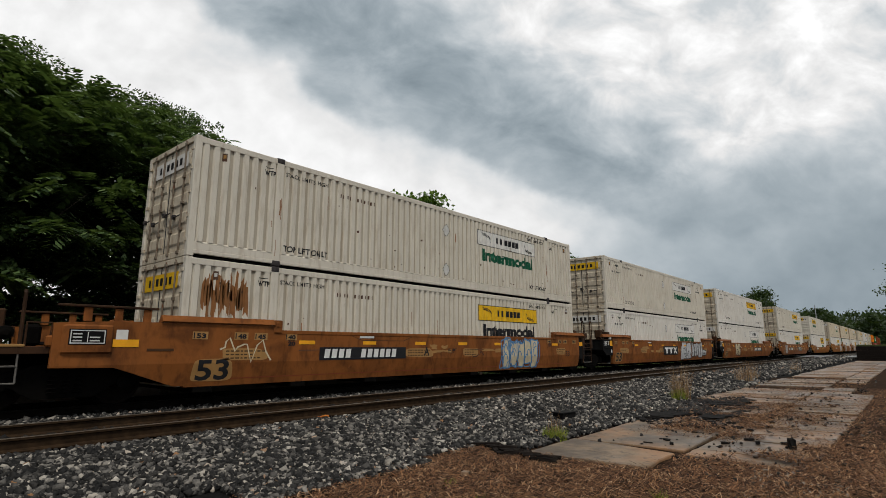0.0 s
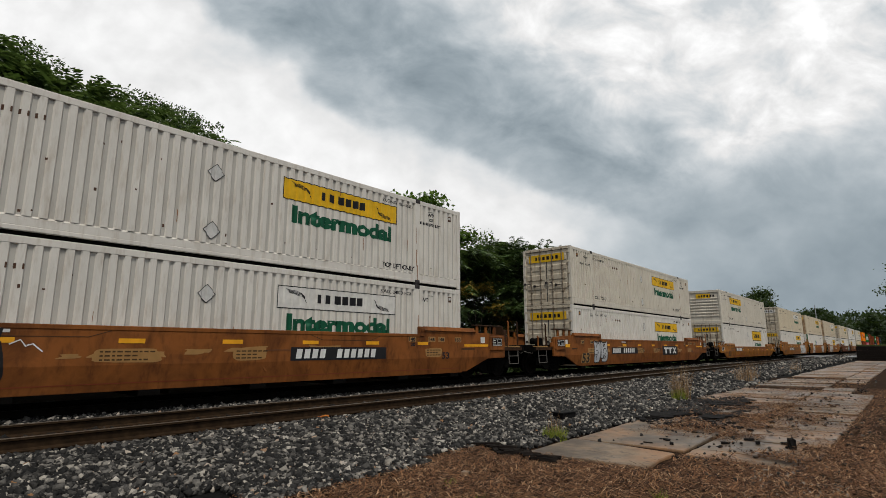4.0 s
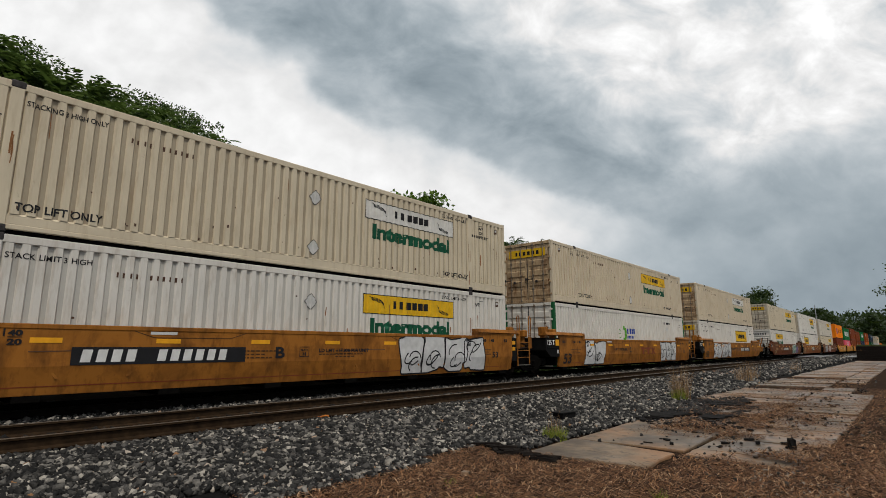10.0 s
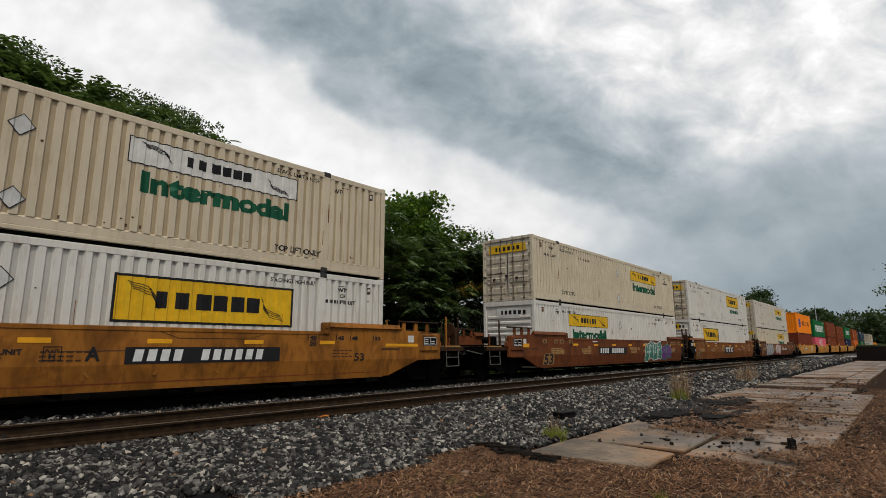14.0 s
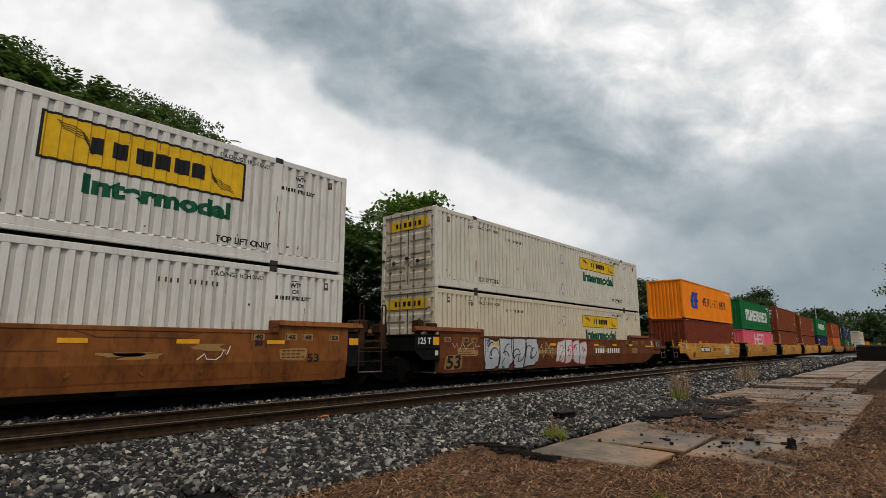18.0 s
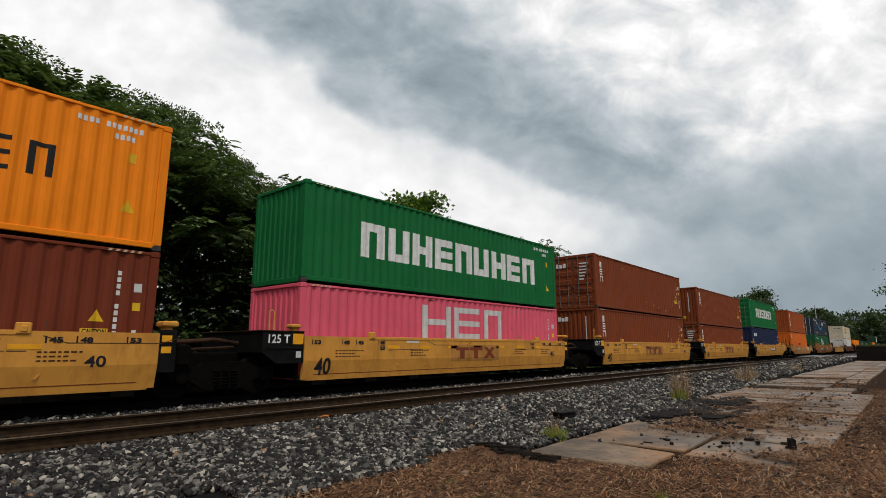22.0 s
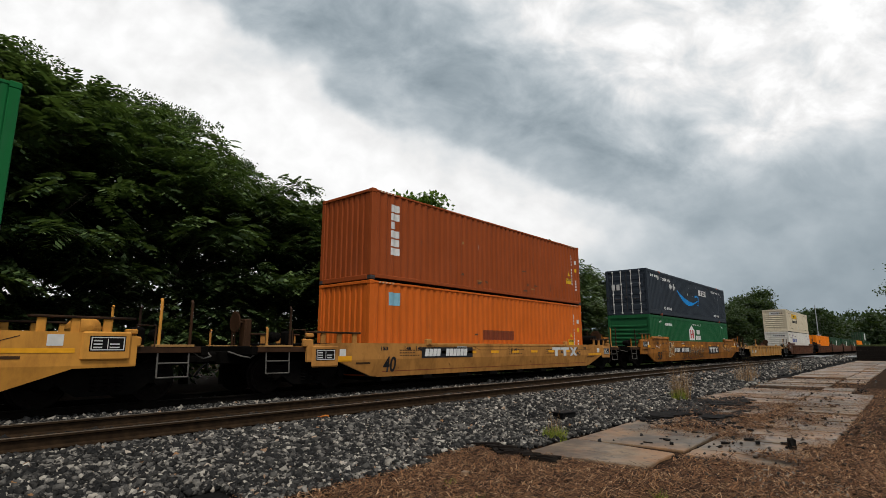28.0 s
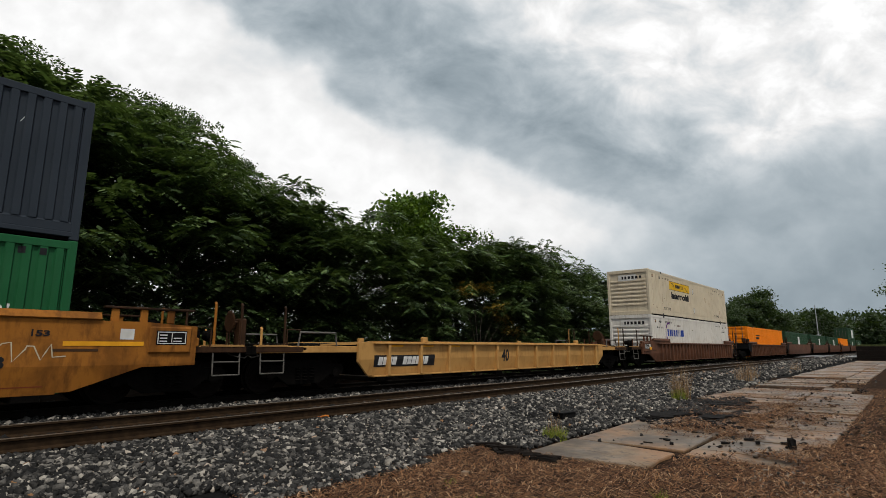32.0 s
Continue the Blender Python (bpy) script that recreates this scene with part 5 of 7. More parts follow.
    # rust on the lifting posts and runs of dirty water below the top rail
    runs = []
    for xp in (2.10, L - 2.10):
        for _ in range(3):
            a, z = xp + rng.uniform(-0.09, 0.09), rng.uniform(0.5, 1.9)
            runs += stroke([(a, z), (a + rng.uniform(-0.015, 0.015), z - rng.uniform(0.08, 0.3)), (a, z - rng.uniform(0.35, 0.6))], rng.uniform(0.012, 0.03))
    for _ in range(9):
        a, z = rng.uniform(0.4, 16.5), rng.uniform(0.9, H - 0.3)
        runs += stroke([(a, z), (a + rng.uniform(-0.01, 0.01), z - rng.uniform(0.15, 0.5))], rng.uniform(0.008, 0.018))
    lay("rust_run", flat(runs, "stain_rust"), Side(side.y - 0.0085, side.zones), 0, 0, root, "thin brown rust runs", 0.003)


def end_sign(root, style, W=2.58, H=H96, front=False):
    """The company board across the end at x = 0."""
    zs = (H - 0.66, H - 0.30)
    w = W * 0.37 if not front else W * 0.22
    for nm, poly, mat, off in (("signboard", rect(-w, w, zs[0], zs[1]), {"yellow": "sign_yellow", "white": "sign_white", "framed": "sign_yellow"}[style], 0.0095 if not front else 0.004),):
        g = Geo().add([(off, a, b) for a, b in poly], [(0, 3, 2, 1)])
        part(nm, g, mat, root, "painted company signboard")
    x, h, face = -w * 0.62, 0.17, 0.0065 if not front else 0.001
    for k in (0.6, 0.72, 0.82, 0.82, 0.86, 0.78):
        z = (zs[0] + zs[1]) / 2 - h / 2
        g = Geo().add([(face, -x, z), (face, -x - k * h, z), (face, -x - k * h, z + h), (face, -x, z + h)], [(0, 1, 2, 3)])
        part("company_mark", g, "ink_black", root)
        x += (k + 0.22) * h * 1.3


# ---- wagons ----
WHEELS = []
WHEEL_R = 0.44


def wheelset_mesh():
    g = Geo()
    for sgn in (-1, 1):
        y = sgn * GAUGE
        prof = [(0.12, -0.09), (0.17, -0.06), (0.36, -0.05), (0.40, -0.075), (0.475, -0.075), (0.475, -0.045), (0.445, -0.03), (0.43, 0.065), (0.39, 0.065), (0.34, 0.02), (0.15, 0.03), (0.12, 0.07)]
        g.lathe([(r, sgn * t) for r, t in prof], (0, y, 0), "y", 24)
        for k in range(3):
            a = k * 2.094
            g.box(0.24 * math.cos(a) - 0.035, 0.24 * math.cos(a) + 0.035, min(y + sgn * 0.02, y + sgn * 0.045), max(y + sgn * 0.02, y + sgn * 0.045), 0.24 * math.sin(a) - 0.035, 0.24 * math.sin(a) + 0.035, 0.01)
    g.lathe([(0.08, -1.0), (0.085, -0.6), (0.085, 0.6), (0.08, 1.0)], (0, 0, 0), "y", 12)
    return g.mesh("wheelset", "wheel_steel")


WHEELSET = wheelset_mesh()


def frame_mesh(y):
    g = Geo()
    out = [(-1.2, 0.56), (-1.12, 0.66), (-0.72, 0.66), (-0.5, 0.78), (0.5, 0.78), (0.72, 0.66), (1.12, 0.66), (1.2, 0.56), (1.16, 0.40), (0.74, 0.40), (0.62, 0.30), (0.45, 0.2), (-0.45, 0.2), (-0.62, 0.30), (-0.74, 0.40), (-1.16, 0.40)]
    g.prism(out, "y", y - 0.06, y + 0.06)
    for x in (-0.94, 0.94):
        g.lathe([(0.07, -0.1), (0.12, -0.09), (0.12, 0.09), (0.07, 0.1)], (x, y, 0.46), "y", 12)
    for x in (-0.2, 0.0, 0.2):
        for k in range(5):
            g.lathe([(0.05, -0.015), (0.085, 0.0), (0.05, 0.015)], (x, y - 0.045, 0.3 + k * 0.07), "z", 8)
    return g.mesh("side_frame", "undergear")


FRAMES = [frame_mesh(-1.1), frame_mesh(1.1)]
BOLSTER = Geo().box(-0.22, 0.22, -1.15, 1.15, 0.42, 0.72, 0.03).mesh("bolster", "undergear")
BEAM = Geo().tube([(0, -1.0, 0.3), (0, 1.0, 0.3)], 0.06, 8).mesh("brake_beam", "undergear")


def truck(root, x, phase):
    """A two-axle bogie centred at x."""
    tk = part("bogie", BOLSTER, None, root, "dark greasy two-axle bogie")
    tk.location = (x, 0, 0)
    for me in FRAMES:
        part("side_frame", me, None, tk)
    for dx in (-0.42, 0.42):
        b = part("brake_beam", BEAM, None, tk)
        b.location = (dx, 0, 0)
    for i, dx in enumerate((-0.94, 0.94)):
        w = part("wheelset", WHEELSET, None, tk)
        WHEELS.append((w, dx, phase + 40 * i))


def tag_paint(root, side, x0, x1, z0, z1, n, fill, line, seed, strokes=2):
    """Sprayed blocks and loops on a wagon's side."""
    rng = random.Random(seed)
    w = (x1 - x0) / n
    zc, h = (z0 + z1) / 2, (z1 - z0) / 2
    shapes, lines = [], []
    for i in range(n):
        cx = x0 + (i + 0.5) * w
        pts = blob(cx, zc + rng.uniform(-0.04, 0.04), w * (0.54 if fill else 0.5), h * rng.uniform(0.88, 1.0), seed * 31 + i, 26)
        pts = [(a, min(max(b, 0.33), 1.46)) for a, b in pts]
        shapes.append(pts)
        lines += stroke(pts + pts[:1], 0.045)
        for k in range(strokes):
            a, b = cx + rng.uniform(-0.22, 0.22) * w, zc + rng.uniform(-0.5, 0.5) * h
            arc = [(a + 0.25 * w * math.cos(q * 0.5 + k), b + 0.35 * h * math.sin(q * 0.5 + k * 1.3)) for q in range(rng.randint(5, 9))]
            lines += stroke(arc, 0.04)
    if fill:
        for i, p in enumerate(shapes):
            lay("sprayed_letter", flat([p], fill), side, 0, 0, root, "sprayed graffiti letter", 0.0055 + 0.0012 * i)
    lay("sprayed_outline", flat(lines, line), side, 0, 0, root, "sprayed graffiti lines", 0.0075 + 0.0012 * (n if fill else 0))


def scribble(root, side, x0, x1, z0, z1, ink, seed, w=0.022):
    rng = random.Random(seed)
    pts, x = [], x0
    while x < x1:
        pts.append((x + rng.uniform(-0.05, 0.02), rng.uniform(z0, z1)))
        x += rng.uniform(0.05, 0.13)
    lay("sprayed_scrawl", flat(stroke(pts, w), ink), side, 0, 0, root, "sprayed scrawl", 0.008)


def well_car(color, label, L=16.95, left="coupler", right="coupler", ribs=0.0, big="53", number=10.3, number_width=None, logo=None, logo_at=7.0, phase=0, top=None, detail=True, low_ends=False, panel=True, extras=(), number_z=0.78, letter=None, limit=None, plate=None):
    top = top or (1.48 if L > 15 and not ribs else 1.37)
    root = thing("well_wagon", label, "railway wagon", "well wagons of the train")
    Y = 1.52
    side = Side(-Y, [], True)
    worn = color in ("wagon_brown", "wagon_rust")
    guide = "ladder_paint" if color in ("wagon_brown", "wagon_rust", "wagon_dull") else color
    raised = top + (0.0 if low_ends or L < 13 else 0.10)
    lift = 0.0 if low_ends or 1.3 < top < 1.4 else raised - 1.46
    st = []
    if low_ends:
        st += [(-0.45, 0.72, top - 0.06), (-0.05, 0.34, top)]
    elif left == "coupler":
        st += [(-2.2, 0.74, raised - 0.06), (-1.2, 0.72, raised), (-0.1, 0.32, raised)]
    else:
        st += [(-0.02, 0.32, raised)]
    st += [(2.1, 0.30, raised), (2.25, 0.30, top), (L - 2.25, 0.30, top), (L - 2.1, 0.30, raised)]
    if low_ends:
        st += [(L + 0.05, 0.34, top), (L + 0.45, 0.72, top - 0.06)]
    elif right == "coupler":
        st += [(L + 0.1, 0.32, raised), (L + 1.2, 0.72, raised), (L + 2.2, 0.74, raised - 0.06)]
    else:
        st += [(L + 0.02, 0.32, raised)]
    for sg in (-1, 1):
        v, f = [], []
        for x, zb, zt in st:
            zc = max(CREASE, zb + 0.02)
            slope = max(0.0, CREASE - zb) * SLOPE
            v += [(x, sg * (Y - slope), zb), (x, sg * Y, zc), (x, sg * Y, zt), (x, sg * (Y - 0.07), zt), (x, sg * (Y - 0.07 - slope), zb)]
        for i in range(len(st) - 1):
            f += [(i * 5 + k, i * 5 + (k + 1) % 5, i * 5 + 5 + (k + 1) % 5, i * 5 + 5 + k) for k in range(5)]
        f += [(0, 1, 2, 3, 4), tuple(len(v) - 5 + k for k in range(5))]
        part("side_plate", Geo().add(v, f), color, root)
        part("top_chord", Geo().box(2.2, L - 2.2, min(sg * (Y - 0.10), sg * (Y + 0.012)), max(sg * (Y - 0.10), sg * (Y + 0.012)), top - 0.075, top + 0.012, 0.01), color, root)
        part("bottom_chord", Geo().box(0.1, L - 0.1, min(sg * (Y - 0.26), sg * (Y - 0.08)), max(sg * (Y - 0.26), sg * (Y - 0.08)), 0.285, 0.345, 0.01), color, root)
        for a, b in ((-0.45 if left == "coupler" else -1.15, 2.02), (L - 2.02, L + (0.45 if right == "coupler" else 0.5))):
            if low_ends or L < 13:
                continue
            g = Geo().prism([(sg * (Y - 0.16), raised + 0.006), (sg * (Y + 0.02), raised + 0.006), (sg * (Y + 0.05), raised + 0.03), (sg * (Y - 0.02), raised + 0.15), (sg * (Y - 0.06), raised + 0.15)], "x", a, b)
            part("guide_ledge", g, color, root)
        for x in (2.12, L - 2.12):
            g = Geo().box(x - 0.11, x + 0.11, min(sg * (Y - 0.1), sg * (Y + 0.03)), max(sg * (Y - 0.1), sg * (Y + 0.03)), top - 0.06, raised + 0.14, 0.02)
            g.box(x - 0.05, x + 0.05, min(sg * Y, sg * (Y + 0.045)), max(sg * Y, sg * (Y + 0.045)), raised - 0.02, raised + 0.09, 0.01)
            part("corner_guide", g, color, root)
        if ribs:
            x = 0.6
            while x < L - 0.3:
                part("rib", Geo().box(x - 0.05, x + 0.05, min(sg * (Y - 0.06), sg * (Y + 0.10)), max(sg * (Y - 0.06), sg * (Y + 0.10)), 0.33, top - 0.08, 0.01), color, root)
                x += ribs
            part("edge_flange", Geo().box(0.05, L - 0.05, min(sg * (Y - 0.02), sg * (Y + 0.075)), max(sg * (Y - 0.02), sg * (Y + 0.12)), 0.30, 0.34, 0.008), color, root)
            part("top_flange", Geo().box(0.05, L - 0.05, min(sg * (Y + 0.01), sg * (Y + 0.12)), max(sg * (Y + 0.01), sg * (Y + 0.12)), top - 0.075, top - 0.035, 0.006), color, root)
    for i in range(8):
        x = 0.5 + i * (L - 1.0) / 7
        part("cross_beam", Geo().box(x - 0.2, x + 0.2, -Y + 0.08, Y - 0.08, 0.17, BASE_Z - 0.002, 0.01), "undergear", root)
    for x in (-0.14, L + 0.06):
        part("bulkhead", Geo().box(x, x + 0.08, -1.36, 1.36, 0.35, 1.2, 0.01), "undergear", root)
    for end, x0, d in ((left, 0.0, -1), (right, L, 1)):
        def X(a, b):
            return (min(x0 + d * a, x0 + d * b), max(x0 + d * a, x0 + d * b))
        if end == "coupler":
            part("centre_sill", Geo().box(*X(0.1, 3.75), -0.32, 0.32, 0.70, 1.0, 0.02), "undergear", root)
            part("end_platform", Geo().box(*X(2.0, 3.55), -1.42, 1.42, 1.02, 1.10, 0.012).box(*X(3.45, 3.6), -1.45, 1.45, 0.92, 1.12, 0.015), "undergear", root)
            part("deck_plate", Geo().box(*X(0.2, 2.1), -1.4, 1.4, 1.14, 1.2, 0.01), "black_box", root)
            for y in (-1.40, 1.40):
                for a, top_z in ((2.62, 2.06), (3.22, 2.06 if d == 1 else 1.55)):
                    xx = x0 + d * a
                    part("grab_post", Geo().tube([(xx, y, 1.02), (xx, y, top_z - 0.04), (xx, y * 0.975, top_z)], 0.03, 8), color if (a < 3) == (d == 1) else "ladder_paint", root)
                    part("stirrup", Geo().tube([(xx, y, 1.06), (xx, y * 1.02, 0.50)], 0.017, 6), "galvanised", root)
                for z in (0.50, 0.78):
                    part("rung", Geo().tube([(x0 + d * 2.62, y * 1.02, z), (x0 + d * 3.22, y * 1.02, z)], 0.016, 6), "galvanised", root)
                part("tread", Geo().box(*X(2.55, 3.3), min(y * 0.86, y * 1.04), max(y * 0.86, y * 1.04), 1.10, 1.15, 0.008), "patch_tan", root, "worn pale step tread")
                part("grab_iron", Geo().tube([(x0 + d * 2.2, y, 1.3), (x0 + d * 2.2, y, 1.52), (x0 + d * 2.55, y, 1.52), (x0 + d * 2.55, y, 1.1)], 0.018, 6), "ladder_paint", root)
                part("step_beam", Geo().box(*X(2.1, 3.45), min(y * 0.97, y * 1.03), max(y * 0.97, y * 1.03), 0.98, 1.11, 0.01), "ladder_paint", root)
                part("cable_hook", Geo().tube([(x0 + d * 3.35, y * 0.9, 1.0), (x0 + d * 3.55, y * 0.95, 0.86), (x0 + d * 3.75, y * 0.9, 0.9), (x0 + d * 3.85, y * 0.6, 1.0)], 0.016, 6), "galvanised", root)
            if not low_ends:
                for y in (-1.46, 1.40):
                    for a in (0.62, 1.12, 1.62):
                        part("rail_leg", Geo().box(*X(a, a + 0.14), y, y + 0.06, raised - 0.02, raised + 0.24, 0.012), color, root)
                    part("end_rail", Geo().box(*X(0.5, 2.15), y - 0.03, y + 0.1, raised + 0.24, raised + 0.285, 0.01), "ladder_paint", root, "grimy guide rail over the end")
                part("valve_gear", Geo().box(*X(2.25, 2.5), -1.05, -0.75, 1.12, 1.5, 0.05).lathe([(0.05, -0.16), (0.12, -0.12), (0.12, 0.12), (0.05, 0.16)], (x0 + d * 2.75, -0.9, 1.35), "y", 12), "undergear", root)
                part("jack_housing", Geo().box(*X(2.0, 2.28), -1.5, -1.36, 1.1, 1.3, 0.03).box(*X(2.0, 2.2), -1.5, -1.36, 1.34, 1.44, 0.02), color, root)
            g = Geo().box(*X(3.75, 4.0), -0.14, 0.14, 0.74, 0.98, 0.03).box(*X(3.95, 4.1), -0.2, 0.1, 0.72, 1.0, 0.04)
            part("coupler", g, "undergear", root, "dark steel knuckle coupler")
            part("air_hose", Geo().tube([(x0 + d * 3.7, 0.3, 0.8), (x0 + d * 3.95, 0.32, 0.55), (x0 + d * 4.05, 0.28, 0.4)], 0.03, 8), "black_box", root)
            if d == -1:
                g = Geo().lathe([(0.25, -0.02), (0.29, 0.0), (0.25, 0.02), (0.24, 0.0)], (x0 - 2.9, 0.75, 1.75), "x", 20)
                g.tube([(x0 - 2.9, 0.75, 1.5), (x0 - 2.9, 0.75, 2.0)], 0.02).tube([(x0 - 2.9, 0.5, 1.75), (x0 - 2.9, 1.0, 1.75)], 0.02).tube([(x0 - 2.9, 0.75, 1.75), (x0 - 2.6, 0.75, 1.75)], 0.03)
                part("brake_wheel", g, "ladder_paint", root)
                part("brake_stand", Geo().box(x0 - 2.7, x0 - 2.5, 0.6, 0.9, 1.1, 1.85, 0.03), "ladder_paint", root)
            elif not low_ends:
                g = Geo().lathe([(0.05, -0.45), (0.2, -0.4), (0.22, 0.0), (0.2, 0.4), (0.05, 0.45)], (x0 + 1.5, -0.7, 1.45), "y", 14)
                part("air_reservoir", g, color if color == "wagon_yellow" else "undergear", root)
            if low_ends:
                for y in (-1.42, 1.36):
                    part("side_sill", Geo().box(*X(0.3, 3.4), y, y + 0.06, 0.96, 1.13, 0.012), color, root)
                    part("sloping_brace", Geo().prism([(x0 + d * 0.2, 1.18), (x0 + d * 1.6, 1.13), (x0 + d * 1.6, 1.17), (x0 + d * 0.2, 1.26)], "y", y, y + 0.06), color, root)
                    part("hand_rail", Geo().tube([(x0 + d * 1.1, y, 1.13), (x0 + d * 1.15, y, 1.46), (x0 + d * 2.2, y, 1.46), (x0 + d * 2.25, y, 1.13)], 0.026, 6), "galvanised", root)
            else:
                box = part("sign_box", Geo().box(*X(1.28, 2.08), -Y - 0.05, -Y + 0.01, 0.86 + lift, 1.38 + lift, 0.03), color, root)
                part("sign_plate", Geo().box(*X(1.4, 1.98), -Y - 0.056, -Y - 0.045, 1.02 + lift, 1.30 + lift, 0.004), "black_box", box, "black data plate with a pale frame")
                m0 = min(x0 + d * 1.4, x0 + d * 1.98)
                lay("plate_frame", outline(m0 + 0.02, m0 + 0.56, 1.04, 1.28, 0.018, "placard"), Side(-Y, []), 0, lift, root, "", 0.060)
                lay("panel_marking", flat([rect(m0 + 0.28, m0 + 0.295, 1.07, 1.25)] + [rect(m0 + 0.06 + (0.26 if k > 2 else 0), m0 + 0.20 + (0.28 if k > 2 else 0), 1.08 + 0.06 * (k % 3), 1.105 + 0.06 * (k % 3)) for k in range(5)], "placard"), Side(-Y, []), 0, lift, root, "", 0.060)
                lay("label_plate", flat([rect(m0 - 0.62, m0 - 0.38, 1.12, 1.32)] if d == 1 else [rect(m0 + 0.75, m0 + 0.95, 1.12, 1.30)], "sign_white"), side, 0, lift, root, "", 0.006)
                lay("reflector", flat([rect(m0 - 1.5, m0 - 0.2, 1.0, 1.08)] if d == 1 else [rect(m0 + 0.7, m0 + 1.15, 0.98, 1.12)], "reflector"), side, 0, lift, root, "", 0.007)
                lay("hand_slot", flat([rect(m0 - 1.65, m0 - 0.95, 0.90, 0.95)] if d == 1 else [rect(m0 + 1.3, m0 + 1.8, 0.9, 0.95)], "print_brown"), side, 0, lift, root, "", 0.006)
            truck(root, x0 + d * 1.85, phase + 13)
        elif d == -1:
            g = Geo().prism([(-1.12, 0.98), (-0.75, 0.72), (-0.03, 0.72), (-0.03, 1.46), (-1.12, 1.46)], "y", -1.5, 1.5)
            part("end_casting", g, "black_box", root, "black articulation housing")
            if detail:
                lay("writing", letters("125 T", 0.2, "ink_white", width=0.56, heavy=0.006), Side(-1.5, []), -0.98, 1.2, root)
                lay("yellow_plate", flat([rect(-0.34, -0.05, 1.17, 1.42)], "reflector"), Side(-1.5, []), 0, 0, root)
                lay("label_plate", flat([rect(-0.24, -0.1, 0.85, 1.0)], "placard"), Side(-1.5, []), 0, 0, root)
            for a, y, z1 in ((-0.62, -1.0, 1.95), (-0.22, -1.2, 1.86)) if L > 13 else ((-0.3, -1.25, 1.66),):
                part("guide_block", Geo().box(a, a + 0.26, y - 0.16, y + 0.16, 1.56, z1, 0.03).box(a + 0.05, a + 0.2, y - 0.1, y + 0.1, 1.44, 1.58, 0.02), guide, root)
            part("grab_hoop", Geo().tube([(-0.95, -1.44, 1.44), (-0.95, -1.44, 1.92), (-0.9, -1.44, 1.97), (-0.83, -1.44, 1.92), (-0.83, -1.44, 1.44)], 0.018, 6), guide, root)
            part("housing_rib", Geo().box(-1.0, -0.1, -1.52, -1.49, 1.06, 1.10, 0.006), "black_box", root)
            part("roof_plate", Geo().box(-1.15, -0.02, -1.52, 1.5, 1.462, 1.49, 0.008), "ladder_paint", root)
            part("pivot_beam", Geo().box(-1.9, 0.0, -0.35, 0.35, 0.62, 0.98, 0.03), "undergear", root)
            truck(root, -1.775, phase + 57)
        else:
            g = Geo().box(L + 0.02, L + 0.75, -1.3, 1.3, 0.72, 1.15, 0.03).box(L + 0.6, L + 1.8, -0.33, 0.33, 0.62, 0.98, 0.03)
            part("end_casting", g, "undergear", root)
            for a in (0.42, 1.22) if L > 13 else ():
                hoop = [(L + a, -1.5, 0.42), (L + a, -1.5, 2.22), (L + a + 0.03, -1.5, 2.28), (L + a + 0.11, -1.5, 2.28), (L + a + 0.14, -1.5, 2.22), (L + a + 0.14, -1.5, 1.45)]
                part("ladder_hoop", Geo().tube(hoop, 0.021, 8), guide, root)
                part("hoop_bracket", Geo().box(L + a - 0.03, L + a + 0.17, -1.52, -1.46, 1.05, 1.5, 0.012), guide, root)
            for z in (0.44, 0.72, 0.98, 1.28) if L > 13 else ():
                part("rung", Geo().tube([(L + 0.42, -1.5, z), (L + 1.26, -1.5, z)], 0.017, 6), guide if z > 0.5 else "galvanised", root)
            for a, y, z1 in ((0.72, -0.75, 1.86), (1.18, -0.45, 1.9), (1.62, -0.8, 1.78)) if L > 13 else ((0.08, -1.3, 1.62),):
                part("guide_block", Geo().box(L + a, L + a + 0.3, y - 0.2, y + 0.2, 1.5, z1, 0.03).box(L + a + 0.06, L + a + 0.22, y - 0.12, y + 0.12, 1.1, 1.52, 0.02), guide, root)
            part("pipe_run", Geo().tube([(L + 0.5, -1.1, 1.2), (L + 1.3, -1.12, 1.26), (L + 1.9, -1.0, 1.18)], 0.05, 8).tube([(L + 0.6, -1.25, 1.05), (L + 1.7, -1.2, 1.1)], 0.03, 6), "ladder_paint", root)
            part("end_plate", Geo().box(L + 0.02, L + (0.62 if worn else 0.36), -1.5, -1.42, 0.60, 1.44, 0.01), "black_box", root)
            if detail and worn:
                lay("reflector", flat([rect(L + 0.08, L + 0.56, 1.16, 1.33)], "reflector"), Side(-1.5, []), 0, 0, root)
            elif detail:
                for z in (0.98, 1.2):
                    lay("reflector", flat([rect(L + 0.07, L + 0.26, z, z + 0.13)], "reflector"), Side(-1.5, []), 0, 0, root)
    if not detail:
        return root, side
    # markings on the near side
    if not ribs:
        for i in range(7):
            x = 2.7 + i * (L - 5.0) / 6
            lay("reflector", flat([rect(x, x + 0.46, top - 0.31, top - 0.22)], "reflector"), side, 0, 0, root, "", 0.006)
        for x, w in ((0.9, 1.1), (3.6, 0.9), (6.4, 1.2), (9.0, 0.8), (L - 1.9, 0.8)):
            rows = []
            for k, q in enumerate((0.8, 0.55, 0.7)):
                a = x
                while a < x + w * q:
                    b = a + 0.05 + 0.07 * ((int(a * 97) % 5) / 5)
                    rows.append(rect(a, b, 1.0 - 0.075 * k, 1.028 - 0.075 * k))
                    a = b + 0.03
            if worn:
                lay("label_patch", flat([blob(x + w * 0.4, 0.94, w * 0.48, 0.13, int(x * 10), 22, 0.08)], "patch_tan"), side, 0, 0, root, "", 0.0036)
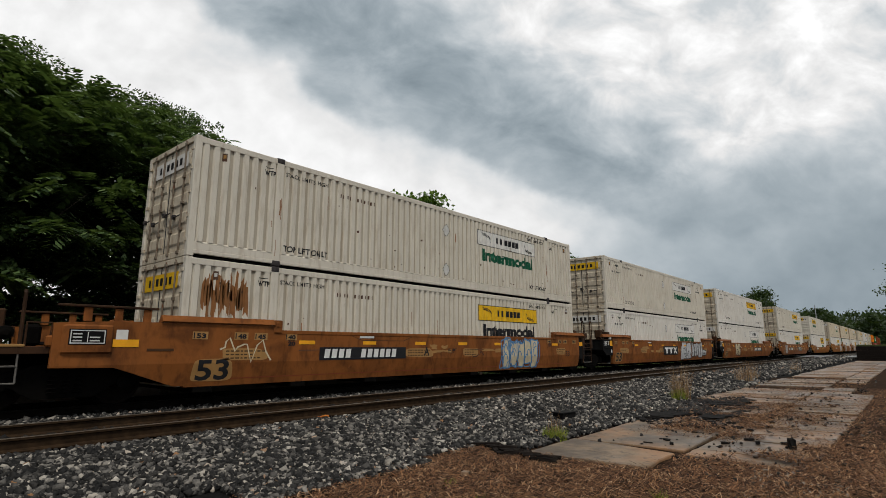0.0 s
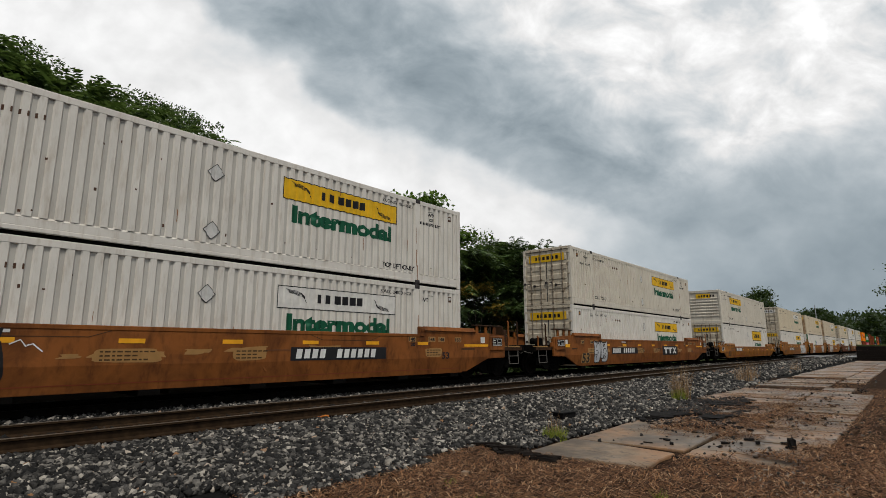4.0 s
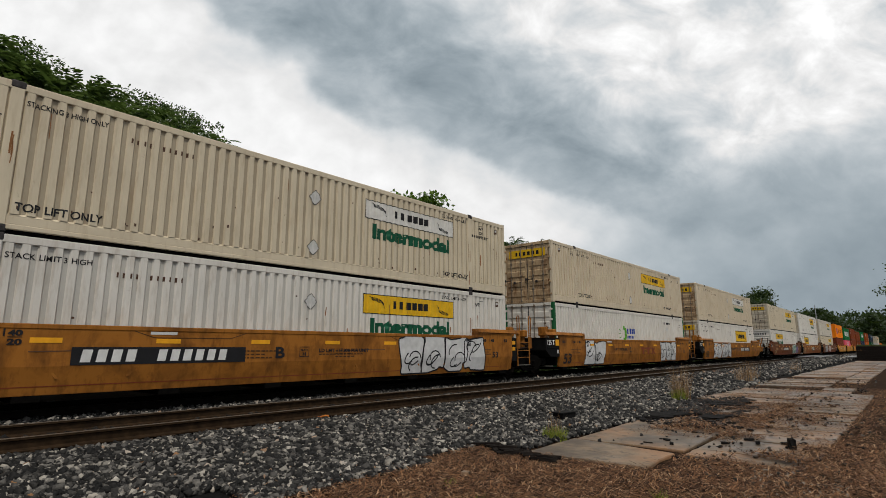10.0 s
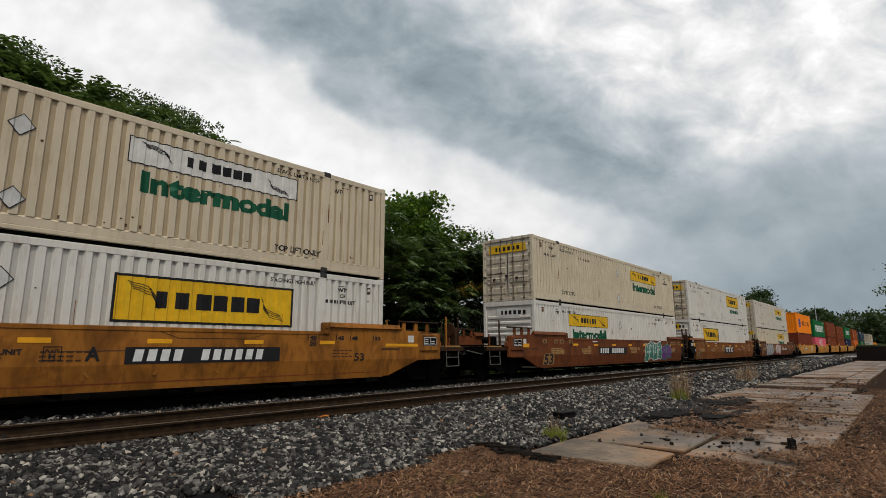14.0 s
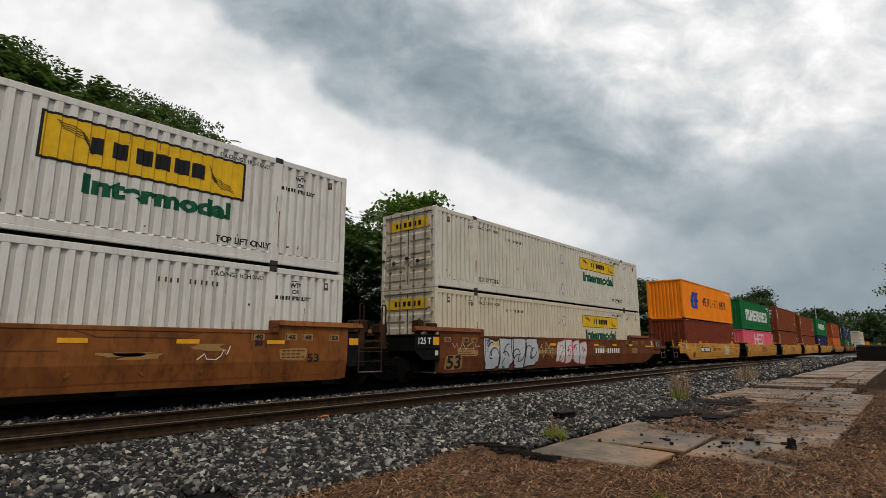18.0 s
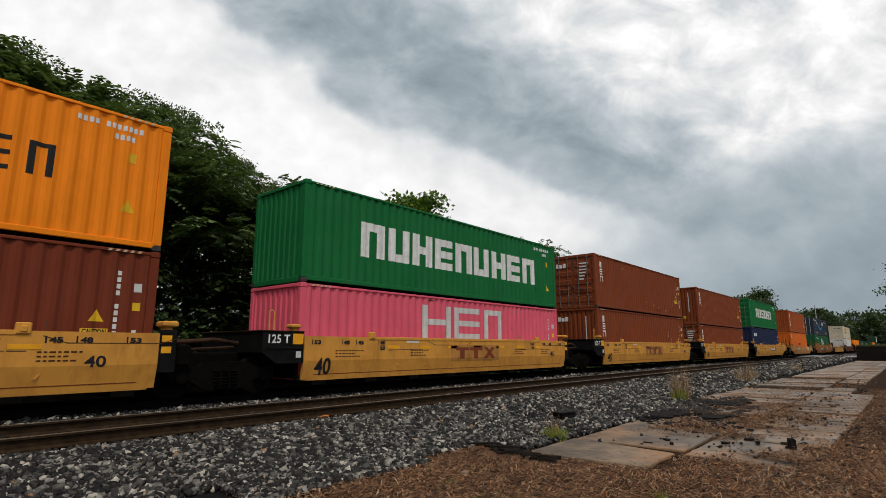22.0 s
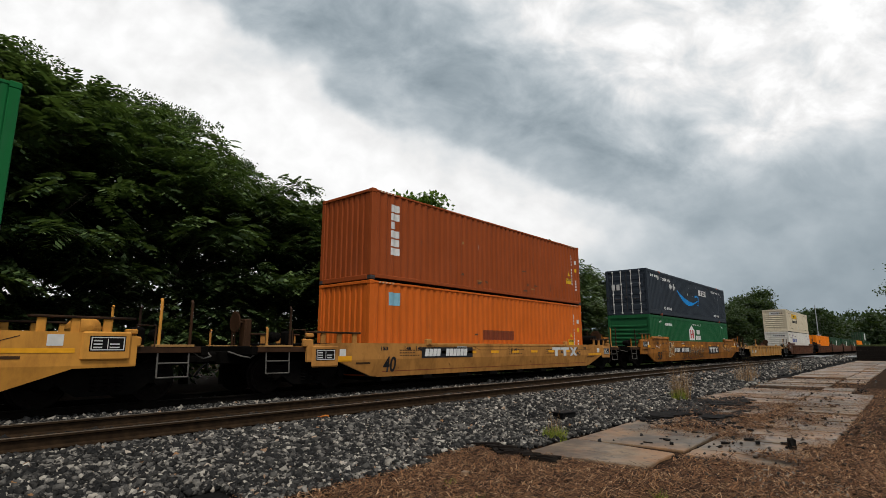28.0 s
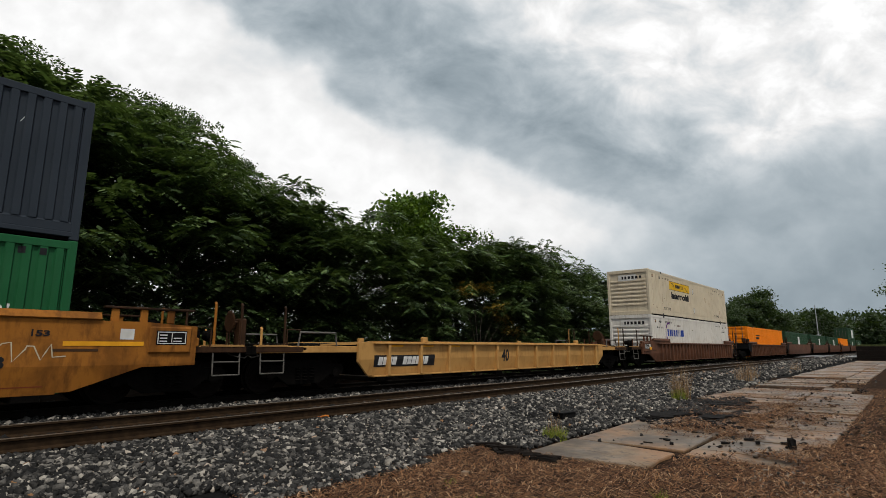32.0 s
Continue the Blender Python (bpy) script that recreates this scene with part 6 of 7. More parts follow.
            lay("small_print", flat(rows, "print_brown"), side, 0, 0, root, "", 0.005)
        for mx, txt in ((0.25, "53"), (1.15, "48"), (1.62, "45"), (2.4, "40"), (L - 2.6, "40"), (L - 1.75, "45"), (L - 1.3, "48"), (L - 0.5, "53")):
            if worn:
                lay("label_patch", flat([rect(mx - 0.08, mx + 0.24, top - 0.22, top - 0.06)], "patch_tan"), side, 0, 0, root, "", 0.0045)
            lay("position_mark", flat([rect(mx - 0.06, mx - 0.035, top - 0.20, top - 0.08)], "ink_black"), side, 0, 0, root, "", 0.008)
            lay("writing", letters(txt, 0.095, "ink_black", width=0.2, heavy=0.006), side, mx, top - 0.19, root, "", 0.008)
            if txt == "40":
                lay("writing", letters("20", 0.095, "ink_black", width=0.2, heavy=0.006), side, mx, top - 0.34, root, "", 0.008)
                lay("writing_rule", flat([rect(mx, mx + 0.2, top - 0.222, top - 0.21)], "ink_black"), side, 0, 0, root, "", 0.008)
    if big:
        if worn:
            lay("label_patch", flat([blob(0.65, 0.62, 0.42, 0.24, 3, 22, 0.06)], "patch_tan"), side, 0, 0, root, "", 0.0036)
        lay("writing", letters(big, 0.42, "ink_black", width=0.70 if L > 13 else 0.48, heavy=0.014), side, 0.30, 0.43, root)
        lay("writing", letters(big, 0.20, "ink_black", width=0.34, heavy=0.006), side, L - 1.2, 0.75, root)
    if number is not None:
        wide = number_width or (3.25 if L > 15 else 2.45)
        if panel:
            lay("number_panel", flat([rect(number, number + wide, number_z, number_z + 0.32)], "ink_black"), side, 0, 0, root, "black panel with pale marks", 0.006)
        lay("number_marking", bars([0.7, 0.7, 0.7, 0.7, -1.0, 0.7, 0.7, 0.7, 0.7, 0.7, 0.7], 0.225, "ink_white", (wide - 0.28) / 2.7 - 0.72, 0.15), side, number + 0.14, number_z + 0.05, root, "", 0.010)
    if logo:
        fg, bgd = logo
        if bgd:
            lay("logo_panel", flat([rect(logo_at, logo_at + 2.6, 0.66, 1.18)], bgd), side, 0, 0, root, "", 0.006)
        a = logo_at + 0.25
        shapes = []
        for k in range(2):
            o = a + 0.72 * k
            shapes += [rect(o, o + 0.68, 1.0, 1.1), rect(o + 0.2, o + 0.44, 0.74, 1.0)]
        o = a + 1.46
        shapes += [[(o, 0.74), (o + 0.22, 0.74), (o + 0.66, 1.1), (o + 0.44, 1.1)], [(o, 1.1), (o + 0.26, 0.93), (o + 0.36, 0.99), (o + 0.22, 1.1)], [(o + 0.32, 0.85), (o + 0.44, 0.74), (o + 0.66, 0.74), (o + 0.42, 0.93)]]
        lay("company_logo", flat(shapes, fg), side, 0, 0, root, "", 0.010)
    rng = random.Random(phase + 5)
    for _ in range(9 if color in ("wagon_brown", "wagon_rust") else 0):
        x, z = rng.uniform(2.6, L - 3), rng.uniform(0.88, 1.12)
        lay("paint_patch", flat([blob(x, z, rng.uniform(0.1, 0.45), rng.uniform(0.03, 0.08), rng.randint(0, 999), 16, 0.35)], "patch_tan"), side, 0, 0, root, "", 0.0042)
    if not ribs:
        for x in (3.0, 9.6, L - 5.0):
            for a, b in ((x, x + 0.12), (x + 1.35, x + 1.23)):
                part("step_bracket", Geo().prism([(a, 0.74), (a + 0.05, 0.74), (b + 0.05, 0.56), (b, 0.56)], "y", -Y + 0.02, -Y + 0.065), color, root)
            part("step_bar", Geo().tube([(x + 0.12, -Y + 0.045, 0.57), (x + 1.28, -Y + 0.045, 0.57)], 0.012, 6), color, root)
        lay("rim_seam", flat([rect(0.3, L - 0.3, 0.425, 0.443)], "ink_rust"), side, 0, 0, root, "dark seam along the lower rim", 0.003)
        for x in (4.3, 10.9):
            lay("door_seam", flat(stroke([(x, top - 0.08), (x + 0.35, top - 0.20), (x + 1.9, top - 0.20), (x + 2.25, top - 0.08)], 0.014), "print_brown"), side, 0, 0, root, "", 0.004)
            lay("scrape", flat(stroke([(x - 1.6, 1.02), (x - 0.9, 1.035), (x - 0.2, 1.03)], 0.016), "chip_dark"), side, 0, 0, root, "", 0.004)
        if letter:
            lay("writing", letters(letter[0], 0.25, "ink_black", width=0.24, heavy=0.012), side, letter[1], 0.86, root, "", 0.008)
        if limit:
            lay("writing", letters(limit[0], 0.085, "ink_black", width=limit[2], heavy=0.004), side, limit[1], 0.98, root, "", 0.008)
            lay("small_print", flat([rect(limit[1] + 0.11 * k, limit[1] + 0.11 * k + 0.08, 0.91, 0.94) for k in range(int(limit[2] / 0.12))], "print_brown"), side, 0, 0, root, "", 0.005)
        if plate:
            lay("plate_mark", outline(plate, plate + 0.27, 0.87, 1.11, 0.014, "ink_black"), side, 0, 0, root, "", 0.008)
            lay("writing", letters("PLATE", 0.05, "ink_black", width=0.19, heavy=0.002), side, plate + 0.04, 1.01, root, "", 0.008)
            lay("writing", letters("H", 0.08, "ink_black", width=0.09, heavy=0.004), side, plate + 0.09, 0.90, root, "", 0.008)
        lay("label_plate", flat([rect(L * 0.27, L * 0.27 + 0.5, top - 0.14, top - 0.085)], "placard"), side, 0, 0, root, "", 0.006)
        for x in (2.32, L - 2.32):
            part("weld_seam", Geo().box(x - 0.012, x + 0.012, -Y - 0.006, -Y + 0.02, CREASE, top - 0.08), color, root)
    for kind, *a in extras:
        (tag_paint if kind == "tag" else scribble)(root, side, *a)
    return root, side


# ---- the train, wagon by wagon: distance along the train, then what rides on it ----
MOVERS = []


def long_scale(L):
    """Lengths along the train: 53-foot and 40-foot bodies."""
    return 1.0234 if L < 13 else 1.0192


def load(q, z, made, L=16.95):
    if "40-foot" in made[0]["group"]:
        L = 12.74
    made[0].scale = (long_scale(L), 1, 1)
    MOVERS.append((made[0], q, z))
    return made


def wagon(q, **kw):
    made = well_car(phase=int(abs(q) * 7) % 360, **kw)
    made[0].scale = (long_scale(kw.get("L", 16.95)), 1, 1)
    MOVERS.append((made[0], q, 0.0))
    return made


def white_box(q, z, color, label, panel="yellow", word="Intermodal", ink="ink_green", end="doors", sign="yellow", place=10.05, rev=False, placards=True):
    root, side = load(q, z, box53(color, label, end))
    white_marks(root, side, H96, panel, word, ink, rev, place, placards, int(abs(q) * 3 + z))
    if sign:
        end_sign(root, sign, front=(end != "doors"))
    return root, side


LOW, UP = BASE_Z, BASE_Z + H96 + 0.01
BROWN = "grimy brown steel well wagon"
AMBER = "weathered orange-yellow steel well wagon"
YELLOW = "yellow painted steel well wagon for 40-foot containers, weathered"

# ahead of the first wagon in view
wagon(-215.6, color="wagon_brown", label=BROWN, right="coupler", left="artic", detail=False)
load(-215.6, LOW, box53("pale_paint", "white corrugated container in the well of a brown wagon"))
load(-215.6, UP, box53("pale_paint", "white corrugated container stacked on another"))

Q = -190.26
wagon(Q, color="wagon_brown", label=BROWN + ", scrawled on", letter=("A", 7.06), limit=("LD LMT", 8.17, 0.42), right="artic", number=3.3, number_width=3.0,
      extras=(("scrawl", 0.8, 2.0, 0.75, 1.3, "tag_cream", 3, 0.035), ("tag", 11.05, 13.6, 0.36, 1.44, 5, None, "tag_blue", 7), ("tag", 11.2, 13.5, 0.4, 1.41, 5, "tag_cream", "tag_blue", 8), ("scrawl", 9.4, 10.2, 0.78, 1.0, "ink_black", 9)))
r, s_ = white_box(Q, LOW, "pale_paint", "white corrugated container with rust stains and a yellow signboard", "yellow", "Intermodal", "ink_black", sign="yellow", placards=False)
lay("rust_stain", flat([blob(0.42 + 0.062 * k, 1.95 + 0.16 * math.sin(k * 2.7), 0.03 + 0.012 * (k % 3), 0.28 + 0.16 * ((k * 7) % 5) / 5, k, 14, 0.35) for k in range(17)], "stain_rust"), s_, 0, 0, r, "brown rust stain", 0.003)
white_box(Q, UP, "pale_paint", "white corrugated container with a faded white signboard and green writing", "white", "Intermodal", "ink_green", sign="white")

Q = -169.31
wagon(Q, color="wagon_brown", label=BROWN + ", with silver graffiti", left="artic", right="artic", number=None, logo=("ink_white", "ink_black"), logo_at=6.95,
      extras=(("tag", 10.2, 12.1, 0.3, 1.47, 2, "tag_silver", "ink_black", 21), ("tag", 12.3, 14.6, 0.42, 1.42, 5, "tag_silver", "ink_black", 22), ("tag", 14.7, 15.4, 0.5, 0.9, 1, "tag_silver", "ink_black", 23)))
white_box(Q, LOW, "white_paint", "white corrugated container with a white signboard and green writing", "white", sign="white")
white_box(Q, UP, "pale_paint", "white corrugated container with a white signboard and green writing", "white", sign="yellow")

Q = -148.53
wagon(Q, color="wagon_brown", label=BROWN + ", with a small painted tag", left="artic", right="coupler", number=10.35, number_width=3.05, logo=None,
      extras=(("tag", 3.5, 5.0, 0.4, 1.41, 2, "tag_cream", "ink_black", 33, 5), ("scrawl", 5.1, 5.6, 1.0, 1.25, "ink_white", 34)))
white_box(Q, LOW, "white_paint", "white corrugated container with a pale signboard", "white", sign="white")
white_box(Q, UP, "white_paint", "white corrugated container with a yellow signboard and green writing", "yellow", sign="yellow")

Q = -123.19
wagon(Q, color="wagon_brown", label="orange-brown steel well wagon with a scrawl near one end", plate=7.3, limit=("LD LMT 163600", 9.3, 0.85), number=3.35, logo=("ink_white", "ink_black"), logo_at=10.35,
      extras=(("tag", 1.45, 2.85, 0.42, 1.42, 2, "tag_silver", "ink_black", 42, 4),))
white_box(Q, LOW, "white_paint", "white corrugated container with a yellow signboard and green writing", "yellow", sign="yellow")
white_box(Q, UP, "pale_paint", "white corrugated container with a yellow signboard and green writing", "yellow", sign="yellow")

Q = -97.71
wagon(Q, color="wagon_amber", label=AMBER + ", with dark outlined graffiti", number=2.6, number_width=2.2, top=1.17, logo=("ink_rust", None), logo_at=11.6,
      extras=(("tag", 1.9, 5.9, 0.36, 1.12, 4, None, "ink_rust", 51, 1),))
r, s_ = white_box(Q, LOW, "white_paint", "white corrugated container with a black-framed yellow signboard", "framed", "Intermodal", "ink_green", sign="yellow")
white_box(Q, UP, "pale_paint", "white corrugated container with a ribbed front wall and yellow signboard", "yellow", end="front", sign="yellow", place=2.95, rev=True)

Q = -72.55
wagon(Q, color="wagon_amber", label=AMBER + ", with white graffiti near one end", right="artic", letter=("B", 7.3), plate=7.94, limit=("LD LMT 117,800 PER UNIT", 8.5, 1.6), number=3.31,
      extras=(("tag", 11.3, 13.2, 0.3, 1.47, 2, "tag_white", "ink_black", 61, 4), ("tag", 13.25, 15.3, 0.3, 1.47, 2, "tag_white", "ink_black", 62, 4)))
white_box(Q, LOW, "white_paint", "white corrugated container with a yellow signboard and green writing", "yellow", sign="yellow")
white_box(Q, UP, "cream_paint", "cream corrugated container with rust-stained doors and a white signboard", "white", sign="white")

Q = -51.63
wagon(Q, color="wagon_amber", label=AMBER + ", with white graffiti at both ends", letter=("C", 7.22), limit=("LD LMT 117,800 PER UNIT", 5.3, 1.6), left="artic", right="artic", number=None, logo=("ink_rust", None), logo_at=8.5,
      extras=(("tag", 2.25, 4.3, 0.3, 1.47, 2, "tag_white", "ink_black", 71, 4), ("tag", 11.75, 14.4, 0.3, 1.47, 3, "tag_white", "ink_black", 72, 4)))
r, s_ = load(Q, LOW, box53("white_paint", "white corrugated container with green corner posts and a round green logo", "doors", True))
ring = [(7.15 + (0.42 if k < 9 else 0.22) * math.cos(a), 1.52 + (0.42 if k < 9 else 0.22) * math.sin(a)) for k, a in enumerate([-1.5 + 0.375 * i for i in range(9)] + [1.5 - 0.375 * i for i in range(9)])]
lay("company_logo", flat([ring], "ink_lime"), s_, 0, 0, r, "green half-ring logo")
lay("logo_ray", flat([[(6.98 + 0.12 * math.cos(a), 1.52 + 0.12 * math.sin(a)), (6.98 + 0.36 * math.cos(a - 0.07), 1.52 + 0.36 * math.sin(a - 0.07)), (6.98 + 0.36 * math.cos(a + 0.07), 1.52 + 0.36 * math.sin(a + 0.07))] for a in (1.9, 2.5, 3.14, 3.8, 4.4)], "ink_lime"), s_, 0, 0, r)
lay("company_mark", bars([0.8, 0.8, 0.6, 0.7], 0.28, "ink_blue", 0.2), s_, 7.65, 1.52, r)
lay("company_mark", bars([0.3, 0.6, 0.6, 0.3, 0.6, 0.4, 0.3, 0.6, 0.6], 0.14, "ink_blue", 0.25), s_, 7.65, 1.28, r)
lay("number_marking", bars([0.6, 0.6, 0.6, 0.6, -0.4, 0.6, 0.6, 0.6, 0.6, 0.6, 0.6], 0.13, "ink_black", 0.25), s_, 13.1, 2.2, r)
lay("writing", letters("53", 0.16, "ink_black", width=0.25), s_, 16.0, 2.1, r)
lay("placard", flat([[(0, -0.2), (0.2, 0), (0, 0.2), (-0.2, 0)]], "placard"), s_, 13.7, 1.9, r, "", 0.009)
white_box(Q, UP, "tan_paint", "yellowed corrugated container with a yellow signboard and green writing", "yellow", sign="yellow")

Q = -30.75
wagon(Q, color="wagon_amber", label=AMBER + ", with large white graffiti", letter=("A", 9.66), plate=9.04, limit=("LD LMT 117,800 PER UNIT", 7.21, 1.55), left="artic", right="coupler", number=10.3,
      extras=(("tag", 2.3, 4.3, 0.3, 1.47, 2, "tag_white", "ink_black", 81, 4), ("tag", 4.5, 7.2, 0.3, 1.47, 3, "tag_white", "ink_black", 82, 4)))
white_box(Q, LOW, "white_paint", "white corrugated container with a black-framed yellow signboard", "framed", None, sign="yellow")
white_box(Q, UP, "tan_paint", "yellowed corrugated container with a white signboard and green writing", "white", sign="yellow")

Q = -5.16
wagon(Q, color="wagon_rust", label=BROWN + ", with green and purple graffiti", right="artic", number=5.2,
      extras=(("tag", 10.9, 13.4, 0.36, 1.41, 4, "tag_teal", "ink_white", 91), ("tag", 13.5, 15.0, 0.4, 1.25, 2, "tag_purple", "tag_teal", 92)))
white_box(Q, LOW, "white_paint", "white corrugated container with a ribbed front wall and yellow signboard", "yellow", end="front", sign="white", place=2.9, rev=True)
white_box(Q, UP, "cream_paint", "cream corrugated container with a yellow signboard and green writing", "yellow", sign="yellow")

Q = 15.27
wagon(Q, color="wagon_brown", label=BROWN + ", with a patch of fresh paint", left="artic", right="artic", number=None, logo=("ink_white", "ink_black"), logo_at=7.27,
      extras=(("scrawl", 13.1, 13.9, 0.75, 1.2, "ink_white", 101),))
white_box(Q, LOW, "white_paint", "white corrugated container with a large black-framed yellow signboard", "framed", None, end="front", sign="yellow", place=2.8, rev=True)
white_box(Q, UP, "white_paint", "white corrugated container with a black-framed yellow signboard and green writing", "framed", "Intermodal", "ink_green", sign="yellow")

Q = 36.29
wagon(Q, color="wagon_rust", label=BROWN + ", covered with silver and red graffiti", left="artic", right="coupler", number=10.6, panel=False,
      extras=(("tag", 2.25, 5.7, 0.28, 1.48, 4, "tag_silver", "ink_black", 111, 3), ("tag", 7.25, 9.85, 0.42, 1.42, 4, "tag_white", "tag_red", 112, 3), ("scrawl", 0.6, 2.0, 0.8, 1.3, "tag_cream", 113), ("scrawl", 5.8, 7.0, 0.6, 1.35, "tag_cream", 114, 0.03)))
white_box(Q, LOW, "cream_paint", "cream corrugated container with a yellow signboard and green writing", "yellow", sign="yellow")
white_box(Q, UP, "pale_paint", "white corrugated container with a yellow signboard and scuffed lower edge", "yellow", sign="yellow")


def bracket(x0, x1, z0, z1, t, turn, mat):
    """A plain block with one side open and a bar across it: stands for a letter of a company word."""
    zm = (z0 + z1) / 2 - t * 0.4
    left, right = rect(x0, x0 + t, z0, z1), rect(x1 - t, x1, z0, z1)
    if turn == 0:
        out = [left] + [rect(x0 + t, x1, z, z + t * 0.8) for z in (z0, zm, z1 - t * 0.8)]
    elif turn == 1:
        out = [left, right, rect(x0 + t, x1 - t, z1 - t * 0.8, z1)]
    elif turn == 2:
        out = [left, right, rect(x0 + t, x1 - t, z0, z0 + t * 0.8)]
    else:
        out = [left, right, rect(x0 + t, x1 - t, zm, zm + t * 0.8)]
    return flat(out, mat)


def block_word(root, side, x, z, h, widths, ink, gap=0.16, upright=False, ring=0.0):
    """A company word as plain blocks, along the wall or one under another."""
    out = []
    if upright:
        for k, w in enumerate(widths):
            out.append(rect(x, x + w * h, z - k * h * 1.22 - h, z - k * h * 1.22))
    else:
        for w in widths:
            out.append(rect(x, x + w * h, z, z + h))
            x += (w + gap) * h
    for k, p in enumerate(out):
        me = flat([p], ink) if not ring else bracket(p[0][0], p[1][0], p[0][1], p[2][1], ring * h, (k * 5 + len(out)) % 4, ink)
        lay("company_mark", me, side, 0, 0, root)


def id_bars(root, side, H, x, n=2, z1=None):
    """Lines of small marks at the upper corner, and a warning triangle."""
    z1 = z1 or H - 0.35
    lay("number_marking", bars([0.6] * 4 + [-0.5] + [0.6] * 7, 0.11, "ink_white", 0.3), side, x - 1.35, z1, root)
    lay("number_marking", bars([0.6] * 4, 0.11, "ink_white", 0.3), side, x - 0.7, z1 - 0.2, root)
    lay("warning_sign", flat([rect(x - 0.42, x - 0.28, 1.75, 1.95)], "sign_yellow"), side, 0, 0, root)
    lay("warning_sign", flat([[(x - 0.48, 0.72), (x - 0.22, 0.72), (x - 0.35, 0.98)]], "sign_yellow"), side, 0, 0, root)


def upright_bars(root, side, x, z0, z1, ink="ink_white"):
    n = int((z1 - z0) / 0.13)
    lay("number_marking", flat([rect(x, x + 0.07, z1 - 0.13 * k - 0.09, z1 - 0.13 * k) for k in range(n) if k != 4], ink), side, 0, 0, root)


def iso_marks(root, side, H, seed, ink="ink_white"):
    """Upright codes, warning signs and scuffs at the end of a deep-sea container."""
    upright_bars(root, side, 12.02, H - 1.95, H - 0.45, ink)
    upright_bars(root, side, 12.36, H - 2.2, H - 1.6, ink)
    lay("label_plate", flat([rect(12.33, 12.46, H - 0.85, H - 0.68)], "placard"), side, 0, 0, root)
    lay("warning_sign", flat([rect(12.33, 12.46, H - 1.22, H - 1.06)], "sign_yellow"), side, 0, 0, root)
    lay("warning_sign", flat([[(11.6, H - 1.45), (11.86, H - 1.45), (11.73, H - 1.22)]], "sign_yellow"), side, 0, 0, root)
    lay("caution_plate", flat([rect(11.5, 11.94, H - 1.82, H - 1.58)], "sign_yellow"), side, 0, 0, root, "yellow caution plate")
    lay("writing", letters("CAUTION", 0.09, "ink_black", width=0.38, heavy=0.004), side, 11.53, H - 1.68, root, "", 0.008)
    rng = random.Random(seed)
    for _ in range(10):
        x, z = rng.uniform(0.8, 11.0), rng.choice((rng.uniform(0.3, 0.6), rng.uniform(0.25, 2.3)))
        lay("scuff", flat([blob(x, z, rng.uniform(0.03, 0.16), rng.uniform(0.02, 0.05), rng.randint(0, 999), 9, 0.4)], rng.choice(("chip_dark", "chip_dark", "patch_tan"))), side, 0, 0, root, "", 0.004)
    for _ in range(4):
        x, z = rng.uniform(0.8, 11.5), rng.uniform(0.3, 1.6)
        lay("scrape", flat(stroke([(x, z), (x + rng.uniform(-0.03, 0.03), z + rng.uniform(0.15, 0.5))], 0.012), rng.choice(("chip_dark", "placard"))), side, 0, 0, root, "", 0.004)


Q = 61.79
UP_LOW = BASE_Z + H86 + 0.01
wagon(Q, color="wagon_yellow", label=YELLOW, L=12.74, letter=("B", 5.42), plate=5.05, limit=("LD LMT 122800 PER UNIT", 5.82, 1.05), right="artic", big="40", number=1.93, extras=(("scrawl", 1.35, 2.2, 0.95, 1.35, "ink_black", 121), ("tag", 8.2, 9.4, 0.55, 1.2, 2, "tag_cream", "tag_white", 122)))
r, s_ = load(Q, LOW, box40("maroon_paint", "dark red-brown corrugated container in a yellow well wagon"))
iso_marks(r, s_, H96, 1)
r, s_ = load(Q, UP, box40("orange_paint", "bright orange corrugated container with a blue logo"))
lay("company_logo", flat([[(1.64, 1.35), (2.15, 2.0), (2.78, 2.0), (2.36, 1.42), (2.62, 0.82), (1.98, 0.82)],
                         [(2.45, 1.42), (2.86, 2.0), (3.53, 2.0), (3.2, 1.52), (3.53, 1.5), (3.36, 1.28), (3.12, 1.28), (3.3, 0.82), (2.7, 0.82)]], "ink_blue"), s_, 0, 0, r, "blue company logo")
block_word(r, s_, 4.4, 1.12, 0.62, (0.75, 0.62, 0.62, 0.62, 0.62, 0.4, 0.6, 0.2, 0.62, 0.62, 0.62), "ink_black", 0.40, ring=0.17)
id_bars(r, s_, H96, 12.4)

Q = 78.26
wagon(Q, color="wagon_yellow", label=YELLOW, L=12.74, left="artic", right="artic", big="40", number=None, logo=("ink_rust", "wagon_ochre"), logo_at=5.4)
r, s_ = load(Q, LOW, box40("pink_paint", "pink corrugated container with pale company letters", H=H86))
block_word(r, s_, 4.44, 1.08, 1.06, (1.25, 1.3, 1.0), "placard", 0.21, ring=0.22)
iso_marks(r, s_, H86, 2)
r, s_ = load(Q, UP_LOW, box40("green_paint", "dark green corrugated container with large white company letters"))
block_word(r, s_, 1.91, 0.90, 1.02, (0.88,) * 9, "ink_white", 0.13, ring=0.30)
id_bars(r, s_, H96, 12.4)

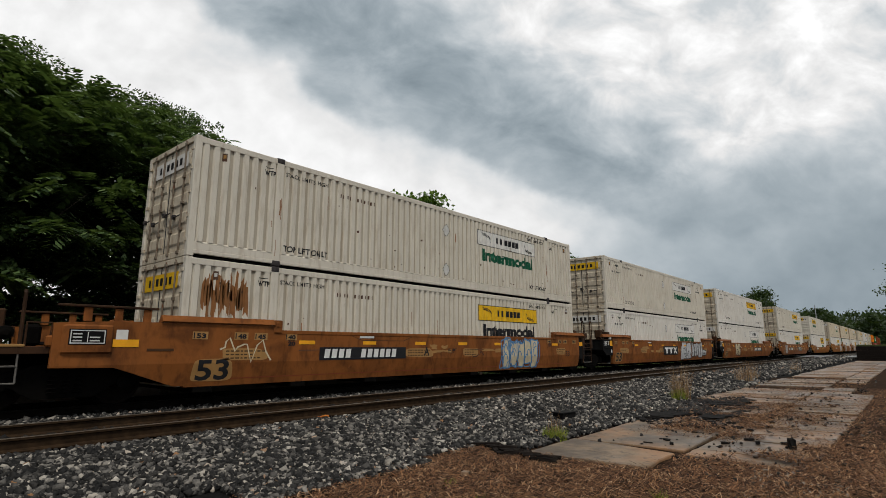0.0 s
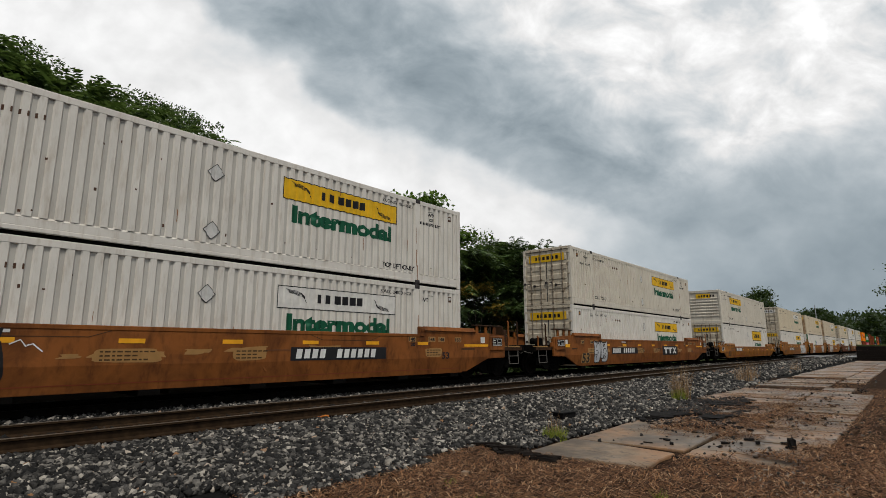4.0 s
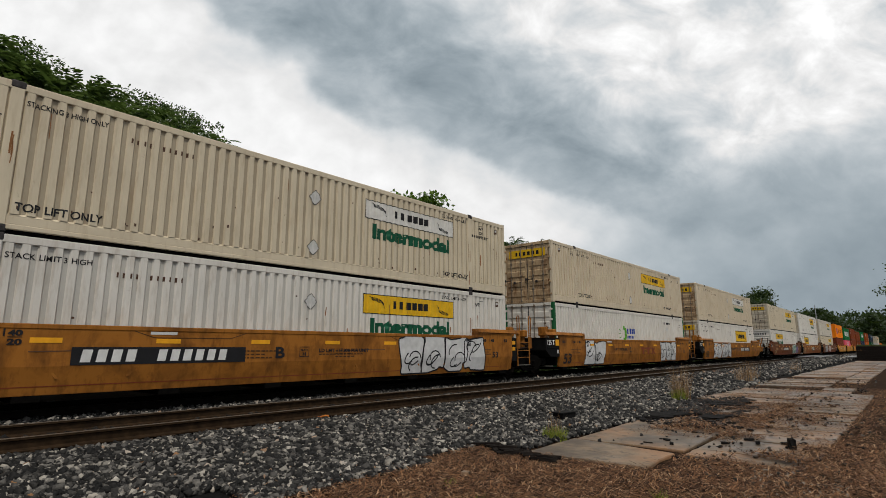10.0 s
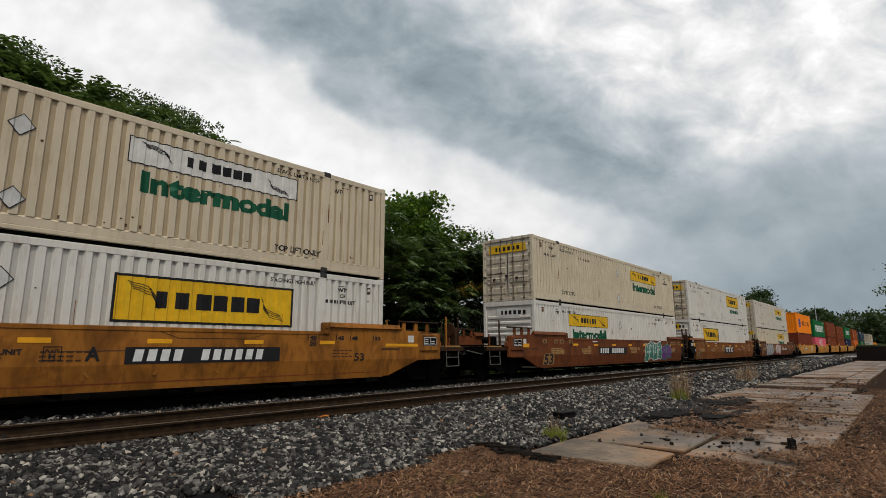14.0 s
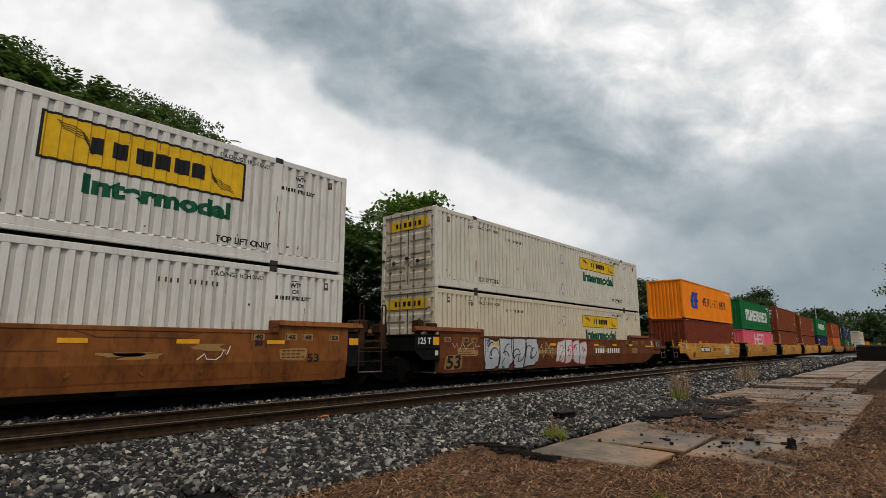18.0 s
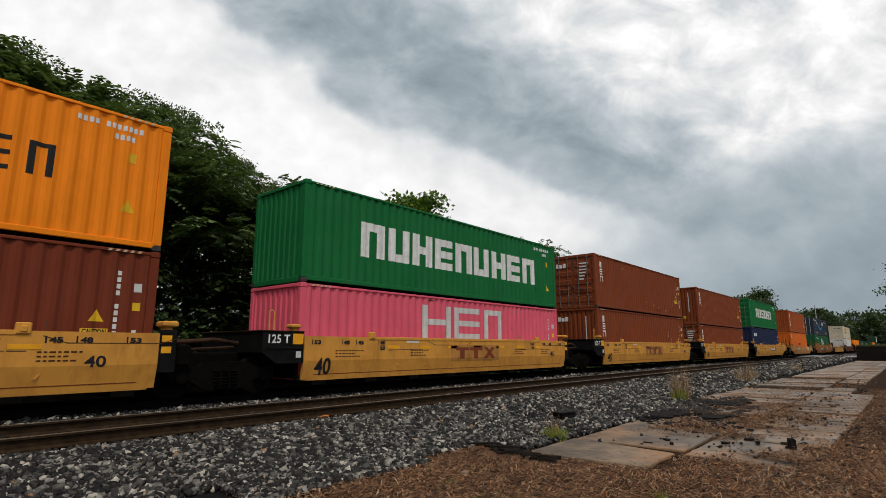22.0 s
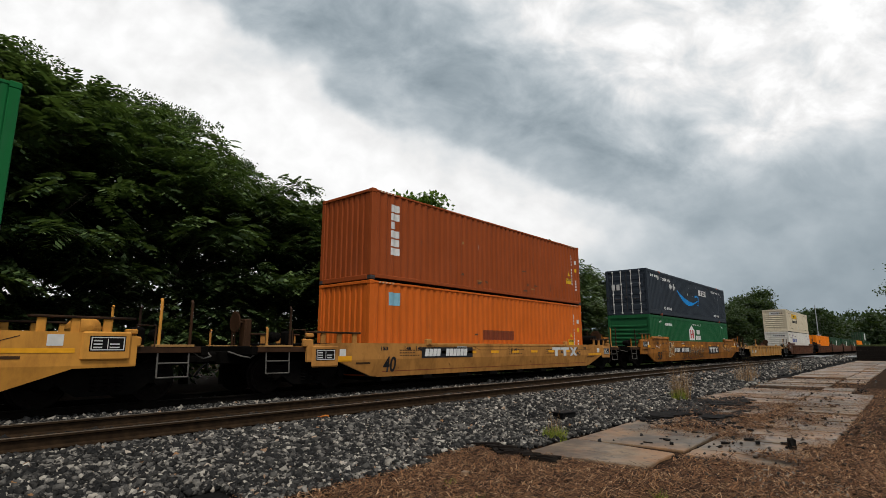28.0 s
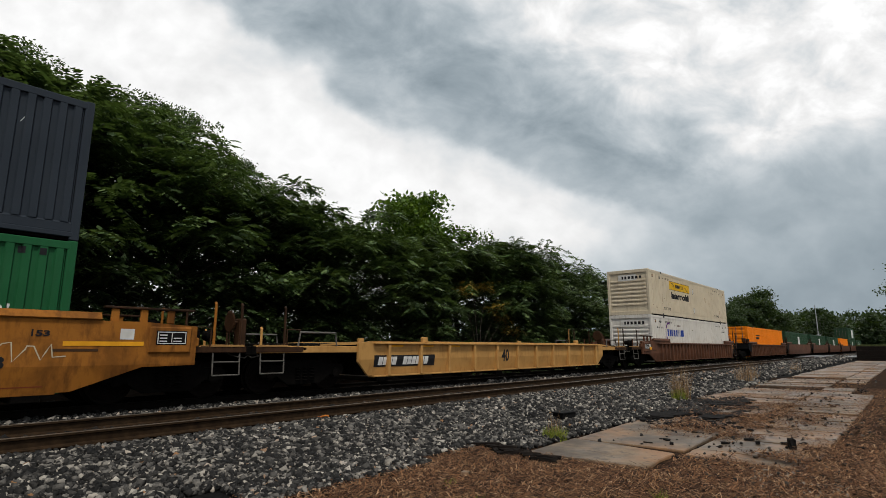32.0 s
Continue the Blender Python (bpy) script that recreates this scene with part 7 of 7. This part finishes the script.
Q = 95.31
for k, (lab, right_end) in enumerate((("", "artic"), ("", "artic"))):
    q = Q + 16.77 * k
    wagon(q, color="wagon_yellow", label=YELLOW, L=12.74, left="artic", right=right_end, big="40", number=None, logo=("ink_rust", "wagon_ochre"), logo_at=5.2)
    for z, H in ((LOW, H96 if k == 0 else H86), (UP if k == 0 else UP_LOW, H96)):
        doors = (z == LOW) == (k == 1)
        r, s_ = load(q, z, box40("brown_paint", "red-brown corrugated container with white letters and lock rods" if doors else "red-brown corrugated container with white letters and a ribbed end wall", "doors" if doors else "plain", H, rod_mat="galvanised"))
        block_word(r, s_, 0.55, H - 0.36, 0.30, (0.8, 1.0, 1.15), "ink_white", upright=True, ring=0.27)
        iso_marks(r, s_, H, 5 * k + int(z))
        wx = 0.008 if doors else 0.026
        for j in range(3):
            a = 0.95 - 0.2 * j
            part("company_mark", Geo().box(wx - 0.004, wx, a - 0.16, a, H - 0.62, H - (0.40 if j != 1 else 0.44)), "ink_white", r)
        if doors:
            for j in range(6):
                part("door_label", Geo().box(wx - 0.004, wx, -0.85 + 0.05 * j, -0.35, H - 0.5 - 0.16 * j, H - 0.43 - 0.16 * j), "ink_white", r)
        else:
            part("number_marking", Geo().box(wx - 0.004, wx, -0.62, -0.56, 0.9, H - 0.4), "placard", r)
            part("warning_sign", Geo().box(wx - 0.004, wx, -0.35, -0.15, 0.45, 0.63), "sign_yellow", r)

Q = 128.89
wagon(Q, color="wagon_yellow", label=YELLOW, L=12.74, letter=("E", 3.25), left="artic", right="coupler", big="40", number=6.3)
r, s_ = load(Q, LOW, box40("navy_paint", "navy blue corrugated container in a yellow well wagon"))
block_word(r, s_, 1.0, 1.9, 0.3, (0.6, 0.6, 0.6, 0.6, 0.6), "ink_white")
iso_marks(r, s_, H96, 7)
r, s_ = load(Q, UP, box40("green_paint", "green corrugated container with white company letters and lock rods", "doors", rod_mat="galvanised"))
block_word(r, s_, 2.7, 1.05, 0.88, (0.80,) * 9, "ink_white", 0.14, ring=0.28)
id_bars(r, s_, H96, 12.4)

Q = 150.3
wagon(Q, color="wagon_ochre", label="dull yellow steel well wagon, scuffed and patched", L=12.74, top=1.21, big="40", number=1.8, limit=("LD LMT", 6.5, 0.4), logo=("tag_white", None), logo_at=9.2)
r, s_ = load(Q, LOW, box40("burnt_orange_paint", "faded orange corrugated container with a pale sticker"))
lay("sticker", flat([rect(0.75, 1.2, 2.03, 2.42)], "sign_blue"), s_, 0, 0, r, "pale blue sticker")
lay("patch", flat([rect(5.3, 7.2, 1.08, 1.42)], "ink_rust"), s_, 0, 0, r, "dark worn patch")
iso_marks(r, s_, H96, 8)
r, s_ = load(Q, UP, box40("triton_paint", "rust-red corrugated container with white upright letters"))
block_word(r, s_, 0.78, 2.37, 0.22, (1.5, 1.5, 0.8, 1.5, 1.5, 1.6), "ink_white", upright=True)
iso_marks(r, s_, H96, 9)

Q = 171.85
wagon(Q, color="wagon_amber", label=AMBER + ", covered with outlined graffiti", limit=("LD LMT", 9.0, 0.42), number=3.1, logo=("ink_white", "ink_black"), logo_at=10.4,
      extras=(("tag", 2.2, 3.1, 0.6, 1.41, 2, None, "tag_cream", 131), ("tag", 4.7, 9.2, 0.42, 0.9, 12, None, "ink_black", 132, 2), ("scrawl", 5.6, 9.2, 0.62, 1.25, "tag_cream", 133, 0.022), ("scrawl", 0.0, 0.8, 0.95, 1.3, "ink_white", 134, 0.025), ("scrawl", 14.2, 17.0, 0.85, 1.2, "tag_cream", 135, 0.022)))
r, s_ = load(Q, LOW, box53("deep_green_paint", "dark green corrugated container with a white house-shaped logo", "front"))
lay("company_logo", flat([[(7.1, 1.3), (8.25, 1.3), (8.25, 2.0), (7.68, 2.3), (7.1, 2.0)]], "ink_white"), s_, 0, 0, r, "white house-shaped logo")
lay("logo_stripe", flat([rect(7.38, 7.5, 1.42, 1.98), rect(7.56, 7.64, 1.42, 1.98), rect(7.72, 7.8, 1.42, 1.98), rect(7.86, 7.98, 1.42, 1.98), rect(7.38, 7.98, 1.66, 1.74)], "ink_red"), s_, 0, 0, r, "", 0.008)
block_word(r, s_, 8.75, 1.72, 0.3, (0.7, 0.6, 0.6), "ink_white", 0.2)
block_word(r, s_, 8.45, 1.32, 0.3, (0.7, 0.45, 0.6, 0.6, 0.6), "ink_white", 0.2)
lay("writing", letters("53'", 0.24, "ink_white", width=0.5), s_, 1.15, 1.3, r)
lay("writing", letters("53'", 0.24, "ink_white", width=0.5), s_, 15.6, 1.3, r)
for x in (1.55, 15.2):
    lay("writing", letters("WTP", 0.12, "ink_white", width=0.32, heavy=0.006), s_, x, 2.3, r)
for x in (16.1, 16.4):
    lay("inspection_plate", flat([rect(x, x + 0.1, 2.42, 2.54)], "ink_black"), s_, 0, 0, r)
lay("number_marking", bars([0.65] * 4 + [-0.4] + [0.65] * 6, 0.15, "ink_white", 0.22), s_, 2.5, 2.15, r)
lay("writing", letters("WARNING  HIGH CUBE", 0.13, "ink_white", width=1.9), s_, 7.9, 2.3, r)
r, s_ = load(Q, UP, box53("slate_paint", "dark slate-blue corrugated container with a blue arrow logo", "doors"))
for x in (2.35, 13.2):
    lay("writing", letters("STACK LIMIT 8 HIGH", 0.17, "ink_white", width=1.74, heavy=0.010), s_, x - 0.05, 2.22, r)
    lay("writing", letters("TOP LIFT ONLY", 0.17, "ink_white", width=1.4, heavy=0.010), s_, x + 0.2, 0.40, r)
lay("number_marking", bars([0.6] * 4 + [-0.5] + [0.6] * 6, 0.15, "ink_white", 0.3), s_, 0.5, 2.3, r)
for x in (1.62, 15.2):
    lay("writing", letters("WTP", 0.14, "ink_white", width=0.34, heavy=0.008), s_, x, 2.2, r)
    lay("writing_rule", flat([rect(x + 0.02, x + 0.3, 2.38, 2.395)], "ink_white"), s_, 0, 0, r)
for x in (12.3, 12.55):
    lay("inspection_plate", flat([rect(x, x + 0.12, 2.44, 2.56)], "ink_black"), s_, 0, 0, r)
scr = random.Random(91)
lay("scratch", flat([q_ for _ in range(22) for a, z in ((scr.uniform(2.4, 16.6), scr.uniform(0.5, 2.3)),) for q_ in stroke([(a, z), (a + scr.uniform(-0.02, 0.07), z + scr.uniform(0.03, 0.16))], 0.012)], "placard"), s_, 0, 0, r, "pale scratches", 0.004)
for x in (4.0, 4.62):
    lay("placard", flat([[(x, 1.72), (x + 0.27, 1.95), (x, 2.18), (x - 0.27, 1.95)]], "placard"), s_, 0, 0, r, "", 0.007)
arc = [(5.25 + 4.3 * t, 1.78 - 2.3 * t * (1 - t) * 0.85 - 0.42 * t) for t in [i / 16 for i in range(17)]]
wide = [0.10 + 0.26 * math.sin(math.pi * min(1, i / 13)) for i in range(17)]
arrow = [[(arc[i][0], arc[i][1] + wide[i] / 2), (arc[i + 1][0], arc[i + 1][1] + wide[i + 1] / 2), (arc[i + 1][0], arc[i + 1][1] - wide[i + 1] / 2), (arc[i][0], arc[i][1] - wide[i] / 2)] for i in range(16)]
arrow += stroke([(9.0, 1.62), (9.4, 1.70), (9.78, 1.62), (9.72, 1.30), (9.55, 1.0)], 0.11)
lay("company_logo", flat(arrow, "ink_sky"), s_, 0, 0, r, "blue curved arrow logo")
block_word(r, s_, 10.0, 1.80, 0.40, (0.75, 0.5, 0.26, 1.1, 0.75), "ink_white", 0.2, ring=0.22)
part("door_label", Geo().add([(-0.035, 0.9 - 0.3 * j - dx, 1.5 + dz) for j in range(2) for dx, dz in ((0, 0), (0.2, 0), (0.2, 0.35), (0, 0.35))], [(0, 1, 2, 3), (4, 5, 6, 7)]), "placard", r)

Q = 196.2
r, s_ = wagon(Q, color="wagon_tan", label="empty pale yellow steel well wagon with upright ribs", L=13.9, ribs=1.29, big=None, number=0.1, number_z=0.56, top=1.26, low_ends=True)
lay("writing", letters("40", 0.42, "ink_black", width=0.46, heavy=0.014), s_, 6.1, 0.62, r)
lay("reflector", flat([rect(0.6 + 1.29 * k, 1.2 + 1.29 * k, 1.11, 1.16) for k in range(3)], "reflector"), s_, 0, 0, r)
Q = 218.14
wagon(Q, color="wagon_dull", label="rusty dark brown well wagon with close upright ribs", right="artic", ribs=0.62, big=None, number=None)
r, s_ = white_box(Q, LOW, "white_paint", "white corrugated container with a purple round logo", None, None, end="front", sign="white", placards=False)
lay("company_logo", flat([[(2.9 + (0.62 if k < 12 else 0.5) * math.cos(a), 1.75 + (0.62 if k < 12 else 0.5) * math.sin(a)) for k, a in enumerate([1.2 + 0.33 * i for i in range(12)] + [1.2 + 0.33 * (11 - i) for i in range(12)])]], "tag_purple"), s_, 0, 0, r, "purple crescent logo")
block_word(r, s_, 2.6, 1.5, 0.42, (0.7, 0.6, 0.7, -0.01, 0.3, 0.55, 0.5, 0.25, 0.45, 0.35, 0.25, 0.5, 0.5), "ink_blue", 0.15)
white_box(Q, UP, "cream_paint", "cream corrugated container with a ribbed front wall and yellow signboard", "yellow", "Intermodal", "ink_black", end="front", sign="white", place=3.6, rev=True)
Q = 244.0
wagon(Q - 1.5, color="wagon_dull", label="rusty dark brown well wagon with close upright ribs", left="artic", right="artic", ribs=0.62, big=None, number=None, detail=False)
r, s_ = load(Q - 1.5, LOW, box53("orange_paint", "orange corrugated container alone in a brown wagon"))
lay("company_mark", flat([rect(3.2, 5.0, 1.9, 2.0), rect(3.2, 4.6, 1.6, 1.8)], "ink_black"), s_, 0, 0, r)
for k in range(6):
    q = 262.2 + 20.8 * k
    wagon(q, color="wagon_dull", label="dark brown well wagon far down the train", left="artic" if k else "artic", right="artic", ribs=0, big=None, number=None, detail=False)
    col, lab = (("far_green_paint", "dark green corrugated container far down the train"), ("far_green_paint", "dark green corrugated container far down the train"),
                ("far_green_paint", "dark green corrugated container far down the train"), ("orange_paint", "orange corrugated container far down the train"),
                ("far_green_paint", "dark green corrugated container far down the train"), ("far_green_paint", "dark green corrugated container far down the train"))[k]
    r, s_ = load(q, LOW, box53(col, lab))
    if k != 3:
        lay("company_mark", flat([rect(8.5, 9.8, 0.9, 2.2)], "ink_white"), s_, 0, 0, r)
    if k == 4:
        r, s_ = load(q, UP, box53("far_green_paint", "dark green corrugated container stacked far down the train"))
        lay("company_mark", flat([rect(9, 14, 0.4, 2.4)], "ink_white"), s_, 0, 0, r)


# ---- what moves ----
def motions():
    times = [float(i) for i in range(33)]
    for ob, q, z in MOVERS:
        walk(ob, [(t, pose(q - run(t), TRACK_Y, z)) for t in times])
    ticks = [i / FPS for i in range(0, 32 * FPS + 1)]
    for ob, dx, phase in WHEELS:
        walk(ob, [(t, pose(dx, 0, WHEEL_R, 0, phase - math.degrees(run(t) / WHEEL_R), 0)) for t in ticks])
    walk(SKY, [(0.0, pose(0, 0, 0, 0, 0, 0)), (32.0, pose(0, 0, 0, 0, 0, -2.8))])


motions()
